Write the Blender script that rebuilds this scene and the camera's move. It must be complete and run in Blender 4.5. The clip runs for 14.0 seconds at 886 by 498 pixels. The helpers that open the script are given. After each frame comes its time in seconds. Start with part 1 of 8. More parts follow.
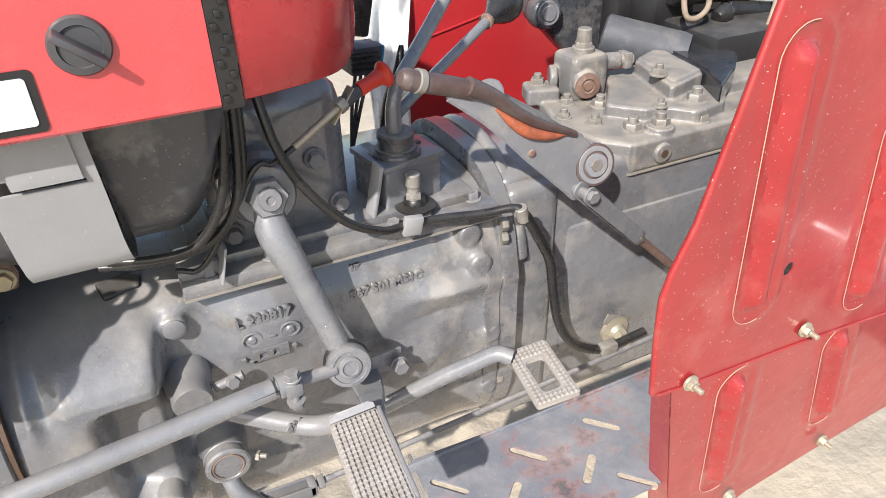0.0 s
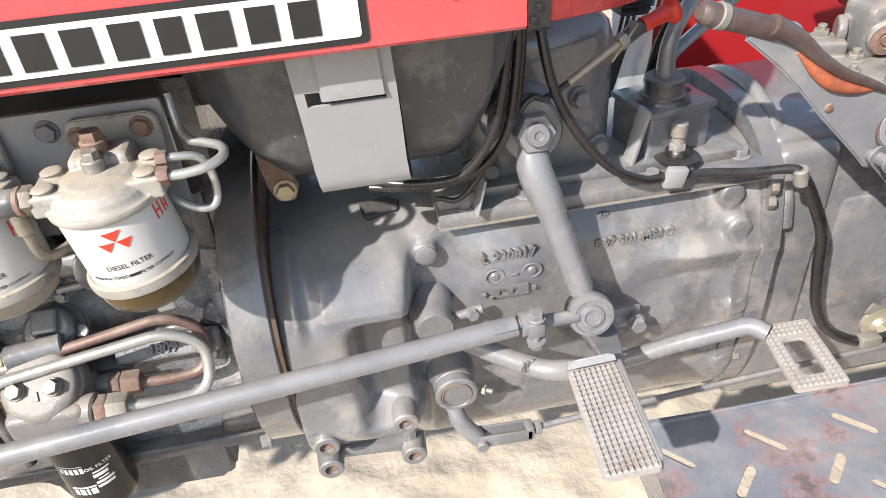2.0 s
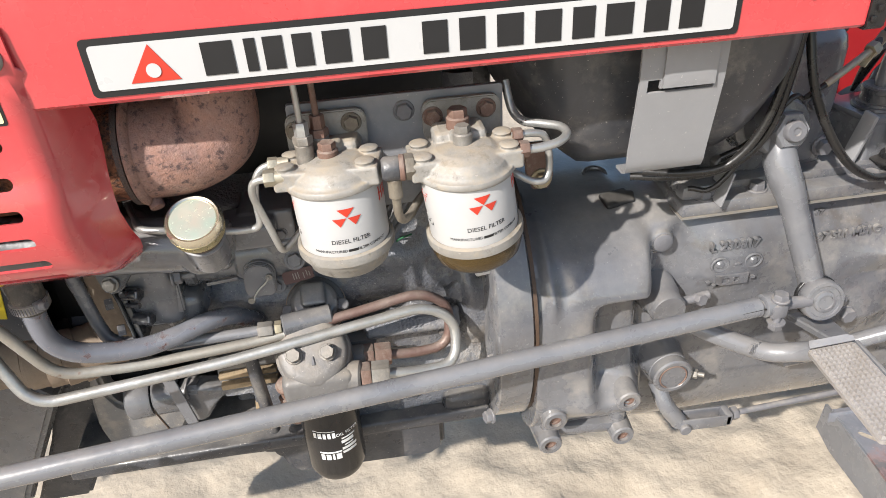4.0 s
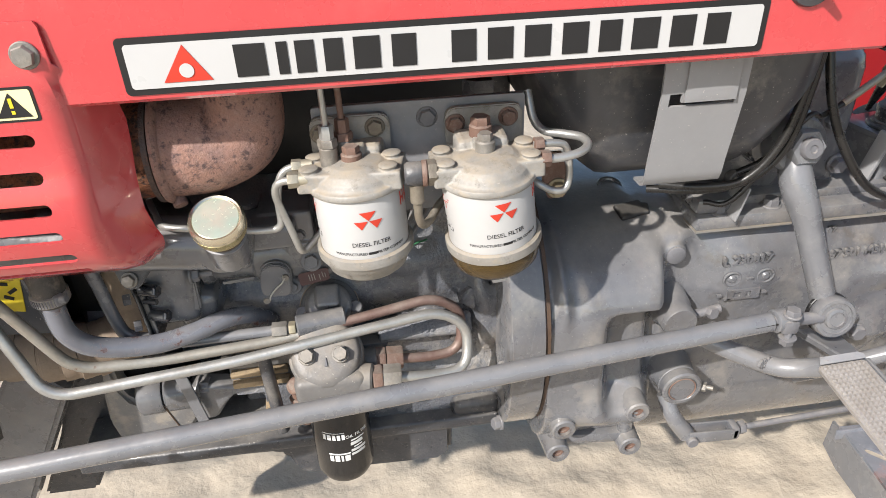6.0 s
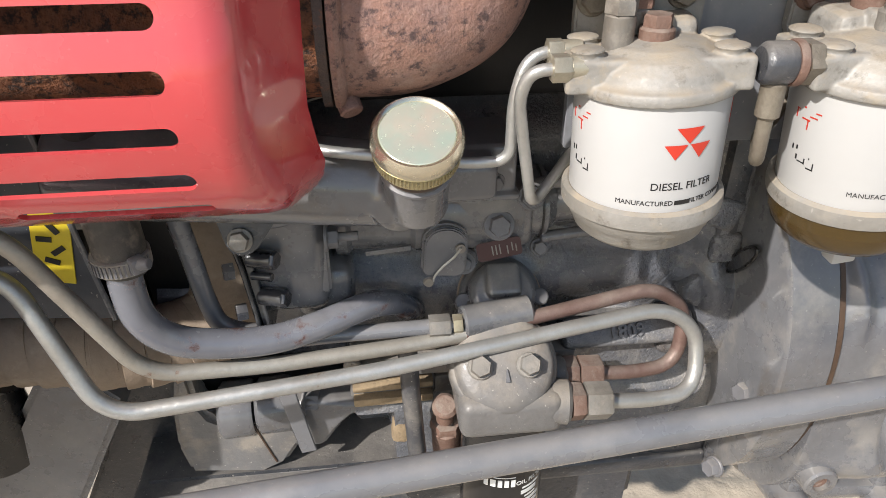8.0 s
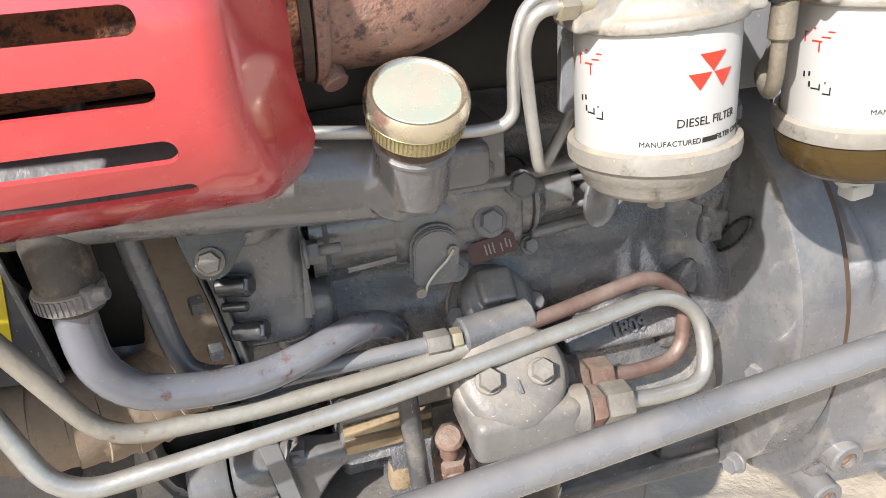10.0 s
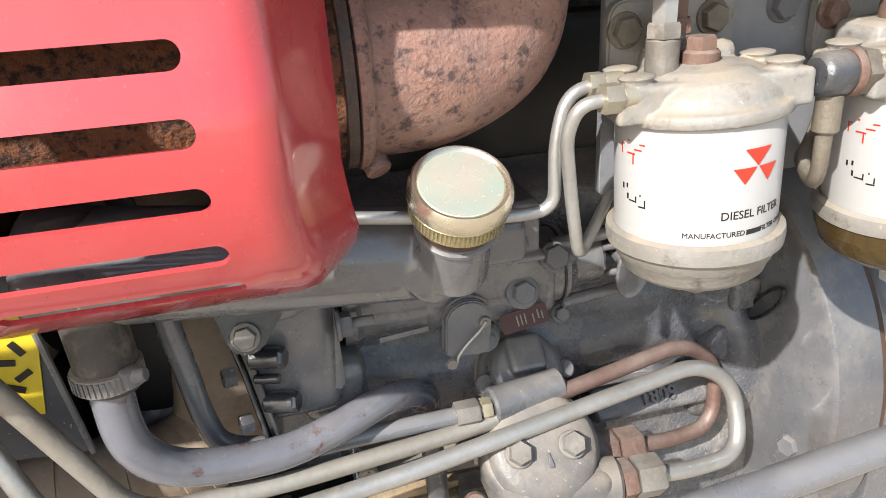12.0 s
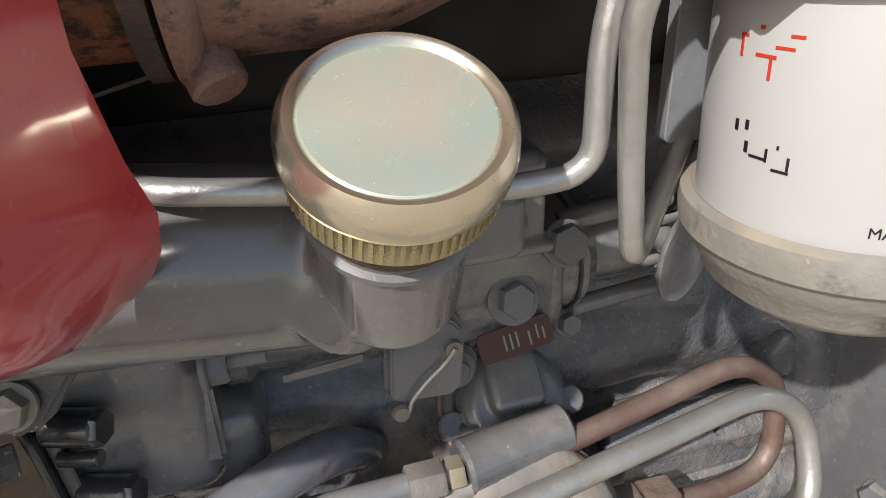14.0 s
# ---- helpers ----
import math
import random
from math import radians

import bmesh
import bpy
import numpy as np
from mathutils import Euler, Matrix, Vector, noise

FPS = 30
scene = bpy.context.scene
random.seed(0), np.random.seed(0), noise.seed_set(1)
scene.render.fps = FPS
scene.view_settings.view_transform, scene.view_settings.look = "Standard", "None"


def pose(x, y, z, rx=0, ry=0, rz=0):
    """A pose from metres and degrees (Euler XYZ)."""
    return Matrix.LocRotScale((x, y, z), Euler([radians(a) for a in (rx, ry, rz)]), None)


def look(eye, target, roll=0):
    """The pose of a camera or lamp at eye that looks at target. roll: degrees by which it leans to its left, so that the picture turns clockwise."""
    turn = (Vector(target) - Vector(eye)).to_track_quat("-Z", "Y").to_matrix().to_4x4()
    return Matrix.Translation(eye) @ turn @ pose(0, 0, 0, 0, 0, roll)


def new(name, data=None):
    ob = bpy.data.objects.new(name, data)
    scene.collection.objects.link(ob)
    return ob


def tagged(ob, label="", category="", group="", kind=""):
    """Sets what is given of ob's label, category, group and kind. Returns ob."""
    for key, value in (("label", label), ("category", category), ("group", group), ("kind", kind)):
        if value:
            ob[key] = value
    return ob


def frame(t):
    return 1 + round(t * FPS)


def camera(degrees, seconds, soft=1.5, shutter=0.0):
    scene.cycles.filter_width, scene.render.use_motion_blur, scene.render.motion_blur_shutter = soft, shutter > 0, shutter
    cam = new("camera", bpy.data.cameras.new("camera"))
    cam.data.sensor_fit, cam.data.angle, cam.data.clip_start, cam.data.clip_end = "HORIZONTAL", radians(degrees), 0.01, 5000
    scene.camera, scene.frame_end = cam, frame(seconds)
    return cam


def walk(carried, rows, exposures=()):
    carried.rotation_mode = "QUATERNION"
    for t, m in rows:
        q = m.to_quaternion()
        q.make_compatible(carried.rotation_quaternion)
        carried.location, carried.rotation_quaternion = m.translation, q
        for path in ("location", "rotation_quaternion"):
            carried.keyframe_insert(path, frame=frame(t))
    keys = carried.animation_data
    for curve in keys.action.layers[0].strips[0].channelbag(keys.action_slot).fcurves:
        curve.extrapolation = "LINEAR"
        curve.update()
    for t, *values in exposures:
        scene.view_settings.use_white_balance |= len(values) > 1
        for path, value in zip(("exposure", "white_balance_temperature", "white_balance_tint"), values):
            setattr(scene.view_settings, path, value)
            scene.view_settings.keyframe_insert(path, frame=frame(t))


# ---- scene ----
cam = camera(65.5, 14.0, soft=0.6)
PATH = [
    (0, (0.392, -0.528, 1.202), (1.122, 0.985, 0.116), -1.2),
    (0.5, (0.42, -0.512, 1.198), (1.042, 1.016, 0.067), -3.4),
    (1, (0.418, -0.5, 1.185), (0.879, 1.078, 0.047), -5.7),
    (1.5, (0.374, -0.492, 1.177), (0.639, 1.123, 0.027), -5.4),
    (2, (0.319, -0.5, 1.176), (0.527, 1.123, 0.025), -5.0),
    (2.5, (0.213, -0.506, 1.174), (0.49, 1.12, 0.043), -3.7),
    (3, (0.091, -0.512, 1.172), (0.374, 1.126, 0.06), -3.8),
    (3.5, (0.043, -0.532, 1.172), (0.385, 1.1, 0.067), -2.5),
    (4, (0.018, -0.54, 1.185), (0.225, 1.135, 0.112), -3.6),
    (4.2, (0.012, -0.546, 1.184), (0.181, 1.142, 0.124), -3.5),
    (6.3, (-0.004, -0.542, 1.191), (0.2, 1.144, 0.134), -1.8),
    (6.5, (-0.023, -0.539, 1.197), (0.108, 1.149, 0.131), -3.0),
    (7, (-0.048, -0.48, 1.18), (-0.08, 1.188, 0.076), -5.4),
    (7.5, (-0.09, -0.357, 1.131), (-0.094, 1.28, -0.017), -5.3),
    (7.7, (-0.133, -0.329, 1.066), (0.002, 1.324, -0.052), -0.8),
    (9.8, (-0.22, -0.282, 0.953), (0.196, 1.465, 0.073), -4.0),
    (10, (-0.213, -0.285, 0.957), (0.214, 1.462, 0.082), -4.0),
    (10.5, (-0.215, -0.287, 0.953), (0.189, 1.458, 0.062), -4.1),
    (11, (-0.243, -0.286, 0.959), (0.095, 1.483, 0.089), -4.5),
    (11.5, (-0.245, -0.283, 0.983), (0.104, 1.526, 0.204), -3.6),
    (12, (-0.222, -0.268, 0.985), (0.185, 1.52, 0.185), -3.5),
    (12.5, (-0.201, -0.245, 0.986), (0.222, 1.535, 0.178), -3.5),
    (13, (-0.197, -0.203, 0.995), (0.207, 1.575, 0.174), -4.2),
    (13.5, (-0.183, -0.159, 0.976), (0.214, 1.601, 0.112), -3.6),
    (14, (-0.17, -0.096, 0.923), (0.298, 1.604, -0.021), -2.3),
]
EXPOSURES = [(0, 0.82), (0.5, 0.87), (1.5, 1.02), (2.5, 0.80), (3, 0.66), (4.2, 0.58), (6.3, 0.48), (7, 0.32), (7.7, 0.33), (9.8, 0.83), (11, 0.90), (12, 0.75), (12.5, 0.60), (13.5, 0.35), (14, 0.14)]
walk(cam, [(t, look(eye, target, roll)) for t, eye, target, roll in PATH], EXPOSURES)

# ---- light ----
SUN_WAY = Vector((1.10, 1.0, -1.20)).normalized()
world = bpy.data.worlds.new("sky")
scene.world = world
world.use_nodes = True
wn = world.node_tree
sky = wn.nodes.new("ShaderNodeTexSky")
sky.sky_type, sky.sun_disc = "NISHITA", False
sky.sun_elevation = math.asin(-SUN_WAY.z)
sky.sun_rotation = math.atan2(-SUN_WAY.x, -SUN_WAY.y)
sky.dust_density, sky.air_density = 1.6, 1.2
wn.links.new(sky.outputs["Color"], wn.nodes["Background"].inputs["Color"])
wn.nodes["Background"].inputs["Strength"].default_value = 0.132
sun_data = bpy.data.lights.new("sun", "SUN")
sun_data.energy, sun_data.angle, sun_data.color = 4.8, radians(0.9), (1.0, 0.955, 0.912)
sun = new("sun", sun_data)
sun.matrix_world = look((0, 0, 5), Vector((0, 0, 5)) + SUN_WAY)


# ---- materials ----
def material(name, base, second=None, mix_scale=9.0, rough=0.5, metal=0.0, bump=0.15, bump_scale=120.0, dust=0.0, rust=0.0,
             rust_colour=(0.16, 0.06, 0.03), coat=0.0, stain=0.0, fine=0.25, patch=0.0, speck=0.0, wave=0.0, bump_distance=0.002, dust_colour=(0.37, 0.335, 0.285), rust_scale=28.0, stain_colour=None, core=None):
    """A worn surface: two tones, grain in the gloss, relief, dust that settles on what faces up, rust in patches."""
    m = bpy.data.materials.new(name)
    m.use_nodes = True
    t = m.node_tree
    n, l = t.nodes, t.links
    bsdf = n["Principled BSDF"]
    where = n.new("ShaderNodeTexCoord").outputs["Object"]

    def noise_at(scale, detail=4.0, roughness=0.6):
        node = n.new("ShaderNodeTexNoise")
        node.inputs["Scale"].default_value, node.inputs["Detail"].default_value, node.inputs["Roughness"].default_value = scale, detail, roughness
        l.new(where, node.inputs["Vector"])
        return node.outputs["Fac"]

    def ramp(value, low, high, to0=0.0, to1=1.0):
        node = n.new("ShaderNodeMapRange")
        l.new(value, node.inputs["Value"])
        for key, v in zip(("From Min", "From Max", "To Min", "To Max"), (low, high, to0, to1)):
            node.inputs[key].default_value = v
        return node.outputs["Result"]

    def times(a, b):
        node = n.new("ShaderNodeMath")
        node.operation = "MULTIPLY"
        l.new(a, node.inputs[0])
        if isinstance(b, float):
            node.inputs[1].default_value = b
        else:
            l.new(b, node.inputs[1])
        return node.outputs[0]

    def blend(fac, a, b):
        node = n.new("ShaderNodeMix")
        node.data_type = "RGBA"
        l.new(fac, node.inputs["Factor"])
        for key, v in (("A", a), ("B", b)):
            socket = [s for s in node.inputs if s.name == key and s.type == "RGBA"][0]
            if isinstance(v, tuple):
                socket.default_value = (*v, 1)
            else:
                l.new(v, socket)
        return [s for s in node.outputs if s.type == "RGBA"][0]

    second = second or tuple(c * 0.82 for c in base)
    colour = blend(ramp(noise_at(mix_scale), 0.35, 0.68), base, second)
    colour = blend(ramp(noise_at(mix_scale * 14, 3), 0.4, 0.75, 0.0, fine), colour, tuple(c * 0.6 for c in base))
    gloss = ramp(noise_at(mix_scale * 5), 0.3, 0.7, rough * 0.85, min(1.0, rough * 1.2))
    if stain:
        dark = ramp(noise_at(mix_scale * 2.3, 6, 0.7), 0.56, 0.68, 0.0, stain)
        colour = blend(dark, colour, stain_colour or tuple(c * 0.35 for c in base))
    if patch:
        film = times(ramp(noise_at(mix_scale * 3.1, 7, 0.7), 0.50, 0.64), ramp(noise_at(mix_scale * 0.8, 3), 0.40, 0.62, 0.2, 1.0))
        colour = blend(times(film, patch), colour, dust_colour)
        gloss = blend(times(film, patch), gloss, (0.75, 0.75, 0.75))
    if speck:
        colour = blend(ramp(noise_at(330, 2, 0.5), 0.70, 0.74, 0.0, speck), colour, (0.62, 0.58, 0.52))
    if rust:
        patch = ramp(noise_at(rust_scale, 8, 0.72), 0.66 - 0.26 * rust, 0.74 - 0.22 * rust)
        colour = blend(patch, colour, rust_colour)
        gloss = blend(patch, gloss, (0.85, 0.85, 0.85))
        if core:
            colour = blend(ramp(noise_at(rust_scale, 8, 0.72), 0.71 - 0.26 * rust, 0.77 - 0.24 * rust), colour, core)
    if dust:
        geo = n.new("ShaderNodeNewGeometry")
        split = n.new("ShaderNodeSeparateXYZ")
        l.new(geo.outputs["Normal"], split.inputs[0])
        up = ramp(split.outputs["Z"], 0.3, 0.95, 0.05, 1.0)
        powder = times(times(up, ramp(noise_at(mix_scale * 1.7, 6, 0.65), 0.36, 0.66, 0.15, 1.0)), dust)
        colour = blend(powder, colour, dust_colour)
        gloss = blend(powder, gloss, (0.9, 0.9, 0.9))
    l.new(colour, bsdf.inputs["Base Color"])
    l.new(gloss, bsdf.inputs["Roughness"])
    bsdf.inputs["Metallic"].default_value = metal
    if coat:
        bsdf.inputs["Coat Weight"].default_value, bsdf.inputs["Coat Roughness"].default_value = coat, 0.08
    if bump:
        node = n.new("ShaderNodeBump")
        node.inputs["Strength"].default_value, node.inputs["Distance"].default_value = bump, bump_distance
        l.new(noise_at(bump_scale, 5, 0.6), node.inputs["Height"])
        if wave:
            slow = n.new("ShaderNodeBump")
            slow.inputs["Strength"].default_value, slow.inputs["Distance"].default_value = wave, 0.006
            l.new(noise_at(22, 3, 0.5), slow.inputs["Height"])
            l.new(slow.outputs["Normal"], node.inputs["Normal"])
        l.new(node.outputs["Normal"], bsdf.inputs["Normal"])
    return m


RED = material("red_paint", (0.52, 0.051, 0.057), (0.48, 0.045, 0.050), 5, rough=0.26, bump=0.05, bump_scale=60, coat=1.0, dust=0.08, fine=0.05, wave=0.10, speck=0.06, patch=0.05, dust_colour=(0.6, 0.42, 0.36))
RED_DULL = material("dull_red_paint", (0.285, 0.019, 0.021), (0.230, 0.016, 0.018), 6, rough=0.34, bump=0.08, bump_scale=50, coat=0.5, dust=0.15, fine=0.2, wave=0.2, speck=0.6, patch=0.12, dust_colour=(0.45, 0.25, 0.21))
# Red for the far panel, with its shade put into the colour.
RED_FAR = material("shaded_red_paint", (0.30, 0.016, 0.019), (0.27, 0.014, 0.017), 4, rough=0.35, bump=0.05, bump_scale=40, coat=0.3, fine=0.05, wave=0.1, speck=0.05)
CAKED = material("caked_tan_dust", (0.34, 0.255, 0.155), (0.20, 0.15, 0.095), 30, rough=0.9, bump=0.7, bump_scale=160, fine=0.4, stain=0.6, stain_colour=(0.07, 0.055, 0.045))
GREY = material("grey_casting_paint", (0.134, 0.137, 0.147), (0.100, 0.102, 0.110), 6, rough=0.26, bump=0.26, bump_scale=110, coat=0.85, dust=0.40, fine=0.38, stain=0.6, patch=0.34, speck=0.22, wave=0.22, bump_distance=0.002, stain_colour=(0.085, 0.070, 0.055))
GREY_DUSTY = material("dust_caked_grey_paint", (0.150, 0.149, 0.150), (0.110, 0.107, 0.105), 9, rough=0.38, bump=0.4, bump_scale=140, coat=0.15, dust=0.75, fine=0.25, stain=0.5, patch=0.5, speck=0.4, wave=0.4, dust_colour=(0.34, 0.295, 0.235), stain_colour=(0.10, 0.070, 0.045))
GREY_SMOOTH = material("grey_smooth_paint", (0.156, 0.160, 0.172), (0.120, 0.123, 0.133), 7, rough=0.24, bump=0.18, bump_scale=70, coat=0.6, dust=0.32, fine=0.2, stain=0.22, patch=0.12, speck=0.10, wave=0.2)
# Dark grey, lowered so that recessed engine parts hold their shade in it.
GREY_DARK = material("dark_grey_paint_with_shade", (0.045, 0.049, 0.058), (0.026, 0.028, 0.034), 7, rough=0.28, bump=0.45, bump_scale=190, coat=0.2, dust=0.45, fine=0.25, stain=0.5, patch=0.2, speck=0.4, wave=0.4)
GREY_ROUGH = material("grey_rough_casting_paint", (0.128, 0.134, 0.150), (0.095, 0.100, 0.113), 7, rough=0.24, bump=0.8, bump_scale=260, coat=0.5, dust=0.5, fine=0.35, stain=0.5, patch=0.45, speck=0.4, wave=0.5, bump_distance=0.0025, stain_colour=(0.10, 0.072, 0.048))
GREY_PLATE = material("blue_grey_plate_paint", (0.055, 0.062, 0.077), (0.040, 0.046, 0.058), 6, rough=0.32, bump=0.2, bump_scale=90, coat=0.2, dust=0.3, fine=0.15, patch=0.22, speck=0.4, wave=0.2)
SHAFT = material("matt_dark_shaft_paint", (0.052, 0.058, 0.070), (0.040, 0.043, 0.050), 8, rough=0.62, bump=0.2, bump_scale=90, dust=0.2, fine=0.2, patch=0.2)
SEAM = material("dark_oily_seam", (0.085, 0.050, 0.030), (0.045, 0.030, 0.022), 20, rough=0.6, bump=0.4, bump_scale=150, fine=0.3)
OILY = material("oil_wet_black_paint", (0.022, 0.023, 0.026), (0.045, 0.046, 0.05), 18, rough=0.16, bump=0.5, bump_scale=120, coat=0.5, fine=0.3, wave=0.3)
PRIMER = material("orange_primer", (0.40, 0.105, 0.045), (0.24, 0.07, 0.04), 60, rough=0.6, bump=0.3, bump_scale=200, fine=0.5, patch=0.3)
STICKER = material("sun_bleached_sticker", (0.80, 0.73, 0.40), (0.76, 0.69, 0.37), 8, rough=0.2, bump=0.03, fine=0.05, coat=0.6)
GREY_PANEL = material("grey_panel_paint", (0.255, 0.257, 0.264), (0.228, 0.228, 0.233), 8, rough=0.42, bump=0.12, bump_scale=40, dust=0.25, fine=0.1, speck=0.3, patch=0.15, wave=0.1)
TANK = material("tank_grey_paint", (0.060, 0.062, 0.070), (0.040, 0.042, 0.048), 7, rough=0.36, bump=0.15, bump_scale=50, coat=0.3, dust=0.3, fine=0.3, patch=0.3, speck=0.35, wave=0.25)
RUST = material("rusted_iron", (0.300, 0.165, 0.125), (0.225, 0.138, 0.120), 55, rough=0.7, bump=0.6, bump_scale=300, rust=0.52, rust_colour=(0.085, 0.055, 0.052), fine=0.6, rust_scale=120, speck=0.12, patch=0.3, dust_colour=(0.40, 0.28, 0.22), bump_distance=0.0025)
RUST_FLANGE = material("rusted_pipe_iron", (0.30, 0.115, 0.05), (0.15, 0.07, 0.045), 60, rough=0.85, bump=0.9, bump_scale=260, rust=0.66, rust_colour=(0.035, 0.024, 0.02), fine=0.7, rust_scale=150, bump_distance=0.0025)
RUST_DARK = material("black_scaled_iron", (0.055, 0.042, 0.038), (0.10, 0.06, 0.045), 40, rough=0.7, bump=0.9, bump_scale=260, fine=0.4, rust=0.3, rust_colour=(0.2, 0.08, 0.04), rust_scale=90)
LID_CAST = material("dust_caked_cast_lid", (0.305, 0.294, 0.272), (0.215, 0.203, 0.182), 26, rough=0.5, metal=0.1, bump=0.25, bump_scale=260, dust=0.95, fine=0.35, patch=0.7, stain=0.7, stain_colour=(0.07, 0.055, 0.040), speck=0.2, wave=0.15, dust_colour=(0.345, 0.290, 0.215))
BRACKET = material("grey_bracket_paint", (0.225, 0.232, 0.248), (0.180, 0.186, 0.200), 8, rough=0.3, bump=0.2, bump_scale=90, coat=0.25, dust=0.3, fine=0.2, patch=0.35, speck=0.4, wave=0.2, stain=0.3)
ALUMINIUM = material("cast_aluminium", (0.27, 0.26, 0.245), (0.215, 0.205, 0.185), 14, rough=0.45, metal=0.3, bump=0.12, bump_scale=300, dust=0.85, fine=0.2, patch=0.75, stain=0.35, dust_colour=(0.31, 0.265, 0.205))
WHITE_CAN = material("white_enamel", (0.44, 0.438, 0.432), (0.415, 0.41, 0.40), 9, rough=0.34, bump=0.04, bump_scale=40, dust=0.1, fine=0.03, patch=0.08)
BLACK_CAN = material("black_enamel", (0.012, 0.012, 0.013), (0.02, 0.019, 0.018), 12, rough=0.18, bump=0.05, bump_scale=40, dust=0.25, fine=0.1)
RUBBER = material("black_rubber", (0.011, 0.011, 0.012), (0.02, 0.019, 0.018), 20, rough=0.28, bump=0.15, bump_scale=150, dust=0.07, fine=0.2)
BOLT = material("zinc_bolt_steel", (0.25, 0.24, 0.222), (0.185, 0.165, 0.140), 40, rough=0.45, metal=0.35, bump=0.25, bump_scale=300, dust=0.55, rust=0.15, fine=0.3, patch=0.45)
BOLT_BROWN = material("grimy_brown_bolt", (0.20, 0.175, 0.135), (0.13, 0.105, 0.080), 40, rough=0.5, metal=0.25, bump=0.3, bump_scale=300, dust=0.4, fine=0.35, patch=0.35)
BOLT_GREY = material("painted_bolt", (0.150, 0.150, 0.162), (0.115, 0.115, 0.122), 30, rough=0.4, bump=0.2, bump_scale=200, dust=0.5, fine=0.2)
BOLT_RUST = material("rusty_bolt", (0.19, 0.110, 0.082), (0.145, 0.088, 0.068), 40, rough=0.65, metal=0.2, bump=0.4, bump_scale=300, dust=0.5, fine=0.3, patch=0.35)
STEEL = material("zinc_pipe_steel", (0.45, 0.455, 0.445), (0.36, 0.35, 0.325), 22, rough=0.33, metal=0.6, bump=0.25, bump_scale=180, dust=0.3, fine=0.3, rust=0.12, patch=0.3, rust_colour=(0.2, 0.14, 0.09))
COPPER = material("browned_pipe", (0.150, 0.086, 0.070), (0.195, 0.130, 0.110), 14, rough=0.48, metal=0.3, bump=0.3, bump_scale=200, dust=0.35, fine=0.35, patch=0.25)
DULL_STEEL = material("dull_zinc_pipe", (0.37, 0.355, 0.315), (0.31, 0.28, 0.235), 14, rough=0.4, metal=0.4, bump=0.3, bump_scale=200, dust=0.3, fine=0.35, patch=0.3, rust=0.12)
PIPE_PAINT = material("glossy_chipped_pipe_paint", (0.155, 0.161, 0.185), (0.120, 0.126, 0.147), 7, rough=0.2, bump=0.15, bump_scale=70, coat=0.6, dust=0.25, fine=0.2, patch=0.15, wave=0.3, stain=0.3, rust=0.40, rust_colour=(0.085, 0.035, 0.030), rust_scale=38)
# Near-black: the shade of the engine bay is put into this colour.
BLACK_SHADE = material("black_paint_with_shade", (0.010, 0.010, 0.011), (0.017, 0.017, 0.018), 9, rough=0.45, bump=0.2, bump_scale=120, dust=0.2, fine=0.2)
BRASS = material("dusty_brass_fitting", (0.50, 0.43, 0.28), (0.42, 0.36, 0.25), 30, rough=0.4, metal=0.6, bump=0.2, bump_scale=250, dust=0.6, fine=0.2, patch=0.3)
NUT = material("pale_chromated_nut", (0.44, 0.405, 0.315), (0.34, 0.295, 0.22), 50, rough=0.36, metal=0.55, bump=0.2, bump_scale=300, dust=0.5, fine=0.2, patch=0.25)
CHROMATE = material("iridescent_chromate_plate", (0.56, 0.68, 0.58), (0.70, 0.65, 0.55), 48, rough=0.24, metal=0.55, bump=0.0, fine=0.0, stain=0.0)
CHROMATE_RIM = material("pale_gold_chromate_plate", (0.68, 0.63, 0.48), (0.72, 0.65, 0.52), 40, rough=0.24, metal=0.9, bump=0.0, fine=0.0)
CHROMATE_EDGE = material("gold_chromate_plate", (0.44, 0.385, 0.215), (0.50, 0.43, 0.27), 40, rough=0.28, metal=0.7, bump=0.1, bump_scale=300, dust=0.1, fine=0.1)
SAND = material("dry_sand", (0.41, 0.352, 0.275), (0.34, 0.288, 0.222), 5, rough=0.95, bump=0.55, bump_scale=26, fine=0.3, stain=0.25, wave=0.8, bump_distance=0.012, stain_colour=(0.26, 0.21, 0.155))
HOSE = material("wrapped_hose_cloth", (0.30, 0.235, 0.175), (0.215, 0.165, 0.120), 14, rough=0.75, bump=0.5, bump_scale=90, fine=0.3, stain=0.35, patch=0.35, dust_colour=(0.46, 0.39, 0.31), stain_colour=(0.15, 0.105, 0.07))
DUSTY_RUBBER = material("dusty_old_rubber", (0.040, 0.036, 0.032), (0.06, 0.052, 0.044), 24, rough=0.6, bump=0.4, bump_scale=180, dust=0.4, fine=0.3, patch=0.55, dust_colour=(0.22, 0.18, 0.14))
DECAL = material("silver_decal", (0.48, 0.48, 0.475), (0.44, 0.44, 0.435), 4, rough=0.3, bump=0.03, bump_scale=30, fine=0.04)
INK = material("black_print", (0.012, 0.012, 0.013), rough=0.4, bump=0.0, fine=0.0)
RED_INK = material("red_print", (0.55, 0.04, 0.02), rough=0.4, bump=0.0, fine=0.0)
WHITE_INK = material("white_print", (0.75, 0.75, 0.73), rough=0.5, bump=0.0, fine=0.0)
YELLOW_INK = material("yellow_sticker", (0.75, 0.58, 0.03), rough=0.4, bump=0.03, fine=0.1)
PLATE_RED = material("dark_red_tag", (0.055, 0.016, 0.016), rough=0.45, bump=0.1, fine=0.2, dust=0.2)
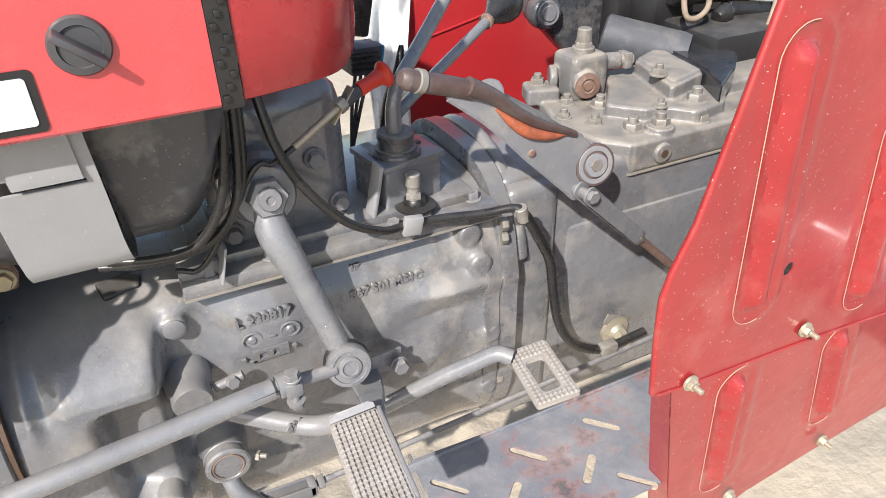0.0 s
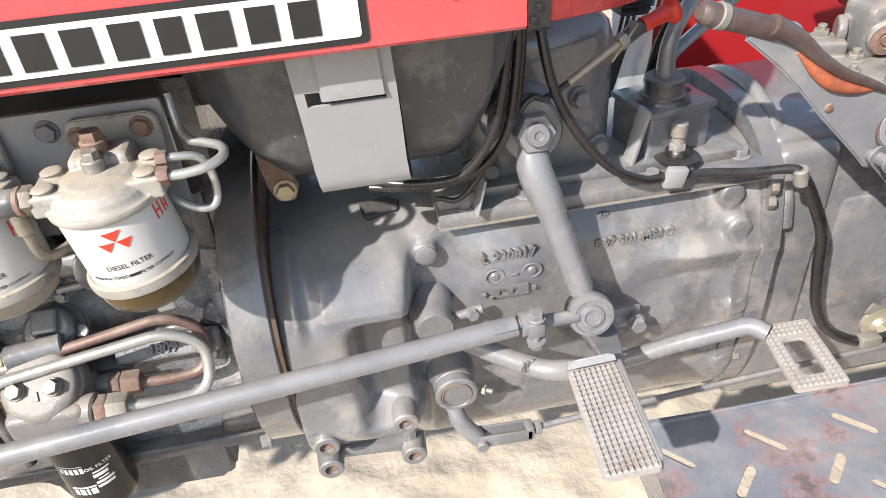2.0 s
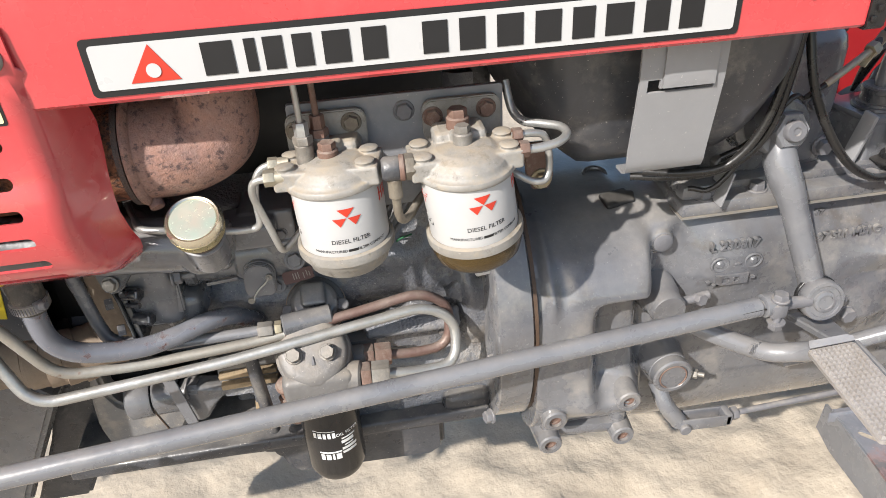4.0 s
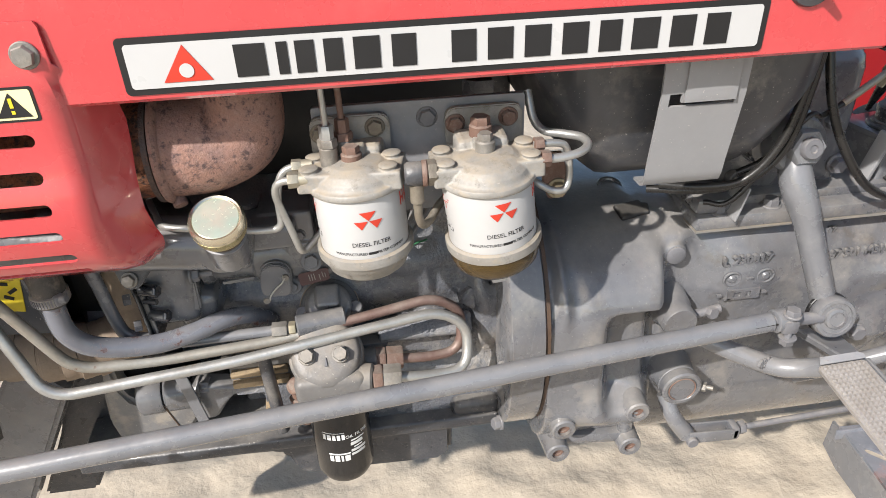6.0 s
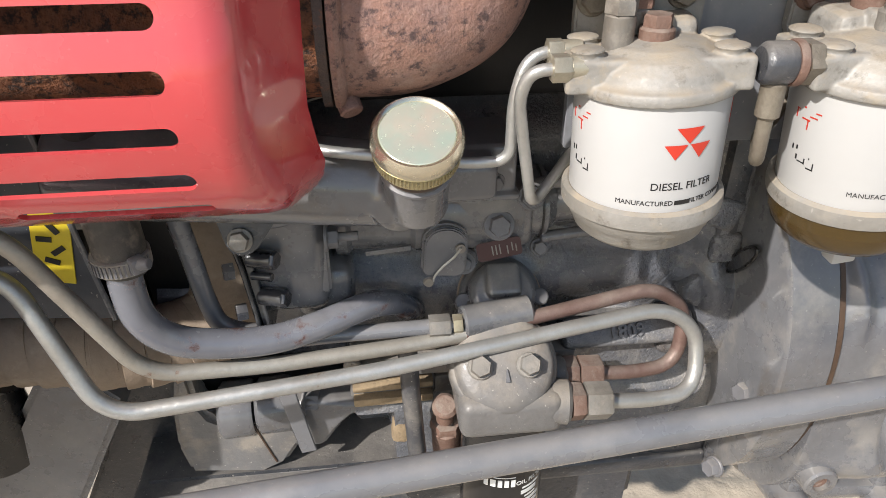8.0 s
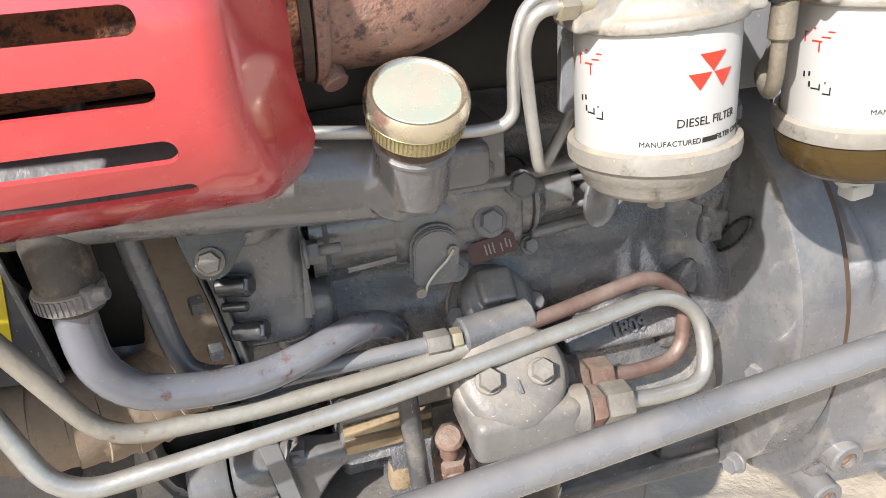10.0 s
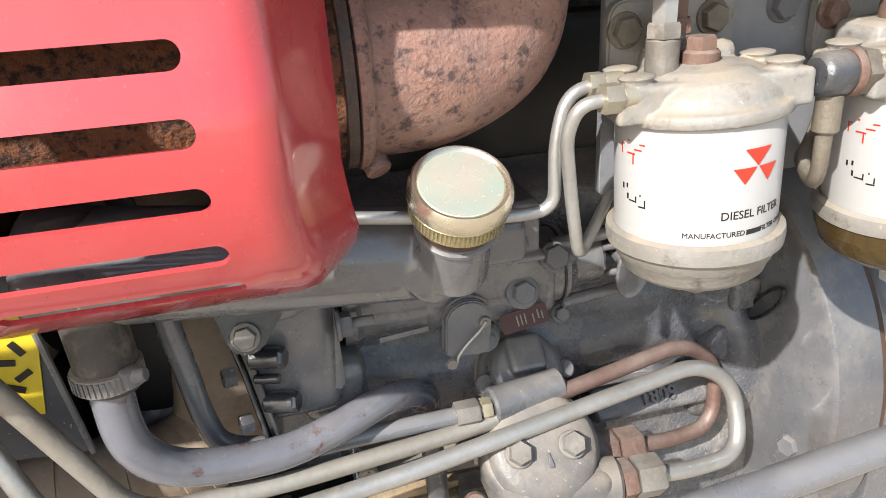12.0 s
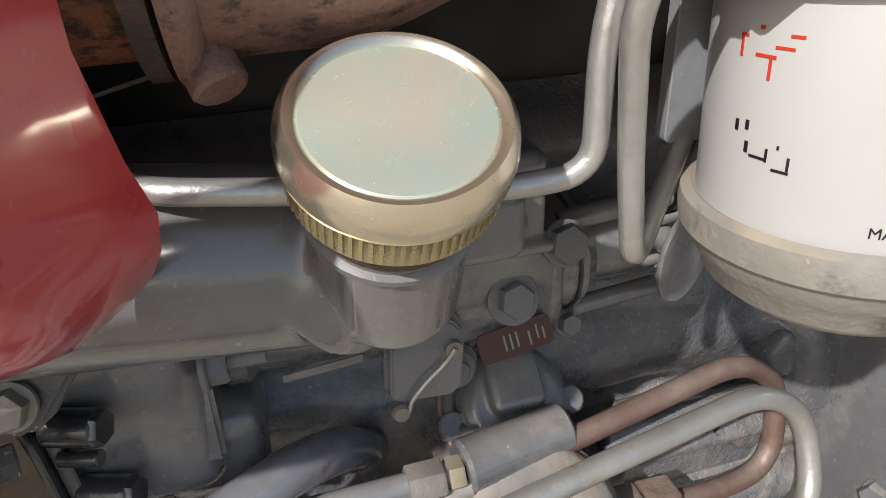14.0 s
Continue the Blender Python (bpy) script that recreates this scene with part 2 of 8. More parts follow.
PLASTIC = material("dark_grey_plastic", (0.05, 0.05, 0.055), (0.04, 0.04, 0.044), 20, rough=0.4, bump=0.1, bump_scale=120, dust=0.15)
FOOTPLATE = material("worn_footplate_paint", (0.105, 0.122, 0.155), (0.165, 0.174, 0.190), 7, rough=0.33, bump=0.2, bump_scale=60, dust=0.25, rust=0.58, rust_colour=(0.235, 0.105, 0.092), core=(0.070, 0.068, 0.072), fine=0.4, patch=0.30, speck=0.3, rust_scale=11, stain=0.15, dust_colour=(0.40, 0.36, 0.34))
KNURL = material("worn_pedal_steel", (0.40, 0.375, 0.355), (0.32, 0.29, 0.26), 30, rough=0.45, metal=0.3, bump=0.3, bump_scale=250, dust=0.4, rust=0.16, fine=0.25)
LEVER = material("worn_lever_paint", (0.20, 0.205, 0.22), (0.17, 0.175, 0.19), 10, rough=0.34, bump=0.2, bump_scale=80, dust=0.35, rust=0.18, rust_colour=(0.10, 0.05, 0.042), fine=0.25, patch=0.3, rust_scale=30)
LEVER_BARE = material("bare_brown_lever_steel", (0.075, 0.045, 0.040), (0.115, 0.095, 0.09), 22, rough=0.42, bump=0.4, bump_scale=220, fine=0.4, rust=0.2, rust_colour=(0.035, 0.018, 0.015))
PALE = material("pale_worn_plate", (0.74, 0.77, 0.76), (0.62, 0.65, 0.65), 12, rough=0.45, bump=0.2, bump_scale=40, dust=0.1, stain=0.4)


def glass(name, colour, rough):
    m = bpy.data.materials.new(name)
    m.use_nodes = True
    b = m.node_tree.nodes["Principled BSDF"]
    b.inputs["Base Color"].default_value = (*colour, 1)
    b.inputs["Transmission Weight"].default_value, b.inputs["Roughness"].default_value, b.inputs["IOR"].default_value = 0.55, rough, 1.45
    return m


AMBER = glass("amber_bowl", (0.13, 0.082, 0.025), 0.14)


# ---- builders ----
def part(name, bm, mat, parent=None, label="", angle=38, smooth=True):
    me = bpy.data.meshes.new(name)
    bmesh.ops.recalc_face_normals(bm, faces=bm.faces)
    bm.to_mesh(me)
    bm.free()
    me.materials.append(mat)
    if smooth:
        me.shade_smooth()
        me.set_sharp_from_angle(angle=radians(angle))
    ob = new(name, me)
    if parent is not None:
        ob.parent = parent
        ob.matrix_parent_inverse = parent.matrix_world.inverted()
    if label:
        tagged(ob, label)
    return ob


def thing(name, label, category, at=(0, 0, 0), group="", kind=""):
    ob = new(name)
    ob.empty_display_size = 0.05
    ob.matrix_world = Matrix.Translation(at)
    return tagged(ob, label, category, group, kind)


def structure(name, bm, mat, label, category, angle=38):
    return tagged(part(name, bm, mat, None, "", angle), label, category, "", "structure")


def merge(*some):
    """One bmesh out of several."""
    out = bmesh.new()
    for b in some:
        me = bpy.data.meshes.new("joint")
        b.to_mesh(me)
        b.free()
        out.from_mesh(me)
        bpy.data.meshes.remove(me)
    return out


def frame_of(axis):
    """A turn whose z goes along axis."""
    return Vector(axis).to_track_quat("Z", "Y").to_matrix().to_4x4()


def block(centre, size, bevel=0.004, turn=(0, 0, 0), segments=2):
    bm = bmesh.new()
    bmesh.ops.create_cube(bm, size=1.0, matrix=Matrix.Diagonal((*size, 1)))
    if bevel:
        bmesh.ops.bevel(bm, geom=bm.edges[:], offset=bevel, segments=segments, affect="EDGES", profile=0.5, clamp_overlap=True)
    bm.transform(pose(*centre, *turn))
    return bm


def lathe(profile, at, axis=(0, 0, 1), seg=36):
    """A turned body: profile of (radius, height along the axis)."""
    bm = bmesh.new()
    rings = []
    for r, h in profile:
        if r < 1e-5:
            rings.append([bm.verts.new((0, 0, h))])
        else:
            rings.append([bm.verts.new((r * math.cos(2 * math.pi * i / seg), r * math.sin(2 * math.pi * i / seg), h)) for i in range(seg)])
    for a, b in zip(rings, rings[1:]):
        for i in range(seg):
            j = (i + 1) % seg
            if len(a) == 1 and len(b) > 1:
                bm.faces.new((a[0], b[j], b[i]))
            elif len(b) == 1 and len(a) > 1:
                bm.faces.new((a[i], a[j], b[0]))
            elif len(a) > 1:
                bm.faces.new((a[i], a[j], b[j], b[i]))
    for ring in (rings[0], rings[-1]):
        if len(ring) > 1:
            bm.faces.new(ring)
    bm.transform(Matrix.Translation(at) @ frame_of(axis))
    return bm


def rod(a, b, r, r2=None, seg=24, chamfer=0.15):
    a, b = Vector(a), Vector(b)
    r2 = r if r2 is None else r2
    d = (b - a).length
    c = min(r, r2, d) * chamfer
    return lathe([(r - c, 0), (r, c), (r2, d - c), (r2 - c, d)], a, b - a, seg)


def smooth_line(points, steps=8):
    """A Catmull-Rom line through the points."""
    p = [Vector(q) for q in points]
    p = [p[0] * 2 - p[1], *p, p[-1] * 2 - p[-2]]
    out = []
    for i in range(1, len(p) - 2):
        for k in range(steps):
            t = k / steps
            a, b, c, d = p[i - 1 : i + 3]
            out.append(0.5 * (2 * b + (c - a) * t + (2 * a - 5 * b + 4 * c - d) * t * t + (3 * b - a - 3 * c + d) * t**3))
    return [*out, p[-2]]


def filleted(points, radius, steps=7):
    """Straight runs with rounded corners."""
    p = [Vector(q) for q in points]
    out = [p[0]]
    for a, b, c in zip(p, p[1:], p[2:]):
        u, w = (a - b), (c - b)
        cut = min(radius, 0.48 * u.length, 0.48 * w.length)
        s, e = b + u.normalized() * cut, b + w.normalized() * cut
        for k in range(steps + 1):
            t = k / steps
            out.append((1 - t) ** 2 * s + 2 * t * (1 - t) * b + t * t * e)
    return [*out, p[-1]]


def tube(line, radius, seg=16, radii=None):
    """A round tube swept along a line."""
    bm = bmesh.new()
    line = [Vector(q) for q in line]
    up = Vector((0, 0, 1))
    rings = []
    for i, q in enumerate(line):
        ahead = (line[min(i + 1, len(line) - 1)] - line[max(i - 1, 0)]).normalized()
        side = up.cross(ahead)
        if side.length < 1e-3:
            side = Vector((0, 1, 0)).cross(ahead)
        side.normalize()
        up = ahead.cross(side).normalized()
        r = radii[i] if radii else radius
        rings.append([bm.verts.new(q + r * (math.cos(2 * math.pi * k / seg) * side + math.sin(2 * math.pi * k / seg) * up)) for k in range(seg)])
    for a, b in zip(rings, rings[1:]):
        for k in range(seg):
            bm.faces.new((a[k], a[(k + 1) % seg], b[(k + 1) % seg], b[k]))
    bm.faces.new(rings[0])
    bm.faces.new(rings[-1])
    return bm


def hexagon(at, axis, r, h, washer=0.0, spin=0.0, dome=True):
    """A bolt head or nut with chamfered corners; washer: its radius."""
    at, axis = Vector(at), Vector(axis).normalized()
    bm = bmesh.new()
    c = r * 0.14
    rings = []
    for rr, hh in ((r, 0), (r, h - c), (r * 0.9, h), (r * 0.55, h * (0.99 if dome else 1.0))):
        rings.append([bm.verts.new((rr * math.cos(math.pi / 3 * k + spin), rr * math.sin(math.pi / 3 * k + spin), hh)) for k in range(6)])
    for a, b in zip(rings, rings[1:]):
        for k in range(6):
            bm.faces.new((a[k], a[(k + 1) % 6], b[(k + 1) % 6], b[k]))
    bm.faces.new(rings[0])
    bm.faces.new(rings[-1])
    bm.transform(Matrix.Translation(at) @ frame_of(axis))
    if washer:
        bm = merge(bm, lathe([(washer, -0.0012), (washer, 0.0008), (washer * 0.93, 0.0016), (r * 0.6, 0.0016)], at, axis, 24))
    return bm


def prism(outline, depth, place, bevel=0.0, segments=2):
    """A flat shape (u, v) of a given depth, laid by the matrix place (u, v, depth along w)."""
    bm = bmesh.new()
    base = [bm.verts.new((u, v, 0)) for u, v in outline]
    face = bm.faces.new(base)
    top = bmesh.ops.extrude_face_region(bm, geom=[face])
    bmesh.ops.translate(bm, vec=(0, 0, depth), verts=[g for g in top["geom"] if isinstance(g, bmesh.types.BMVert)])
    if bevel:
        bmesh.ops.bevel(bm, geom=bm.edges[:], offset=bevel, segments=segments, affect="EDGES", clamp_overlap=True)
    bm.transform(place)
    return bm


FACING = Matrix(((1, 0, 0, 0), (0, 0, 1, 0), (0, 1, 0, 0), (0, 0, 0, 1)))  # (u, v, w) to (x = u, z = v, y = w)


def rounded(x0, y0, x1, y1, r, steps=6):
    """A rectangle with round corners."""
    out = []
    for cx, cy, a in ((x1 - r, y1 - r, 0), (x0 + r, y1 - r, 90), (x0 + r, y0 + r, 180), (x1 - r, y0 + r, 270)):
        out += [(cx + r * math.cos(radians(a + 90 * k / steps)), cy + r * math.sin(radians(a + 90 * k / steps))) for k in range(steps + 1)]
    return out


def inside(p, loop):
    hit = False
    for (x0, y0), (x1, y1) in zip(loop, loop[1:] + loop[:1]):
        if (y0 > p[1]) != (y1 > p[1]) and p[0] < (x1 - x0) * (p[1] - y0) / (y1 - y0) + x0:
            hit = not hit
    return hit


def sheet(outline, holes, surface, thickness, step):
    """A pressed sheet with holes: surface maps (u, v) to a place; the sheet is thickened against its normal."""
    from mathutils import geometry

    points, edges = [], []
    for loop in (outline, *holes):
        start = len(points)
        points += [Vector(q) for q in loop]
        edges += [(start + i, start + (i + 1) % len(loop)) for i in range(len(loop))]
    us, vs = [q[0] for q in outline], [q[1] for q in outline]
    nu, nv = max(1, int((max(us) - min(us)) / step)), max(1, int((max(vs) - min(vs)) / step))
    for i in range(nu + 1):
        for j in range(nv + 1):
            q = (min(us) + (max(us) - min(us)) * (i + 0.5) / (nu + 1), min(vs) + (max(vs) - min(vs)) * (j + 0.5) / (nv + 1))
            if inside(q, outline) and not any(inside(q, h) for h in holes):
                points.append(Vector(q))
    co, _, faces, *_ = geometry.delaunay_2d_cdt(points, edges, [], 0, 1e-6)
    bm = bmesh.new()
    front = [bm.verts.new(surface(q.x, q.y)) for q in co]
    for f in faces:
        c = sum((co[i] for i in f), Vector((0, 0))) / len(f)
        if inside(c, outline) and not any(inside(c, h) for h in holes):
            bm.faces.new([front[i] for i in f])
    bmesh.ops.delete(bm, geom=[v for v in bm.verts if not v.link_faces], context="VERTS")
    bmesh.ops.recalc_face_normals(bm, faces=bm.faces)
    bm.normal_update()
    normals = {v: v.normal.copy() for v in bm.verts}
    old, rim = list(bm.faces), [e for e in bm.edges if len(e.link_faces) == 1]
    back = {v: bm.verts.new(v.co - normals[v] * thickness) for v in list(bm.verts)}
    for f in old:
        bm.faces.new([back[v] for v in reversed(f.verts)])
    for e in rim:
        a, b = e.verts
        bm.faces.new((a, b, back[b], back[a]))
    return bm


def lettering(text, size, depth, place, bend=0.0, shear=0.0, weight=0.0):
    """Built-in letters as a mesh, centred; bend: the radius of the drum that they lie on."""
    curve = bpy.data.curves.new("letters", "FONT")
    curve.body, curve.size, curve.extrude, curve.align_x, curve.align_y, curve.offset = text, size, depth, "CENTER", "CENTER", weight
    curve.resolution_u = 3
    ob = bpy.data.objects.new("letters", curve)
    me = bpy.data.meshes.new_from_object(ob)
    bm = bmesh.new()
    bm.from_mesh(me)
    bpy.data.objects.remove(ob)
    bpy.data.curves.remove(curve)
    bpy.data.meshes.remove(me)
    if bend:
        bmesh.ops.subdivide_edges(bm, edges=[e for e in bm.edges if e.calc_length() > bend * 0.12], cuts=3)
        wrap(bm, bend)
    bm.transform(place)
    return bm


def wrap(bm, r):
    """Rolls a flat mesh in x and y, z outwards, round a drum with its axis along y behind it."""
    for v in bm.verts:
        a = v.co.x / r
        v.co = Vector(((r + v.co.z) * math.sin(a), v.co.y, (r + v.co.z) * math.cos(a) - r))


def bars(rects, depth, place, bend=0.0):
    """Flat bars (u0, v0, u1, v1)."""
    bm = bmesh.new()
    for u0, v0, u1, v1 in rects:
        n = max(1, int(abs(u1 - u0) / (bend * 0.08))) if bend else 1
        for k in range(n):
            a, b = u0 + (u1 - u0) * k / n, u0 + (u1 - u0) * (k + 1) / n
            lo = [bm.verts.new((u, v, -depth)) for u, v in ((a, v0), (b, v0), (b, v1), (a, v1))]
            hi = [bm.verts.new((u, v, depth)) for u, v in ((a, v0), (b, v0), (b, v1), (a, v1))]
            bm.faces.new(hi)
            bm.faces.new(lo[::-1])
            for i in range(4):
                bm.faces.new((lo[i], lo[(i + 1) % 4], hi[(i + 1) % 4], hi[i]))
    if bend:
        wrap(bm, bend)
    bm.transform(place)
    return bm


def cast(voxel, soft, *some):
    """Several bodies grown into one casting, with soft fillets where they meet."""
    me = bpy.data.meshes.new("casting")
    bm = merge(*some)
    bmesh.ops.recalc_face_normals(bm, faces=bm.faces)
    bm.to_mesh(me)
    bm.free()
    ob = new("casting", me)
    mesh_mod = ob.modifiers.new("remesh", "REMESH")
    mesh_mod.mode, mesh_mod.voxel_size = "VOXEL", voxel
    soften = ob.modifiers.new("soften", "SMOOTH")
    soften.factor, soften.iterations = 0.5, soft
    out = bmesh.new()
    done = bpy.data.meshes.new_from_object(ob.evaluated_get(bpy.context.evaluated_depsgraph_get()))
    out.from_mesh(done)
    bpy.data.objects.remove(ob)
    bpy.data.meshes.remove(me)
    bpy.data.meshes.remove(done)
    return out


def ease(a, b, x):
    t = min(1.0, max(0.0, (x - a) / (b - a)))
    return t * t * (3 - 2 * t)


def lump(x, z, cx, cz, rx, rz):
    return math.exp(-(((x - cx) / rx) ** 2) - ((z - cz) / rz) ** 2)


OUT = Vector((0, -1, 0))
UPRIGHT = pose(0, 0, 0, 90, 0, 0)  # (u, v, w) to (x = u, z = v, y = -w)


# ---- ground ----
def build_ground():
    bm = bmesh.new()
    n = 240

    def spread(k):
        t = 2 * k / n - 1
        return math.copysign(2.0 * abs(t) + 400 * abs(t) ** 9, t)

    grid = []
    for i in range(n + 1):
        row = []
        for j in range(n + 1):
            x, y = 0.2 + spread(i), 0.4 + spread(j)
            near = max(0.0, 1 - max(abs(x - 0.2), abs(y - 0.4)) / 6)
            h = 0.035 * noise.noise((x * 2.1, y * 2.6, 0.3)) + 0.022 * (1 - abs(noise.noise((x * 5.5, y * 7, 4.1)))) ** 2 + 0.010 * noise.noise((x * 14, y * 16, 2.2)) + 0.005 * noise.noise((x * 31, y * 33, 2.2)) - 0.012
            h += 0.012 * abs(math.sin(6 * x + 14 * y + 3 * noise.noise((x * 2, y * 2, 9)))) * max(0, noise.noise((x * 1.4, y * 1.2, 7.7)))
            row.append(bm.verts.new((x, y, h * near - 0.01)))
        grid.append(row)
    for i in range(n):
        for j in range(n):
            bm.faces.new((grid[i][j], grid[i + 1][j], grid[i + 1][j + 1], grid[i][j + 1]))
    structure("ground", bm, SAND, "dry pale sandy ground with lumps and old tracks", "ground", 80)


build_ground()


# ---- hood ----
def skin(profile, x0, x1, thickness, cuts=1):
    """A long sheet: profile of (y, z) from one foot to the other, run along x."""
    bm = bmesh.new()
    p = [Vector((0, *q)) for q in profile]
    inner = []
    for i, q in enumerate(p):
        d = (p[min(i + 1, len(p) - 1)] - p[max(i - 1, 0)]).normalized()
        inner.append(q + Vector((0, d.z, -d.y)) * thickness)
    loop = [*p, *reversed(inner)]
    rings = []
    for k in range(cuts + 1):
        x = x0 + (x1 - x0) * k / cuts
        rings.append([bm.verts.new((x, q.y, q.z)) for q in loop])
    m = len(loop)
    for a, b in zip(rings, rings[1:]):
        for i in range(m):
            bm.faces.new((a[i], a[(i + 1) % m], b[(i + 1) % m], b[i]))
    for r in (rings[0], rings[-1]):
        for i in range(len(p) - 1):
            bm.faces.new((r[i], r[i + 1], r[m - 2 - i], r[m - 1 - i]))
    return bm


def hood_profile(low=1.008):
    left = [(0.012, low), (0.003, low), (0.0, low + 0.003), (0.0, 1.10)]
    left += [(0.13 - 0.13 * math.cos(radians(a)), 1.10 + 0.13 * math.sin(radians(a))) for a in range(8, 91, 8)]
    return [*left, *[(0.60 - y, z) for y, z in reversed(left)]]


def build_hood():
    hood = thing("hood", "glossy red tractor hood with a silver lettered decal along its side", "hood", (0, 0.3, 1.0))
    part("hood_shell", skin(hood_profile(), -1.25, 0.461, 0.002), RED, hood)
    # decal
    panel = part("decal_panel", prism(rounded(-0.174, 1.0145, 0.3435, 1.0585, 0.004), 0.0006, FACING @ Matrix.Translation((0, 0, -0.0012))), INK, hood, "black border of the decal")
    part("decal_field", prism(rounded(-0.1685, 1.0195, 0.338, 1.0535, 0.003), 0.0006, FACING @ Matrix.Translation((0, 0, -0.0022))), DECAL, panel, "silver field of the decal")
    # bars that stand for the two words of the maker's name
    x, h = -0.092, 0.0125
    rects = []
    for width in (0.034, 0.013, 0.022, 0.022, 0.030, 0.028, 0.0, 0.029, 0.030, 0.031, 0.031, 0.027, 0.033, 0.030, 0.029):
        if width:
            rects.append((x + 0.10 * width, 1.0365 - h, x + 0.82 * width - 0.001, 1.0365 + h))
            x += width
        else:
            x += 0.019
    for rect in rects:
        part("decal_bar", bars([rect], 0.0003, pose(0, -0.0027, 0, 90)), INK, panel)
    mark = merge(prism([(-0.144, 1.0235), (-0.107, 1.0235), (-0.1255, 1.0515)], 0.0004, FACING @ Matrix.Translation((0, 0, -0.0028))))
    part("decal_triangle", mark, RED_INK, panel, "red triangle on the decal")
    part("decal_disc", lathe([(0.0055, 0), (0.0055, 0.0004)], (-0.1255, -0.0030, 1.032), OUT, 20), DECAL, panel)
    # quarter-turn catch
    catch = part("catch", lathe([(0.0205, 0), (0.0205, 0.002), (0.0192, 0.0042), (0.0145, 0.0048), (0.0138, 0.003), (0.0, 0.003)], (0.377, 0.0, 1.069), OUT, 40), PLASTIC, hood, "round dark plastic catch")
    part("catch_grip", block((0.376, -0.0110, 1.0695), (0.037, 0.016, 0.0058), 0.0016, (0, 38, 0)), PLASTIC, catch)
    # rubber edge between hood and cowl
    part("rubber_edge", merge(skin([(y - 0.002 if y < 0.3 else y + 0.002, z + (0.002 if z > 1.15 else 0)) for y, z in hood_profile(1.006)], 0.4615, 0.478, 0.004),
         *[block((0.4695 + 0.004 * ((k * 7) % 3 - 1), -0.0035, 1.016 + 0.009 * k), (0.005, 0.002, 0.005), 0.0006) for k in range(9)]), RUBBER, hood, "scuffed black rubber edging")
    return hood


build_hood()


def build_cowl():
    cowl = thing("dashboard_cowl", "glossy red dashboard cowl with a rounded rear corner", "cowl", (0.53, 0.3, 1.0))
    bm = bmesh.new()
    n, m = 26, 44
    rings = []
    for i in range(n + 1):
        t = i / n
        x = 0.479 + 0.118 * math.sin(t * math.pi / 2) if i < n else 0.597
        s = math.cos(t * math.pi / 2)  # 1 at the hood, 0 at the rear
        half = 0.30 - 0.06 * (1 - s) ** 1.5 - 0.02 * t
        low = 1.010 + 0.006 * t + 0.085 * max(0, (t - 0.45) / 0.55) ** 2.4
        top = 1.235 - 0.02 * t
        ring = []
        for k in range(m + 1):
            a = k / m
            profile = hood_profile()
            w = a * (len(profile) - 1)
            j = min(int(w), len(profile) - 2)
            y = profile[j][0] + (profile[j + 1][0] - profile[j][0]) * (w - j)
            z = profile[j][1] + (profile[j + 1][1] - profile[j][1]) * (w - j)
            ring.append(bm.verts.new((x, 0.30 + (y - 0.30) * half / 0.30, low + (z - 1.008) * (top - low) / 0.222)))
        rings.append(ring)
    for a, b in zip(rings, rings[1:]):
        for k in range(m):
            bm.faces.new((a[k], a[k + 1], b[k + 1], b[k]))
    bm.faces.new(rings[-1])
    hem = [v.co.copy() for v in (ring[0] for ring in rings)]
    bmesh.ops.solidify(bm, geom=bm.faces[:], thickness=0.002)
    part("cowl_shell", bm, RED, cowl, "", 50)
    part("cowl_hem", tube(hem, 0.0022, 8), RED, cowl, "rolled lower edge")
    return cowl


build_cowl()


# ---- side grille panel ----
def grille_y(z):
    """How far the face stands out, by height."""
    knots = [(0.832, 0.050), (0.840, 0.031), (0.850, 0.014), (0.861, 0.0015), (0.871, -0.0055), (0.881, -0.0105), (0.893, -0.0150), (0.906, -0.0178), (0.918, -0.0188), (0.931, -0.0182), (0.945, -0.0150), (0.957, -0.0112), (0.972, -0.0086), (0.987, -0.0076), (1.035, -0.0074), (1.043, -0.0064), (1.048, -0.0046), (1.08, -0.0035)]
    for (z0, y0), (z1, y1) in zip(knots, knots[1:]):
        if z <= z1:
            return y0 + (y1 - y0) * max(0, z - z0) / (z1 - z0)
    return -0.0035


def grille_surface(u, v):
    """u runs along the panel to the fold and then inwards round it; v is the height."""
    fold = -0.231 + 0.008 * ease(0.90, 0.85, v)
    if u <= fold:
        return Vector((u, grille_y(v), v))
    s = u - fold
    tall = ease(1.048, 1.018, v)
    y0 = grille_y(v)
    r = 0.011
    a = min(s / r, radians(62))
    x, y = fold + r * math.sin(a), y0 + r * (1 - math.cos(a))
    rest = max(0.0, s - r * radians(62))
    x, y = x + rest * math.cos(radians(62)), y + rest * math.sin(radians(62))
    flare = 0.004 * lump(0, v, 0, 0.864, 1, 0.014) * ease(0.03, 0.075, s)
    return Vector(((x + flare) * tall + (fold + s * 0.4) * (1 - tall), y * tall + y0 * (1 - tall), v))


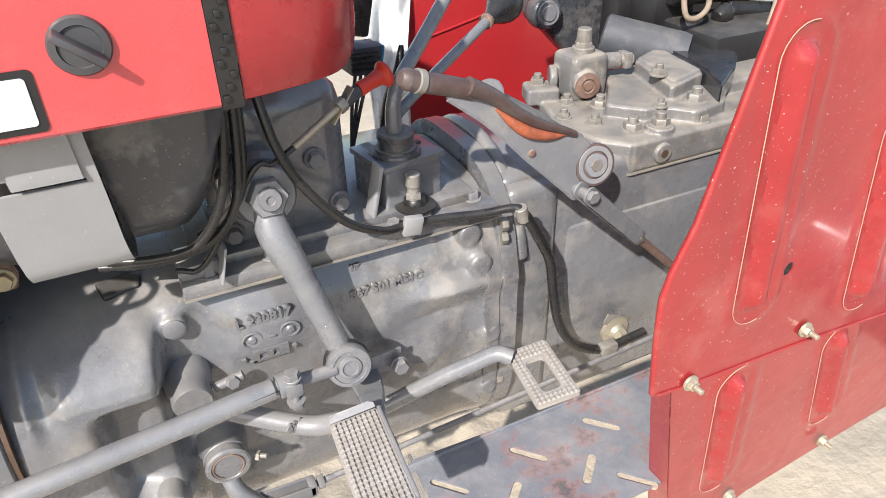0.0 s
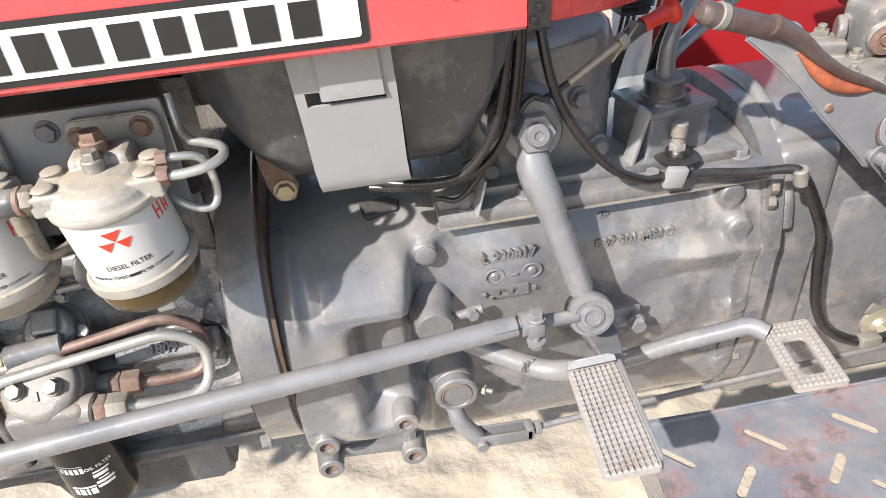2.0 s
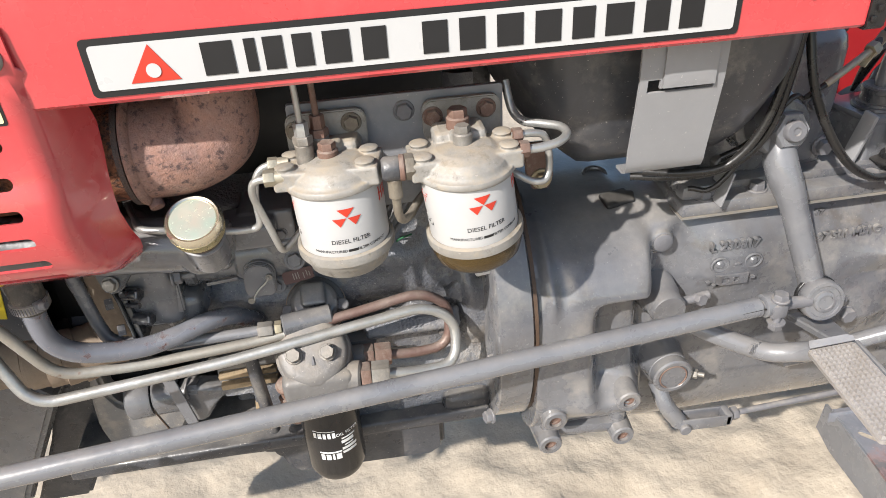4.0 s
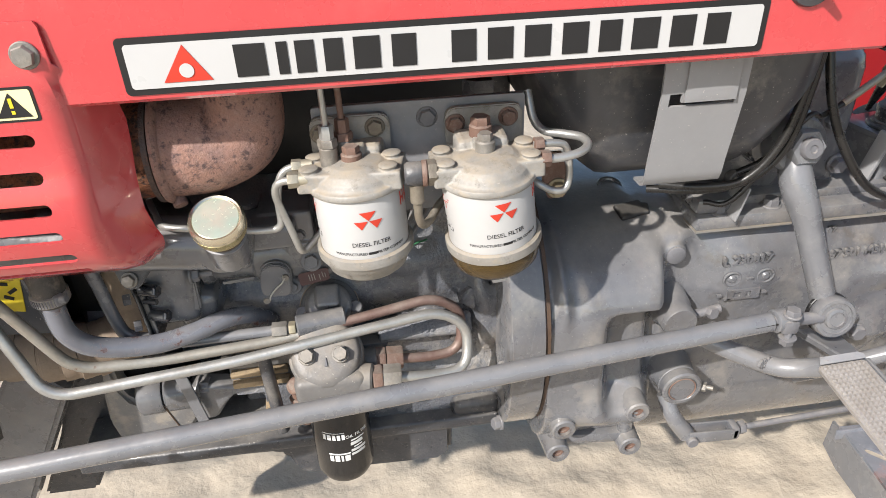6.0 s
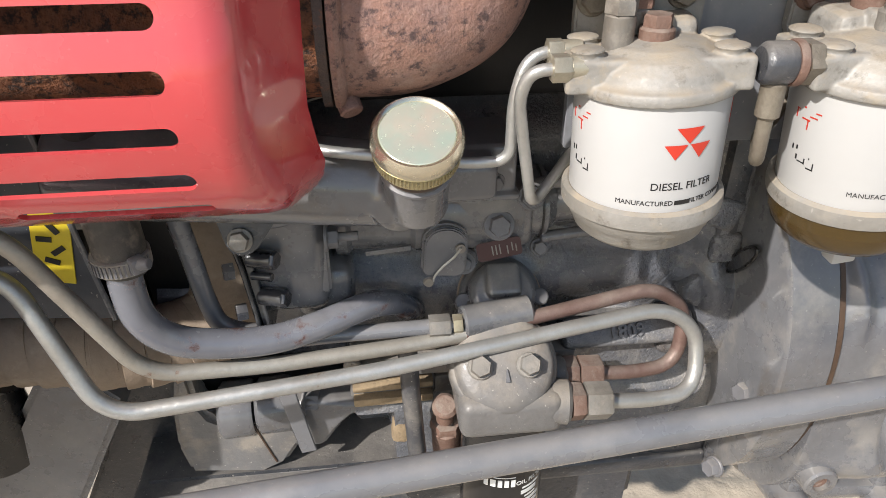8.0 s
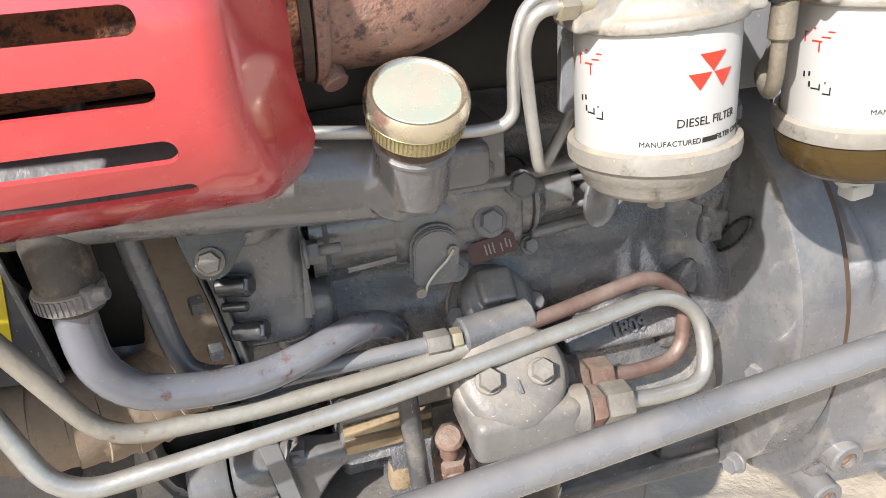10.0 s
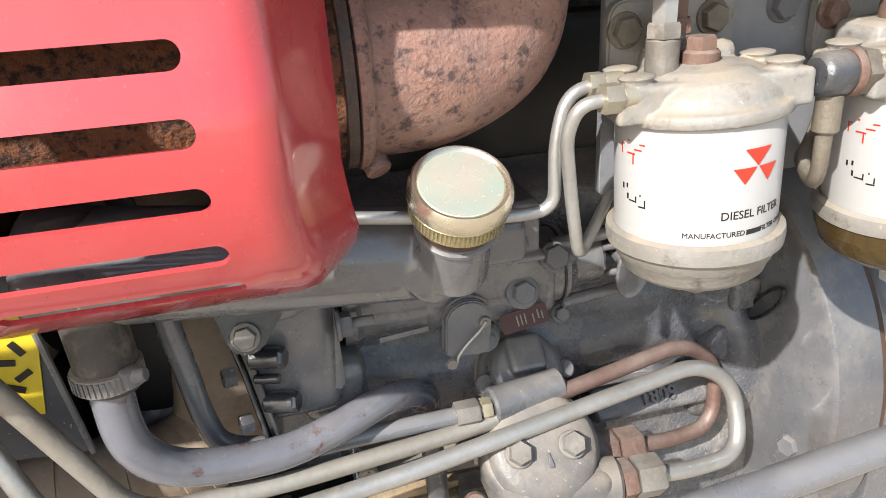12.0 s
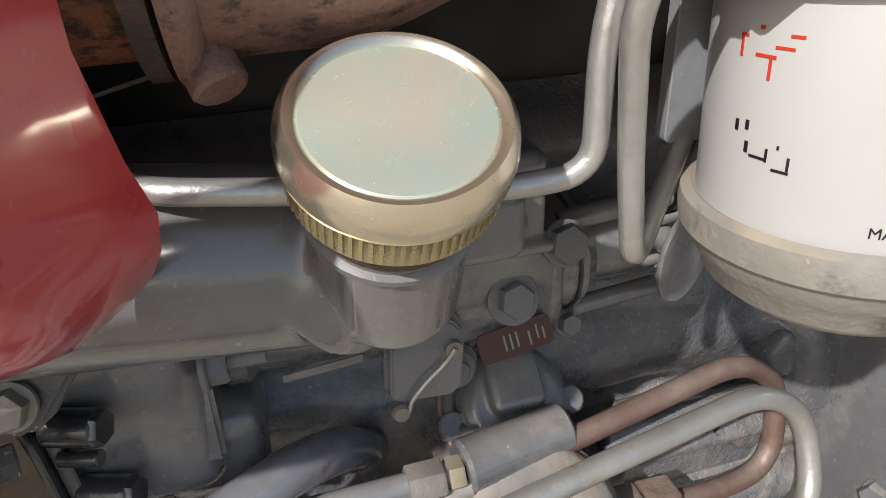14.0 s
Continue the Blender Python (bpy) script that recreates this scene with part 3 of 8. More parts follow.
def build_grille():
    panel = thing("side_grille", "glossy red pressed side grille with six long slots", "grille", (-0.4, 0.0, 0.83))
    outline = [(-1.1, 0.832), (-0.231, 0.832), (-0.207, 0.8325), (-0.191, 0.836), (-0.180, 0.843), (-0.172, 0.853), (-0.1685, 0.865), (-0.168, 0.878), (-0.168, 0.90), (-0.166, 0.94), (-0.164, 0.98), (-0.170, 1.008), (-0.189, 1.030), (-0.205, 1.044), (-0.208, 1.071), (-0.213, 1.075), (-1.1, 1.075)]
    fine = []
    for a, b in zip(outline, outline[1:] + outline[:1]):
        n = max(1, int((Vector(a) - Vector(b)).length / 0.012))
        fine += [(a[0] + (b[0] - a[0]) * k / n, a[1] + (b[1] - a[1]) * k / n) for k in range(n)]
    holes = []
    for z, left, right in ((0.987, -0.344, -0.249), (0.957, -0.350, -0.251), (0.931, -0.354, -0.2505), (0.906, -0.354, -0.250), (0.881, -0.346, -0.248), (0.861, -0.338, -0.245)):
        h = 0.0052 if z > 0.87 else 0.0033
        for shift in (0, -0.135, -0.27):
            holes.append(rounded(left + shift, z - h, right + shift, z + h, h * 0.98, 5))
    part("grille_panel", sheet(fine, holes, grille_surface, 0.0025, 0.011), RED, panel, "", 45)
    sticker = part("warning_sticker", prism(rounded(-0.42, -0.0135, -0.238, 0.0135, 0.002), 0.0004, pose(0, -0.0076, 1.0165, 90)), INK, panel, "yellow and black warning sticker")
    part("sticker_field", prism(rounded(-0.418, -0.0115, -0.240, 0.0115, 0.002), 0.0004, pose(0, -0.0081, 1.0165, 90)), STICKER, sticker)
    part("sticker_triangle", prism([(-0.268, -0.0095), (-0.243, -0.0095), (-0.2555, 0.0095)], 0.0004, pose(0, -0.0086, 1.0165, 90)), INK, sticker)
    part("sticker_sign", bars([(-0.2568, -0.002, -0.2542, 0.0055), (-0.2568, -0.0068, -0.2542, -0.0042)], 0.0003, pose(0, -0.0092, 1.0165, 90)), YELLOW_INK, sticker)
    part("panel_bolt", hexagon((-0.236, -0.0050, 1.0515), OUT, 0.0085, 0.006, 0.0105, 0.3), BOLT, panel, "zinc bolt with a washer")
    return panel


build_grille()


def build_nose():
    """The red front skirt beside the radiator, and what stands behind it."""
    skirt = thing("front_skirt", "red sheet skirt below the hood beside the radiator", "skirt", (-0.6, 0.03, 0.65))
    part("skirt_sheet", prism([(-1.2, 0.66), (-0.487, 0.66), (-0.478, 0.72), (-0.470, 0.79), (-0.466, 0.87), (-1.2, 0.87)], 0.003, FACING @ Matrix.Translation((0, 0, 0.028)), 0.001, 1), RED, skirt)
    part("skirt_hem", rod((-0.486, 0.03, 0.661), (-0.467, 0.03, 0.865), 0.0032, seg=10), RED, skirt)
    # Radiator and fan carry the shade behind the engine in their black.
    radiator = thing("radiator", "black radiator with shade in its colour, a dark core and yellow warning label", "radiator", (-0.45, 0.3, 0.5))
    part("radiator_core", block((-0.62, 0.30, 0.78), (0.05, 0.46, 0.5), 0.006), BLACK_SHADE, radiator)
    shroud = part("fan_shroud", sheet([(0.09, 0.56), (0.51, 0.56), (0.51, 0.99), (0.09, 0.99)], [[(0.30 + 0.17 * math.cos(a * math.pi / 20), 0.775 + 0.17 * math.sin(a * math.pi / 20)) for a in range(40)]],
                  lambda u, v: Vector((-0.565, u, v)), 0.003, 0.05), BLACK_SHADE, radiator)
    part("shroud_rim", tube([(-0.545, 0.30 + 0.172 * math.cos(a * math.pi / 24), 0.775 + 0.172 * math.sin(a * math.pi / 24)) for a in range(49)], 0.008, 8), BLACK_SHADE, shroud)
    wing = part("shroud_wing", prism([(-0.57, 0.715), (-0.440, 0.712), (-0.368, 0.706), (-0.371, 0.74), (-0.378, 0.80), (-0.384, 0.87), (-0.57, 0.87)], 0.003, FACING @ Matrix.Translation((0, 0, 0.128)), 0.0008, 1), GREY_PLATE, radiator, "dark blue-grey shroud plate")
    part("wing_edge", tube([(-0.366, 0.127, 0.706), (-0.370, 0.127, 0.74), (-0.377, 0.127, 0.80), (-0.383, 0.127, 0.87)], 0.0022, 8), GREY_SMOOTH, wing, "folded edge")
    label = part("fan_label", block((-0.392, 0.1270, 0.775), (0.026, 0.0012, 0.066), 0.0, (0, 10, 0)), YELLOW_INK, wing, "yellow label with black marks")
    part("label_marks", merge(*[block((-0.392 + dx, 0.1258, 0.775 + dz), (0.010, 0.0008, 0.004), 0.0, (0, 10 + r, 0)) for dx, dz, r in ((-0.004, 0.004, 0), (0.004, 0.012, 50), (0.003, -0.006, -40), (-0.003, -0.014, 15))]), INK, label)
    part("shroud_wing", prism([(-0.57, 0.52), (-0.33, 0.52), (-0.33, 1.0), (-0.57, 1.0)], 0.003, FACING @ Matrix.Translation((0, 0, 0.475)), 0.0008, 1), BLACK_SHADE, radiator, "black far shroud plate")
    part("lower_tank", block((-0.60, 0.30, 0.58), (0.09, 0.46, 0.14), 0.012), BLACK_SHADE, radiator, "black lower tank")
    part("radiator_foot", block((-0.60, 0.12, 0.52), (0.10, 0.10, 0.03), 0.004), BLACK_SHADE, radiator)
    fan = thing("cooling_fan", "dark steel cooling fan behind the radiator shroud", "fan", (-0.52, 0.30, 0.775))
    part("fan_hub", rod((-0.535, 0.30, 0.775), (-0.45, 0.30, 0.775), 0.045, 0.035, 28), BLACK_SHADE, fan)
    for k in range(6):
        blade = block((0, 0.105, 0), (0.004, 0.12, 0.06), 0.002, (0, 35, 0))
        blade.transform(Matrix.Translation((-0.515, 0.30, 0.775)) @ Matrix.Rotation(radians(60 * k + 12), 4, "X"))
        part("fan_blade", blade, BLACK_SHADE, fan)
    return skirt


build_nose()


# ---- exhaust elbow ----
def build_elbow():
    elbow = thing("exhaust_elbow", "rust-brown cast iron exhaust elbow with flaking surface", "exhaust", (-0.15, 0.08, 0.95))
    line = smooth_line([(-0.186, 0.095, 0.934), (-0.163, 0.095, 0.934), (-0.137, 0.094, 0.936), (-0.113, 0.091, 0.946), (-0.1035, 0.088, 0.970), (-0.1045, 0.087, 1.002), (-0.1050, 0.087, 1.08)], 8)
    part("elbow_bend", cast(0.0022, 3, tube(line, 0.047, 40, [0.049 - 0.0145 * ease(10, 38, i) for i in range(len(line))])), RUST, elbow)
    part("elbow_collar", lathe([(0.047, 0.0), (0.0545, 0.001), (0.0555, 0.004), (0.0540, 0.0065), (0.048, 0.009)], (-0.1855, 0.095, 0.934), (1, 0, 0), 40), RUST, elbow, "raised rusty collar")
    part("scale_band", lathe([(0.0478, 0.0), (0.0535, 0.0005), (0.0535, 0.0055), (0.0478, 0.006)], (-0.1915, 0.095, 0.934), (1, 0, 0), 40), RUST_DARK, elbow, "black scaled band")
    part("elbow_lug", rod((-0.180, 0.078, 0.893), (-0.1755, 0.069, 0.882), 0.007, seg=12), RUST, elbow)
    part("exhaust_pipe", tube([(-0.5, 0.104, 0.920), (-0.35, 0.100, 0.929), (-0.25, 0.097, 0.933), (-0.188, 0.095, 0.934)], 0.0478, 40), RUST_FLANGE, elbow, "scaly orange rusted pipe")
    part("manifold", merge(block((-0.02, 0.20, 0.985), (0.30, 0.10, 0.06), 0.02, segments=3), block((0.0, 0.14, 1.0), (0.10, 0.05, 0.05), 0.012)), RUST, elbow, "dark rusty manifold")
    return elbow


build_elbow()


# ---- fuel filters ----
def filter_head(cx, cy, z, reach, far, back):
    """The cast lid: a full dome and a square-ended cross bar with four flared screw bosses, grown into one."""
    dome = lathe([(0.0440, -0.001), (0.0462, 0.0), (0.0466, 0.003), (0.0458, 0.0060), (0.0432, 0.0068), (0.0415, 0.0085), (0.0395, 0.0130), (0.0345, 0.0185), (0.0255, 0.0228), (0.012, 0.0250), (0, 0.0254)], (cx, cy, z), (0, 0, 1), 48)
    bar = [block((cx + (far - reach) / 2, cy + back, z + 0.0110), (reach + far + 0.024, 0.046, 0.0185), 0.0022, segments=2), block((cx, cy + 0.026, z + 0.018), (0.05, 0.034, 0.028), 0.006)]
    bosses = [rod((cx + dx, cy + back + sy * 0.0140, z + 0.0105), (cx + dx, cy + back + sy * 0.0140, z + 0.0245), 0.0035, 0.0090, 20, 0.03) for dx in (-reach, far) for sy in (-1, 1)]
    return cast(0.0009, 1, dome, *bar, *bosses, rod((cx, cy + 0.010, z + 0.015), (cx, cy + 0.010, z + 0.034), 0.0105, seg=20))


def build_filter(cx, cy, lean, amber, label):
    z0, z1 = (0.841, 0.904) if amber else (0.8365, 0.8990)
    unit = thing("fuel_filter", label, "fuel filter", (cx, cy, z0 - 0.03), "twin fuel filters")
    part("element", lathe([(0.0425, z0 - 0.004), (0.0432, z0), (0.0432, z1), (0.0425, z1 + 0.003)], (cx, cy, 0), (0, 0, 1), 64), WHITE_CAN, unit, "white enamelled drum")
    reach, far, back = (0.0395, 0.0395, 0.002) if amber else (0.0390, 0.0345, -0.005)
    level = Matrix.Translation((cx, cy, z1)) @ pose(0, 0, 0, 0, 4.5 if amber else -1.0, 0 if amber else -11) @ Matrix.Translation((-cx, -cy, -z1))
    lid = filter_head(cx, cy, z1 + 0.001, reach, far, back)
    lid.transform(level)
    head = part("filter_head", lid, LID_CAST, unit, "dusty cast aluminium lid")
    for dx in (-reach, far):
        for sy in (-1, 1):
            at = Vector((cx + dx, cy + back + sy * 0.0140, z1 + 0.0252))
            screw = lathe([(0.0086, -0.0012), (0.0090, -0.0004), (0.0084, 0.0002), (0.0060, 0.0010), (0, 0.0014)], at, (0, 0, 1), 24)
            screw.transform(level)
            part("screw", screw, LID_CAST, head)
    ring = [(0.0440, 0.0), (0.0475, 0.001), (0.048, 0.006), (0.0475, 0.010), (0.0445, 0.0115), (0.0425, 0.0105)]
    part("clamp_ring", lathe([(r, z0 - 0.0085 + h) for r, h in ring], (cx, cy, 0), (0, 0, 1), 56), LID_CAST, unit, "dusty aluminium ring")
    if amber:
        bowl = part("bowl", lathe([(0.0, z0 - 0.036), (0.026, z0 - 0.036), (0.036, z0 - 0.033), (0.0425, z0 - 0.026), (0.0455, z0 - 0.016), (0.0462, z0 - 0.0085)], (cx, cy, 0), (0, 0, 1), 48), AMBER, unit, "amber glass bowl")
        part("bowl_fuel", lathe([(0.0, z0 - 0.0345), (0.025, z0 - 0.0345), (0.0345, z0 - 0.0315), (0.0405, z0 - 0.0255), (0.043, z0 - 0.017), (0.0, z0 - 0.017)], (cx, cy, 0), (0, 0, 1), 40),
             material("dark_fuel", (0.10, 0.055, 0.012), rough=0.2, bump=0.0, fine=0.0), bowl, "dark brown fuel")
        part("drain", merge(rod((cx, cy, z0 - 0.050), (cx, cy, z0 - 0.036), 0.010, 0.012, 18), block((cx, cy - 0.004, z0 - 0.052), (0.016, 0.013, 0.010), 0.002)), WHITE_CAN, unit, "pale plastic drain plug")
    else:
        part("bowl", lathe([(0.0, z0 - 0.0295), (0.024, z0 - 0.0295), (0.034, z0 - 0.0275), (0.0392, z0 - 0.023), (0.0412, z0 - 0.0165), (0.0425, z0 - 0.0155), (0.0445, z0 - 0.0085)], (cx, cy, 0), (0, 0, 1), 48), LID_CAST, unit, "dull cast aluminium bowl")
        part("drain", merge(rod((cx, cy - 0.006, z0 - 0.037), (cx, cy - 0.006, z0 - 0.028), 0.007, 0.009, 16), hexagon((cx, cy - 0.006, z0 - 0.037), (0, 0, -1), 0.0055, 0.004)), ALUMINIUM, unit)
    # print on the drum
    r = 0.0434

    def on_drum(angle, z):
        return Matrix.Translation((cx, cy, z)) @ pose(0, 0, 0, 0, 0, angle) @ pose(0, -r, 0) @ UPRIGHT

    def print_on(name, bm, mat, note=""):
        part(name, bm, mat, unit, note, smooth=False)

    face, up = 8.0, (0.0085 if amber else 0.0)
    mark = bmesh.new()
    for (u0, v0), (u1, v1), (u2, v2) in ([(-0.0080, 0.0095), (0.0080, 0.0095), (0, 0.0006)], [(-0.0135, 0.0002), (-0.0006, 0.0002), (-0.0070, -0.0082)], [(0.0006, 0.0002), (0.0135, 0.0002), (0.0070, -0.0082)]):
        rows = [[mark.verts.new((u0 + (u1 - u0) * j / 8 + (u2 - u0) * i / 8, v0 + (v2 - v0) * i / 8, 0.0003)) for j in range(9 - i)] for i in range(9)]
        for low, high in zip(rows, rows[1:]):
            for j in range(len(high)):
                mark.faces.new((low[j], low[j + 1], high[j]))
            for j in range(len(high) - 1):
                mark.faces.new((low[j + 1], high[j + 1], high[j]))
    wrap(mark, r)
    mark.transform(on_drum(face, 0.8785 + up))
    print_on("red_mark", mark, RED_INK, "red three-part mark")
    print_on("type_line", lettering("DIESEL FILTER", 0.0062, 0.0001, on_drum(face + 1, 0.8545 + up), r), INK)
    print_on("maker_line", lettering("MANUFACTURED", 0.0040, 0.0001, on_drum(face - 27, 0.8445 + up), r), INK)
    print_on("maker_bar", bars([(-0.0045, -0.0013, 0.0045, 0.0013)], 0.0001, on_drum(face + 1, 0.8445 + up), r), INK)
    print_on("company_line", lettering("FILTER COMPANY", 0.0040, 0.0001, on_drum(face + 28, 0.8445 + up), r), INK)
    print_on("red_bars", bars([(-0.0113, -0.0035, -0.0105, 0.0015), (-0.0115, 0.0014, -0.0090, 0.0021), (-0.0055, 0.0037, -0.0042, 0.0046), (-0.0060, -0.0028, 0.0000, -0.0020), (-0.0018, -0.0080, -0.0010, -0.0020), (-0.0005, -0.0003, 0.0045, 0.0004), (0.0030, 0.0027, 0.0065, 0.0034)], 0.0001, on_drum(face - 84, 0.8865 + 0.6 * up), r), RED_INK)
    print_on("dark_bars", bars([(-0.0098, 0.0040, -0.0087, 0.0070), (-0.0063, 0.0050, -0.0052, 0.0075), (-0.0058, -0.0010, -0.0047, 0.0020), (-0.0040, -0.0018, 0.0010, -0.0011), (0.0007, -0.0020, 0.0014, 0.0015), (0.0030, -0.0039, 0.0075, -0.0032), (0.0067, -0.0030, 0.0074, 0.0005), (0.0037, 0.0020, 0.0043, 0.0030)], 0.0001, on_drum(face - 84, 0.8600 + 0.6 * up), r), INK)
    print_on("side_bars", bars([(-0.0105, -0.007, -0.0088, 0.007), (-0.0048, -0.007, -0.0031, 0.007), (-0.0088, -0.0009, -0.0048, 0.0009), (0.0005, -0.007, 0.0022, 0.006), (0.0055, -0.007, 0.0072, 0.006), (0.0022, -0.003, 0.0055, -0.0014)], 0.0001, on_drum(face + 66, 0.8875 + 0.6 * up), r), RED_INK)
    pivot = Matrix.Translation((cx, cy, 0.87))
    unit.matrix_world = pivot @ pose(0, 0, 0, lean[0], lean[1], 0) @ pivot.inverted() @ unit.matrix_world
    return unit


build_filter(-0.0054, 0.0515, (-1, -2), False, "white fuel filter with a dull aluminium bowl under a cast lid")
build_filter(0.1180, 0.0330, (2, -6.5), True, "white fuel filter with an amber glass bowl under a cast lid")


def build_filter_plate():
    plate = thing("filter_bracket", "grey painted steel bracket plate behind the fuel filters", "bracket", (0.06, 0.09, 0.87))
    part("bracket_plate", prism(rounded(-0.044, 0.845, 0.163, 0.962, 0.003), 0.006, FACING @ Matrix.Translation((0, 0, 0.088)), 0.001, 1), BRACKET, plate)
    for cx in (-0.0085, 0.121):
        lug = part("lug", prism(rounded(cx - 0.038, 0.912, cx + 0.038, 0.955, 0.010), 0.008, FACING @ Matrix.Translation((0, 0, 0.079)), 0.0015), LID_CAST, plate, "dusty cast lug of the lid")
        for dx, rusty in ((-0.0255, cx > 0.05), (0.0265, cx > 0.05)):
            part("bolt", hexagon((cx + dx - 0.003, 0.079, 0.9395 if dx < 0 else 0.9425), OUT, 0.0078, 0.006, 0.0098, 0.4 + dx * 9), BOLT_RUST if rusty else BOLT_BROWN, lug)
    part("bolt", hexagon((0.066, 0.088, 0.945), OUT, 0.0085, 0.006, 0.0105, 0.2), BOLT_GREY, plate)
    return plate


build_filter_plate()


def build_filter_fittings():
    link = thing("filter_link_pipe", "short steel union joining the two fuel filter lids", "pipe fitting", (0.053, 0.045, 0.92))
    part("union", lathe([(0.0, 0.0), (0.0085, 0.0), (0.0100, 0.0012), (0.0112, 0.003), (0.0112, 0.0150), (0.0104, 0.0165), (0.0, 0.0165)], (0.0365, 0.0215, 0.9175), (1, -0.05, 0), 32), GREY_DARK, link, "dark greasy sleeve")
    part("collar", lathe([(0.0, 0.0), (0.0116, 0.0), (0.0122, 0.001), (0.0122, 0.004), (0.0114, 0.005), (0.0, 0.005)], (0.0525, 0.0207, 0.9175), (1, -0.05, 0), 28), BOLT_RUST, link, "rusty collar")
    part("union_nut", merge(hexagon((0.0575, 0.0205, 0.9178), (1, 0, 0), 0.0122, 0.0085), rod((0.066, 0.0205, 0.918), (0.082, 0.022, 0.919), 0.0085, seg=18)), BOLT_BROWN, link)
    part("union_stem", tube(smooth_line([(0.0470, 0.0212, 0.910), (0.0472, 0.0212, 0.885), (0.0485, 0.0225, 0.868), (0.0530, 0.0295, 0.8590), (0.0610, 0.043, 0.857), (0.0707, 0.0600, 0.861), (0.0821, 0.0680, 0.869), (0.10, 0.082, 0.885)], 6), 0.0042, 12), BOLT_BROWN, link, "bent brownish stem")
    part("stem_sleeve", rod((0.0470, 0.0212, 0.908), (0.0472, 0.0212, 0.888), 0.0066, seg=14), BOLT_BROWN, link)
    # top plugs and banjo stems
    plug = thing("bleed_plug", "rusty hexagon bleed plug on a filter lid", "plug", (-0.010, 0.05, 0.928), "bleed plugs")
    part("plug_head", merge(hexagon((-0.0095, 0.050, 0.9305), (0, 0, 1), 0.0082, 0.007), rod((-0.0095, 0.050, 0.922), (-0.0095, 0.050, 0.931), 0.0098, seg=20)), BOLT_RUST, plug)
    plug = thing("bleed_plug", "hexagon bleed plug on a filter lid", "plug", (0.111, 0.045, 0.938), "bleed plugs")
    part("plug_head", merge(hexagon((0.113, 0.033, 0.9395), (0, 0, 1), 0.0072, 0.007), rod((0.113, 0.033, 0.926), (0.113, 0.033, 0.940), 0.0092, seg=20)), BOLT, plug)
    plug = thing("bleed_plug", "rusty hexagon bleed plug close to the bracket", "plug", (0.105, 0.065, 0.938), "bleed plugs")
    part("plug_head", merge(hexagon((0.112, 0.052, 0.9475), (0, 0, 1), 0.0095, 0.008), rod((0.112, 0.052, 0.930), (0.112, 0.052, 0.9485), 0.0108, seg=20)), BOLT_RUST, plug)
    for x, y, mat, top in ((-0.030, 0.052, STEEL, (-0.035, 0.055, 1.06)), (-0.0155, 0.066, BOLT_RUST, (-0.017, 0.085, 1.05))):
        line = thing("return_pipe", "thin upright fuel pipe with hexagon nuts on a filter lid", "pipe", (x, y, 0.93), "upright fuel pipes")
        part("stem", rod((x, y, 0.915), (x, y, 0.938), 0.0085, 0.0085, 18), BOLT, line)
        part("lower_nut", hexagon((x, y, 0.938), (0, 0, 1), 0.0092, 0.0075), BOLT if mat is STEEL else BOLT_RUST, line)
        part("upper_nut", hexagon((x, y, 0.9455), (0, 0, 1), 0.0068, 0.013), mat, line)
        part("thin_pipe", tube(smooth_line([(x, y, 0.957), (x - 0.001, y + 0.001, 1.0), top], 6), 0.003, 10), mat, line)
    # two bent pipes on the port side of the front filter
    a = thing("fuel_pipe", "bent zinc fuel pipe running behind the oil filler", "pipe", (-0.07, 0.05, 0.86), "fuel pipes")
    part("pipe", tube(filleted([(-0.045, 0.062, 0.9165), (-0.076, 0.062, 0.915), (-0.084, 0.060, 0.89), (-0.084, 0.06, 0.852), (-0.105, 0.064, 0.849), (-0.15, 0.064, 0.855), (-0.20, 0.070, 0.860), (-0.235, 0.16, 0.85)], 0.014), 0.0036, 12), STEEL, a)
    part("pipe_nut", merge(hexagon((-0.066, 0.062, 0.9158), (1, 0, 0), 0.0072, 0.009), rod((-0.058, 0.062, 0.9162), (-0.046, 0.062, 0.9164), 0.0058, seg=16)), NUT, a, "pale plated pipe nut")
    b = thing("fuel_pipe", "bent zinc fuel pipe with a sharp loop beside the filter", "pipe", (-0.07, 0.05, 0.83), "fuel pipes")
    part("pipe", tube(filleted([(-0.050, 0.038, 0.914), (-0.080, 0.040, 0.912), (-0.084, 0.046, 0.895), (-0.076, 0.055, 0.855), (-0.069, 0.060, 0.820), (-0.050, 0.078, 0.832), (-0.030, 0.095, 0.850)], 0.010), 0.0036, 12), STEEL, b)
    part("pipe_nut", merge(hexagon((-0.069, 0.0385, 0.9135), (1, 0, 0), 0.0078, 0.010), rod((-0.060, 0.0385, 0.9135), (-0.050, 0.0385, 0.9135), 0.0064, seg=16)), NUT, b, "pale plated pipe nut")
    # port pipes of the rear filter
    c = thing("fuel_pipe", "bent steel fuel pipe looping behind the rear filter", "pipe", (0.19, 0.05, 0.92), "fuel pipes")
    part("pipe", tube(smooth_line([(0.160, 0.018, 0.923), (0.180, 0.019, 0.922), (0.200, 0.024, 0.923), (0.212, 0.036, 0.925), (0.210, 0.050, 0.927), (0.196, 0.064, 0.926), (0.180, 0.076, 0.926), (0.172, 0.088, 0.935), (0.168, 0.10, 0.96)], 6), 0.0042, 12), STEEL, c)
    part("pipe_nut", hexagon((0.162, 0.018, 0.923), (1, 0, 0), 0.0080, 0.009), BOLT_RUST, c)
    d = thing("fuel_pipe", "bent steel fuel pipe dropping behind the rear filter", "pipe", (0.19, 0.06, 0.9), "fuel pipes")
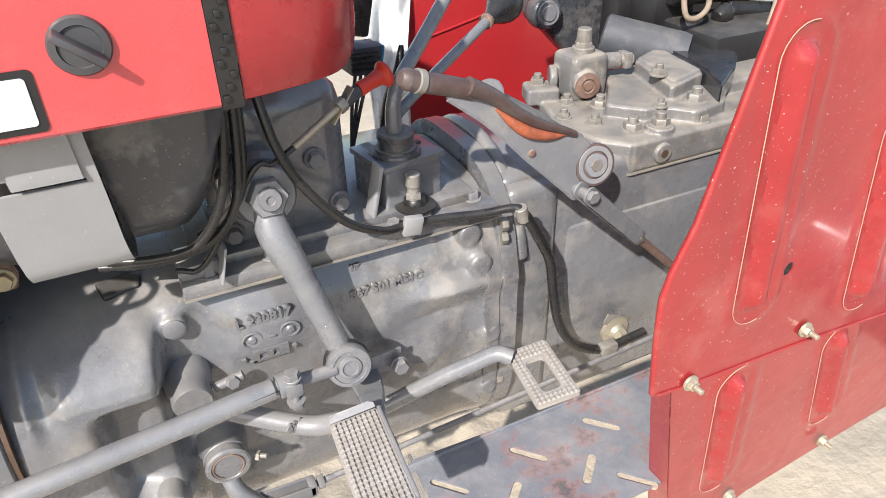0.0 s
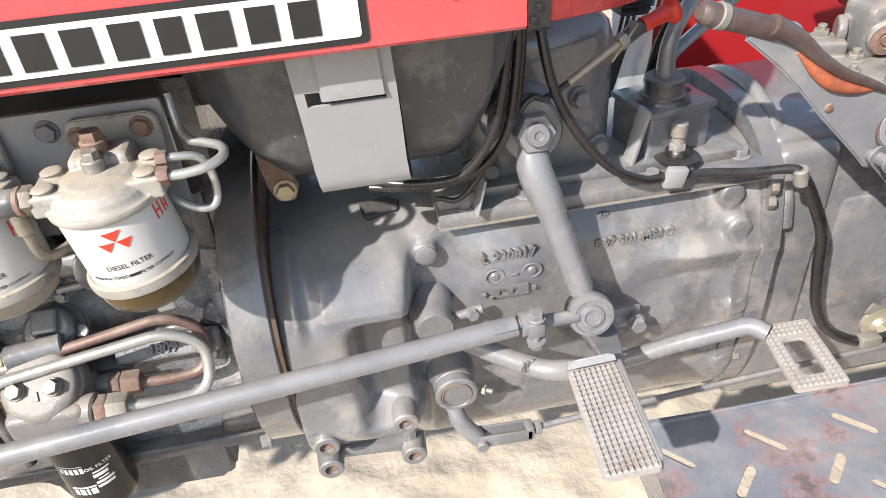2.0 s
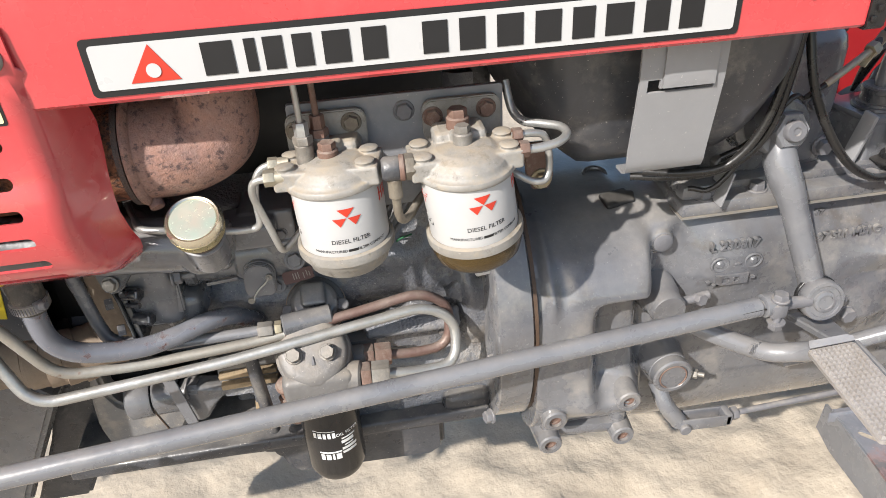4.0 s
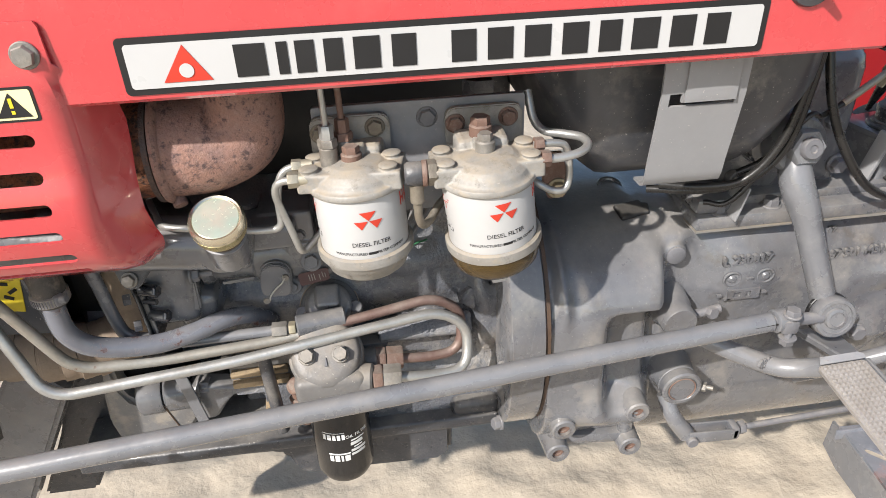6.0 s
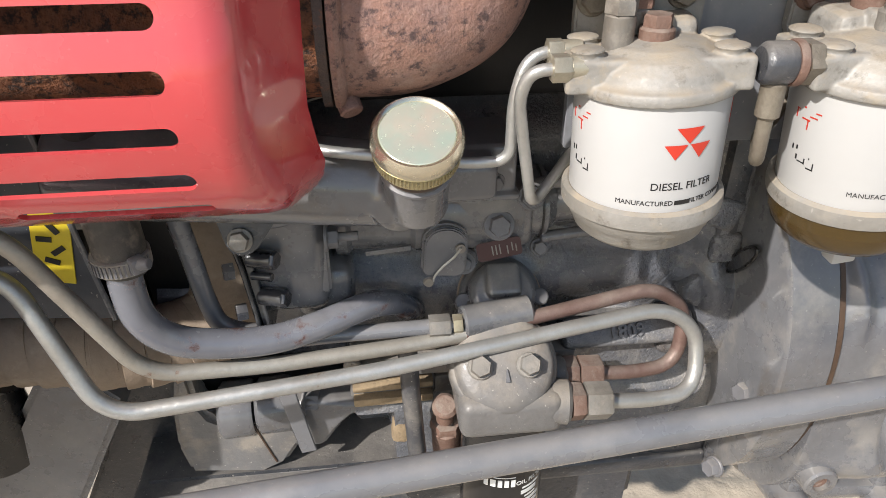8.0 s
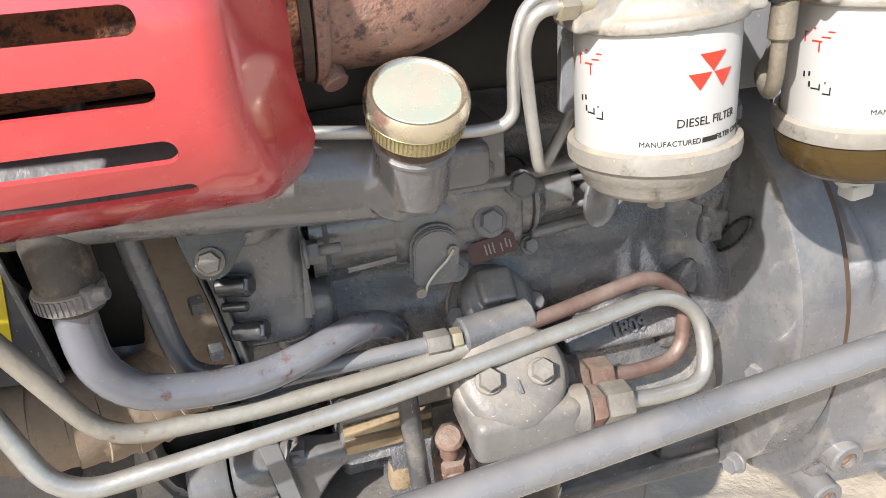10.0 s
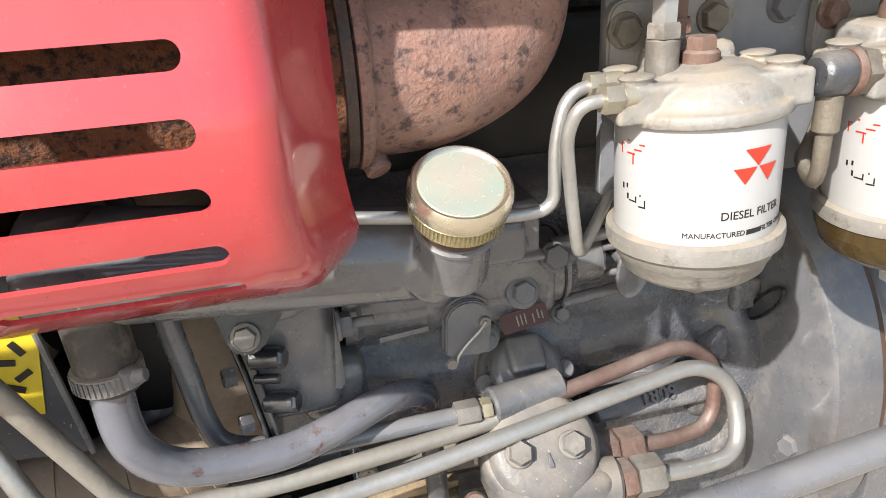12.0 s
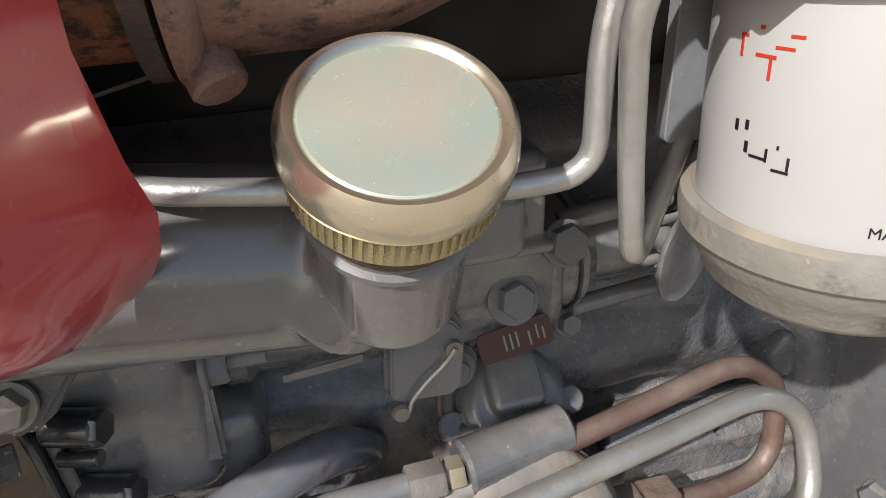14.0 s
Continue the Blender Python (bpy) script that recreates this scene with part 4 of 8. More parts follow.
    part("pipe", tube(smooth_line([(0.160, 0.036, 0.929), (0.176, 0.038, 0.929), (0.191, 0.042, 0.924), (0.197, 0.045, 0.910), (0.198, 0.042, 0.890), (0.193, 0.038, 0.879), (0.180, 0.036, 0.880), (0.165, 0.040, 0.888), (0.150, 0.06, 0.895)], 6), 0.0036, 12), STEEL, d)
    part("pipe_nut", hexagon((0.160, 0.036, 0.929), (1, 0, 0), 0.0075, 0.009), BOLT_RUST, d)

    lug = thing("bracket_fitting", "brown bolted fitting beside the rear filter", "fitting", (0.23, 0.1, 0.87))
    part("fitting_plate", prism([(0.212, 0.845), (0.240, 0.845), (0.252, 0.800), (0.246, 0.782), (0.226, 0.782), (0.218, 0.800)], 0.006, FACING @ Matrix.Translation((0, 0, 0.197)), 0.0015), BOLT_RUST, lug)
    part("fitting_bolt", hexagon((0.236, 0.196, 0.797), OUT, 0.0105, 0.008, 0.0135), BRASS, lug)


build_filter_fittings()


# ---- engine ----
def relief(x0, x1, z0, z1, nx, nz, depth, back):
    """A cast side: a field of depths over x and z, closed towards y = back."""
    bm = bmesh.new()
    grid = [[bm.verts.new((x0 + (x1 - x0) * i / nx, 0, z0 + (z1 - z0) * j / nz)) for j in range(nz + 1)] for i in range(nx + 1)]
    for row in grid:
        for v in row:
            v.co.y = depth(v.co.x, v.co.z)
    for i in range(nx):
        for j in range(nz):
            bm.faces.new((grid[i][j], grid[i + 1][j], grid[i + 1][j + 1], grid[i][j + 1]))
    rim = [e for e in bm.edges if len(e.link_faces) == 1]
    out = bmesh.ops.extrude_edge_only(bm, edges=rim)
    for g in out["geom"]:
        if isinstance(g, bmesh.types.BMVert):
            g.co.y = back
    return bm


def build_engine():
    engine = thing("engine_block", "dark grey cast iron engine block with dusty ledges", "engine", (-0.05, 0.35, 0.34))

    def side(x, z):
        y = 0.215 - 0.018 * ease(0.70, 0.66, z) - 0.03 * ease(0.60, 0.54, z)
        y -= 0.028 * lump(x, z, 0.05, 0.705, 0.075, 0.035)
        y -= 0.030 * ease(0.105, 0.14, x) * ease(0.56, 0.60, z)
        y += 0.030 * lump(x, z, 0.04, 0.62, 0.05, 0.018)
        y += 0.04 * ease(0.80, 0.83, z)
        y += 0.10 * ease(-0.199, -0.206, x) * ease(0.628, 0.618, z) + 0.06 * ease(-0.160, -0.166, x) * ease(0.545, 0.538, z)
        y += 0.012 * lump(x, z, 0.155, 0.685, 0.012, 0.022) + 0.0012 * noise.noise((x * 40, z * 40, 1.0))
        return y

    part("block_side", relief(-0.36, 0.160, 0.46, 0.93, 104, 94, side, 0.50), GREY_ROUGH, engine, "", 50)
    part("crankcase_ledge", merge(block((-0.094, 0.20, 0.602), (0.208, 0.075, 0.018), 0.004), block((-0.160, 0.185, 0.575), (0.080, 0.03, 0.03), 0.005), block((-0.05, 0.20, 0.555), (0.2, 0.05, 0.05), 0.008)), GREY_DUSTY, engine, "dusty brown ledge")
    for z, thick, y in ((0.5835, 0.007, 0.162), (0.5660, 0.009, 0.163)):
        part("dust_ledge", block((-0.160, y + 0.010, z), (0.074, 0.024, thick), 0.002, (0, -1, 0)), CAKED, engine, "ledge caked with tan dust")
    part("dust_heap", merge(block((-0.154, 0.176, 0.517), (0.018, 0.022, 0.026), 0.005, (0, 8, 0)), block((-0.128, 0.182, 0.528), (0.008, 0.022, 0.060), 0.003, (0, 6, 0))), CAKED, engine, "tan dust in the casting's corners")
    # The pan's dark tone stands for the shade under the engine.
    part("oil_pan", merge(prism([(-0.410, 0.480), (-0.410, 0.440), (-0.160, 0.432), (-0.146, 0.424), (-0.137, 0.392), (-0.124, 0.382), (0.070, 0.376), (0.090, 0.392), (0.092, 0.480)], 0.34, FACING @ Matrix.Translation((0, 0, 0.16)), 0.010, 3), block((-0.13, 0.33, 0.465), (0.57, 0.37, 0.02), 0.004), block((0.125, 0.33, 0.478), (0.07, 0.36, 0.04), 0.012)), GREY_DARK, engine, "smooth grey oil pan with shade in its colour", 45)
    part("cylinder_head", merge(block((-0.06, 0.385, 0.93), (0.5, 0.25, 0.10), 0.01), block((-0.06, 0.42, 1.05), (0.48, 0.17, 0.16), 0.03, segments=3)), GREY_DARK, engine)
    plate = [*[block((x, 0.193, z), (0.028, 0.035, 0.03), 0.005, (0, r, 0)) for x, z, r in ((0.135, 0.735, 20), (0.142, 0.70, 0), (0.125, 0.655, 35), (0.140, 0.615, 10), (0.150, 0.58, 0))],
                  block((0.10, 0.195, 0.585), (0.10, 0.02, 0.010), 0.003, (0, -6, 0)), block((0.105, 0.185, 0.602), (0.020, 0.03, 0.028), 0.005, (0, 15, 0))]
    part("number_pad", cast(0.002, 2, block((0.06, 0.186, 0.612), (0.125, 0.05, 0.030), 0.005, (-38, 0, 0)), block((0.055, 0.200, 0.590), (0.13, 0.04, 0.05), 0.006)), GREY_ROUGH, engine, "sloping cast pad with a raised number")
    # Two black blocks added over the casting where the bay lies in shade.
    part("front_shade_block", block((-0.325, 0.36, 0.70), (0.085, 0.31, 0.46), 0.006), BLACK_SHADE, engine, "black block added for the shade at the engine's front")
    part("upper_shade_block", block((-0.105, 0.36, 0.882), (0.52, 0.245, 0.11), 0.008), BLACK_SHADE, engine, "black block added for the shade under the manifold")
    # Added sheet: shuts out the light behind the bay and looks like shade.
    part("far_dark_sheet", block((0.075, 0.56, 0.90), (0.33, 0.012, 0.24), 0.003), BLACK_SHADE, engine, "black sheet added on the far side to keep the bay dark")
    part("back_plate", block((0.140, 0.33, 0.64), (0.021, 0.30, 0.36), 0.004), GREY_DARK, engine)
    part("rear_ribs", cast(0.0022, 2, *plate), GREY_ROUGH, engine, "faceted cast ribs")
    part("raised_number", lettering("6081", 0.017, 0.0018, pose(0.056, 0.1645, 0.628, 52, 0, 0) @ pose(0, 0, 0, 0, 0, 180), weight=0.0006), GREY_ROUGH, engine, "raised casting number", smooth=False)
    # Cover and pulleys blackened to stand for the shade around them.
    part("front_cover", merge(block((-0.385, 0.36, 0.74), (0.06, 0.20, 0.40), 0.02), rod((-0.44, 0.30, 0.775), (-0.41, 0.30, 0.775), 0.075, seg=32), rod((-0.44, 0.30, 0.60), (-0.41, 0.30, 0.60), 0.085, seg=32)), BLACK_SHADE, engine, "front cover and pulleys blackened for the shade")
    part("ledge_screw", merge(lathe([(0.008, 0), (0.008, 0.003), (0.006, 0.005), (0, 0.0055)], (-0.195, 0.160, 0.615), OUT, 18), block((-0.195, 0.1545, 0.615), (0.009, 0.001, 0.0016), 0.0), block((-0.195, 0.1545, 0.615), (0.0016, 0.001, 0.009), 0.0)), BOLT, engine, "cross-head screw")
    cover = part("round_cover", cast(0.0014, 1, lathe([(0.037, -0.03), (0.037, 0.003), (0.0355, 0.006), (0.031, 0.007), (0.029, 0.022), (0.024, 0.026), (0.0, 0.027)], (-0.060, 0.186, 0.660), (0, -0.72, 0.7), 40), block((-0.060, 0.178, 0.682), (0.030, 0.030, 0.024), 0.004, (44, 0, 0), 2)), GREY, engine)
    part("cover_gasket", lathe([(0.0372, -0.002), (0.0385, -0.0015), (0.0385, 0.001), (0.0372, 0.0015)], (-0.060, 0.186, 0.660), (0, -0.72, 0.7), 36), HOSE, cover, "brown gasket edge")
    for b in ([rod((-0.060 + s * 0.034, 0.182, 0.657), (-0.060 + s * 0.034, 0.172, 0.667), 0.008, seg=14) for s in (-1, 1)]):
        part("cover_lug", b, GREY, cover)
    part("sender", merge(lathe([(0.010, 0), (0.010, 0.006), (0.006, 0.007), (0.0055, 0.012), (0.003, 0.013), (0.0025, 0.022)], (0.024, 0.216, 0.690), (0.1, -0.9, 0.15), 18)), NUT, engine, "small brass sender")
    
    wire = thing("earth_wire", "thin green wire looped beside the injection pump", "wire", (0.04, 0.2, 0.69))
    part("strand", tube(smooth_line([(0.024, 0.196, 0.692), (0.036, 0.192, 0.686), (0.043, 0.196, 0.705), (0.05, 0.20, 0.73), (0.07, 0.19, 0.745)], 6), 0.0012, 8), material("green_wire", (0.02, 0.12, 0.05), rough=0.5, bump=0.0), wire)
    wire = thing("throttle_wire", "thin steel wire stretched under the exhaust elbow", "wire", (-0.13, 0.11, 0.87))
    part("strand", tube([(-0.22, 0.11, 0.872), (-0.13, 0.118, 0.892), (-0.11, 0.12, 0.895)], 0.0007, 6), STEEL, wire)
    part("ferrule", rod((-0.135, 0.117, 0.891), (-0.115, 0.119, 0.894), 0.003, seg=10), BRASS, wire)
    return engine


build_engine()


# ---- oil filler ----
def build_filler():
    axis = Vector((0.0, -0.5, 0.86)).normalized()
    top = Vector((-0.1405, 0.0400, 0.8818))
    at = lambda h: top + axis * h  # noqa: E731
    filler = thing("oil_filler", "grey cast oil filler neck on the timing cover", "oil filler", (-0.14, 0.09, 0.80))
    duct = cast(0.0017, 7, rod((-0.1400, 0.074, 0.817), at(-0.026), 0.0205, 0.0200, 32), rod((-0.36, 0.104, 0.843), (-0.122, 0.088, 0.822), 0.0335, 0.0265, 32), rod((-0.155, 0.085, 0.822), (-0.1405, 0.072, 0.832), 0.027, 0.020, 28))
    part("neck", duct, GREY, filler, "smooth grey neck and duct", 60)
    part("neck_lip", lathe([(0.0205, 0), (0.0220, 0.001), (0.0220, 0.003), (0.0205, 0.004)], at(-0.037), axis, 32), BOLT_GREY, filler, "worn lip")
    # Dark band: brown grime together with the shadow that the cap throws.
    part("grime_shadow_ring", lathe([(0.0208, 0), (0.0212, 0.001), (0.0212, 0.0065), (0.0208, 0.008)], at(-0.031), axis, 32), SEAM, filler, "grimy brown ring with the cap's shadow in its colour")
    part("duct_box", cast(0.0016, 1, block((-0.0915, 0.165, 0.808), (0.060, 0.060, 0.042), 0.004), block((-0.110, 0.135, 0.812), (0.060, 0.05, 0.030), 0.006), block((-0.098, 0.163, 0.789), (0.078, 0.064, 0.006), 0.002)), GREY_SMOOTH, filler, "boxy cover beside the neck")
    part("duct_bolt", hexagon((-0.078, 0.136, 0.800), OUT, 0.0062, 0.005, 0.0078), BOLT_GREY, filler)
    cap = thing("filler_cap", "shiny yellow-chromated round oil filler cap", "cap", tuple(top))
    part("cap_skirt", lathe([(0.0240, -0.0225), (0.0250, -0.0215), (0.0252, -0.013), (0.0266, -0.011)], top, axis, 72), CHROMATE_EDGE, cap, "gold knurled skirt")
    teeth = []
    for k in range(72):
        a = 2 * math.pi * k / 72
        m = Matrix.Translation(top) @ frame_of(axis) @ Matrix.Rotation(a, 4, "Z") @ Matrix.Translation((0.0250, 0, -0.0165))
        b = bmesh.new()
        bmesh.ops.create_cube(b, size=1.0, matrix=m @ Matrix.Diagonal((0.0010, 0.0010, 0.008, 1)))
        teeth.append(b)
    part("knurling", merge(*teeth), CHROMATE_EDGE, cap)
    part("cap_rim", lathe([(0.0245, -0.0125), (0.0264, -0.011), (0.0268, -0.007), (0.0260, -0.003), (0.0242, -0.0006), (0.0226, -0.0010), (0.0214, -0.0024), (0.0210, -0.0030)], top, axis, 72), CHROMATE_RIM, cap, "pale gold rolled rim")
    part("cap_top", lathe([(0.0216, -0.0026), (0.0210, -0.0020), (0.012, -0.0016), (0.0, -0.0014)], top, axis, 72), CHROMATE, cap, "iridescent pale green lid")


build_filler()


# ---- injection pump ----
def build_pump():
    pump = thing("injection_pump", "grey painted rotary fuel injection pump with lead-sealed cover", "injection pump", (-0.1, 0.19, 0.72))
    part("pump_body", lathe([(0.030, 0), (0.036, 0.001), (0.036, 0.010), (0.032, 0.014), (0.034, 0.06), (0.037, 0.064), (0.037, 0.128), (0.030, 0.131), (0.030, 0.172), (0.027, 0.174), (0.022, 0.180)], (-0.200, 0.188, 0.755), (1, 0, 0), 44), GREY, pump, "", 30)
    part("pump_shoulder", cast(0.002, 3, block((-0.105, 0.185, 0.785), (0.075, 0.06, 0.030), 0.006), block((-0.072, 0.178, 0.757), (0.064, 0.052, 0.056), 0.010), rod((-0.071, 0.165, 0.757), (-0.071, 0.1505, 0.757), 0.0135, seg=20)), GREY, pump)
    plate = part("mounting_plate", prism([(-0.042, -0.05), (0.034, -0.05), (0.046, -0.02), (0.046, 0.03), (0.012, 0.052), (-0.03, 0.046)], 0.010, Matrix.Translation((-0.214, 0.182, 0.758)) @ Matrix(((0, 0, 1, 0), (1, 0, 0, 0), (0, 1, 0, 0), (0, 0, 0, 1))), 0.002), GREY, pump)
    stud = part("stud", rod((-0.204, 0.137, 0.7605), (-0.180, 0.137, 0.7605), 0.0036, seg=12), BOLT_GREY, plate)
    part("stud_nut", hexagon((-0.204, 0.137, 0.7605), (1, 0, 0), 0.0085, 0.009, 0.0105), BOLT_GREY, stud)
    dee = [(-0.0165, -0.019), (-0.013, -0.0225), (0.012, -0.0225), (0.0165, -0.018), (0.0168, 0.006), *[(0.0168 * math.cos(radians(a)), 0.006 + 0.0150 * math.sin(radians(a))) for a in range(15, 180, 15)], (-0.0168, 0.006)]
    part("window_seat", prism([(u * 1.1, v * 1.07) for u, v in dee], 0.012, pose(-0.1135, 0.1570, 0.739, 90, 4, 0), 0.002), GREY, pump)
    cover = part("timing_window", prism(dee, 0.006, pose(-0.1135, 0.1475, 0.738, 90, 4, 0), 0.0012), GREY_SMOOTH, pump, "cover plate with a rounded top")
    part("window_screw", lathe([(0.0040, 0), (0.0040, 0.003), (0, 0.0035)], (-0.102, 0.1415, 0.742), OUT, 14), BOLT, cover)
    part("seal_wire", tube(smooth_line([(-0.102, 0.137, 0.744), (-0.107, 0.139, 0.735), (-0.115, 0.1385, 0.728), (-0.122, 0.139, 0.719), (-0.124, 0.139, 0.713)], 5), 0.0010, 8), STEEL, cover, "twisted seal wire")
    part("lead_seal", lathe([(0.0038, 0), (0.0046, 0.001), (0.0038, 0.003)], (-0.1275, 0.141, 0.7125), OUT, 14), BOLT, cover)
    part("makers_tag", prism(rounded(-0.018, -0.0075, 0.018, 0.0075, 0.003), 0.001, pose(-0.070, 0.1475, 0.7345, 74, -10, 0), 0.0), PLATE_RED, pump, "small dark red tag with worn bars")
    part("tag_bars", bars([(-0.006, -0.004, -0.005, 0.004), (-0.003, -0.004, -0.002, 0.004), (0.0, -0.004, 0.001, 0.004), (0.006, -0.005, 0.007, 0.002), (0.010, -0.003, 0.011, 0.004), (0.013, -0.004, 0.014, 0.002)], 0.0004, pose(-0.070, 0.1464, 0.7348, 74, -10, 0)), BOLT, pump)
    part("side_strip", block((-0.158, 0.1540, 0.735), (0.036, 0.0012, 0.0040), 0.0004, (0, -5, 0)), GREY, pump, "stamped strip")
    for at, r, w in (((-0.0705, 0.1490, 0.7555), 0.0088, 0.0125), ((-0.046, 0.150, 0.779), 0.0095, 0.011), ((-0.097, 0.156, 0.718), 0.006, 0.010), ((-0.030, 0.175, 0.717), 0.006, 0.008)):
        part("pump_bolt", hexagon(at, (0, -0.95, 0.3), r, 0.007, w, 0.3), BOLT_GREY, pump)
    part("boss_lug", rod((-0.097, 0.175, 0.717), (-0.097, 0.157, 0.718), 0.012, seg=18), GREY, pump)
    head = part("delivery_head", merge(rod((-0.026, 0.188, 0.755), (0.006, 0.188, 0.755), 0.020, seg=28), rod((-0.04, 0.172, 0.778), (0.020, 0.172, 0.783), 0.0055, seg=12), rod((-0.03, 0.172, 0.728), (0.03, 0.17, 0.735), 0.005, seg=12)), GREY, pump)
    part("head_gap", lathe([(0.0312, 0), (0.0312, 0.0016)], (-0.0335, 0.188, 0.755), (1, 0, 0), 36), RUBBER, head)
    part("throttle_arm", merge(prism([(0.019 * math.cos(a * math.pi / 10), 0.026 * math.sin(a * math.pi / 10)) for a in range(20)], 0.003, pose(0.022, 0.158, 0.757, 90, 12, 18), 0.0008, 1), rod((0.022, 0.16, 0.757), (0.022, 0.20, 0.757), 0.007, seg=14)), GREY, pump, "round throttle arm plate")
    for k, (dy, dz) in enumerate(((-0.012, 0.012), (0.010, 0.016), (0.014, -0.006), (-0.010, -0.012))):
        part("delivery_pipe", tube(smooth_line([(0.004, 0.188 + dy, 0.755 + dz), (0.03, 0.188 + dy, 0.757 + dz), (0.05, 0.19 + dy, 0.77 + dz), (0.06 + 0.01 * k, 0.22, 0.82), (0.05, 0.26, 0.9)], 6), 0.003, 10), BOLT_GREY, head)
    return pump


build_pump()


def build_timing_case():
    case = thing("timing_case", "oily grey timing case with studs and a bolted lug", "timing case", (-0.25, 0.2, 0.68))
    body = cast(0.0022, 4, block((-0.236, 0.190, 0.752), (0.062, 0.105, 0.125), 0.014, segments=3), block((-0.212, 0.192, 0.698), (0.05, 0.085, 0.05), 0.012), rod((-0.240, 0.150, 0.782), (-0.240, 0.135, 0.835), 0.027, 0.030, 28))
    part("case_body", body, GREY, case)
    part("neck_ring", lathe([(0.0285, 0), (0.0315, 0.001), (0.0315, 0.004), (0.0285, 0.006)], (-0.240, 0.147, 0.795), (0, -0.28, 0.96), 32), GREY, case, "raised ring of the neck")
    upright = Matrix(((0, 0, 1, 0), (1, 0, 0, 0), (0, 1, 0, 0), (0, 0, 0, 1)))
    edge = [(0.068, 0.685), (0.30, 0.685), (0.30, 0.82), (0.078, 0.82), (0.080, 0.79), (0.086, 0.765), (0.084, 0.74), (0.076, 0.71)]
    for name, grow, thick, x, note in (("gasket_edge", 0.0, 0.003, -0.2800, "oil-blackened gasket edge"), ("case_flange", 0.006, 0.006, -0.2770, "oil-wet flange")):
        bm = prism([(u + (grow if u < 0.2 else 0), v) for u, v in edge], thick, Matrix.Translation((x, 0.045, 0)) @ upright, 0.0008, 1)
        for v in bm.verts:
            v.co.x += 0.19 * max(0.0, 0.795 - v.co.z)
        part(name, bm, OILY, case, note)
    outline = [(-0.0215, 0.022), (-0.019, 0.006), (-0.013, -0.013), (-0.008, -0.018), (-0.001, -0.0185), (0.006, -0.015), (0.020, 0.006), (0.029, 0.022)]
    lug = part("lug", prism(outline, 0.009, pose(-0.257, 0.122, 0.781, 76, 3, 0), 0.002), GREY_DARK, case, "grimy triangular bolted lug")
    part("lug_rim", prism([(u * 1.08 - 0.0005, v * 1.08) for u, v in outline], 0.006, pose(-0.257, 0.1250, 0.7805, 76, 3, 0), 0.0015), OILY, lug, "black oily rim")
    part("lug_bolt", merge(hexagon((-0.2605, 0.109, 0.7785), (-0.05, -0.93, 0.3), 0.0072, 0.006, 0.0, 0.2), lathe([(0.0088, -0.001), (0.0088, 0.0012), (0.0068, 0.002)], (-0.2605, 0.110, 0.7782), (-0.05, -0.93, 0.3), 24)), BOLT, lug, "shiny zinc bolt")
    for at in ((-0.262, 0.134, 0.749), (-0.258, 0.134, 0.714)):
        part("stud_cap", merge(rod(at, Vector(at) + Vector((0.020, -0.008, 0.001)), 0.0075, seg=18), hexagon(Vector(at) + Vector((0.016, -0.0065, 0.001)), (0.92, -0.38, 0.05), 0.0072, 0.006)), OILY, case)
    part("stud_end", rod((-0.262, 0.134, 0.733), (-0.246, 0.128, 0.734), 0.0035, seg=12), OILY, case)
    for at in ((-0.2730, 0.128, 0.742), (-0.2675, 0.122, 0.709)):
        part("flange_nut", hexagon(at, (-0.96, -0.3, 0.05), 0.0070, 0.008, 0.0, 0.5), GREY_DARK, case)
    return case


build_timing_case()


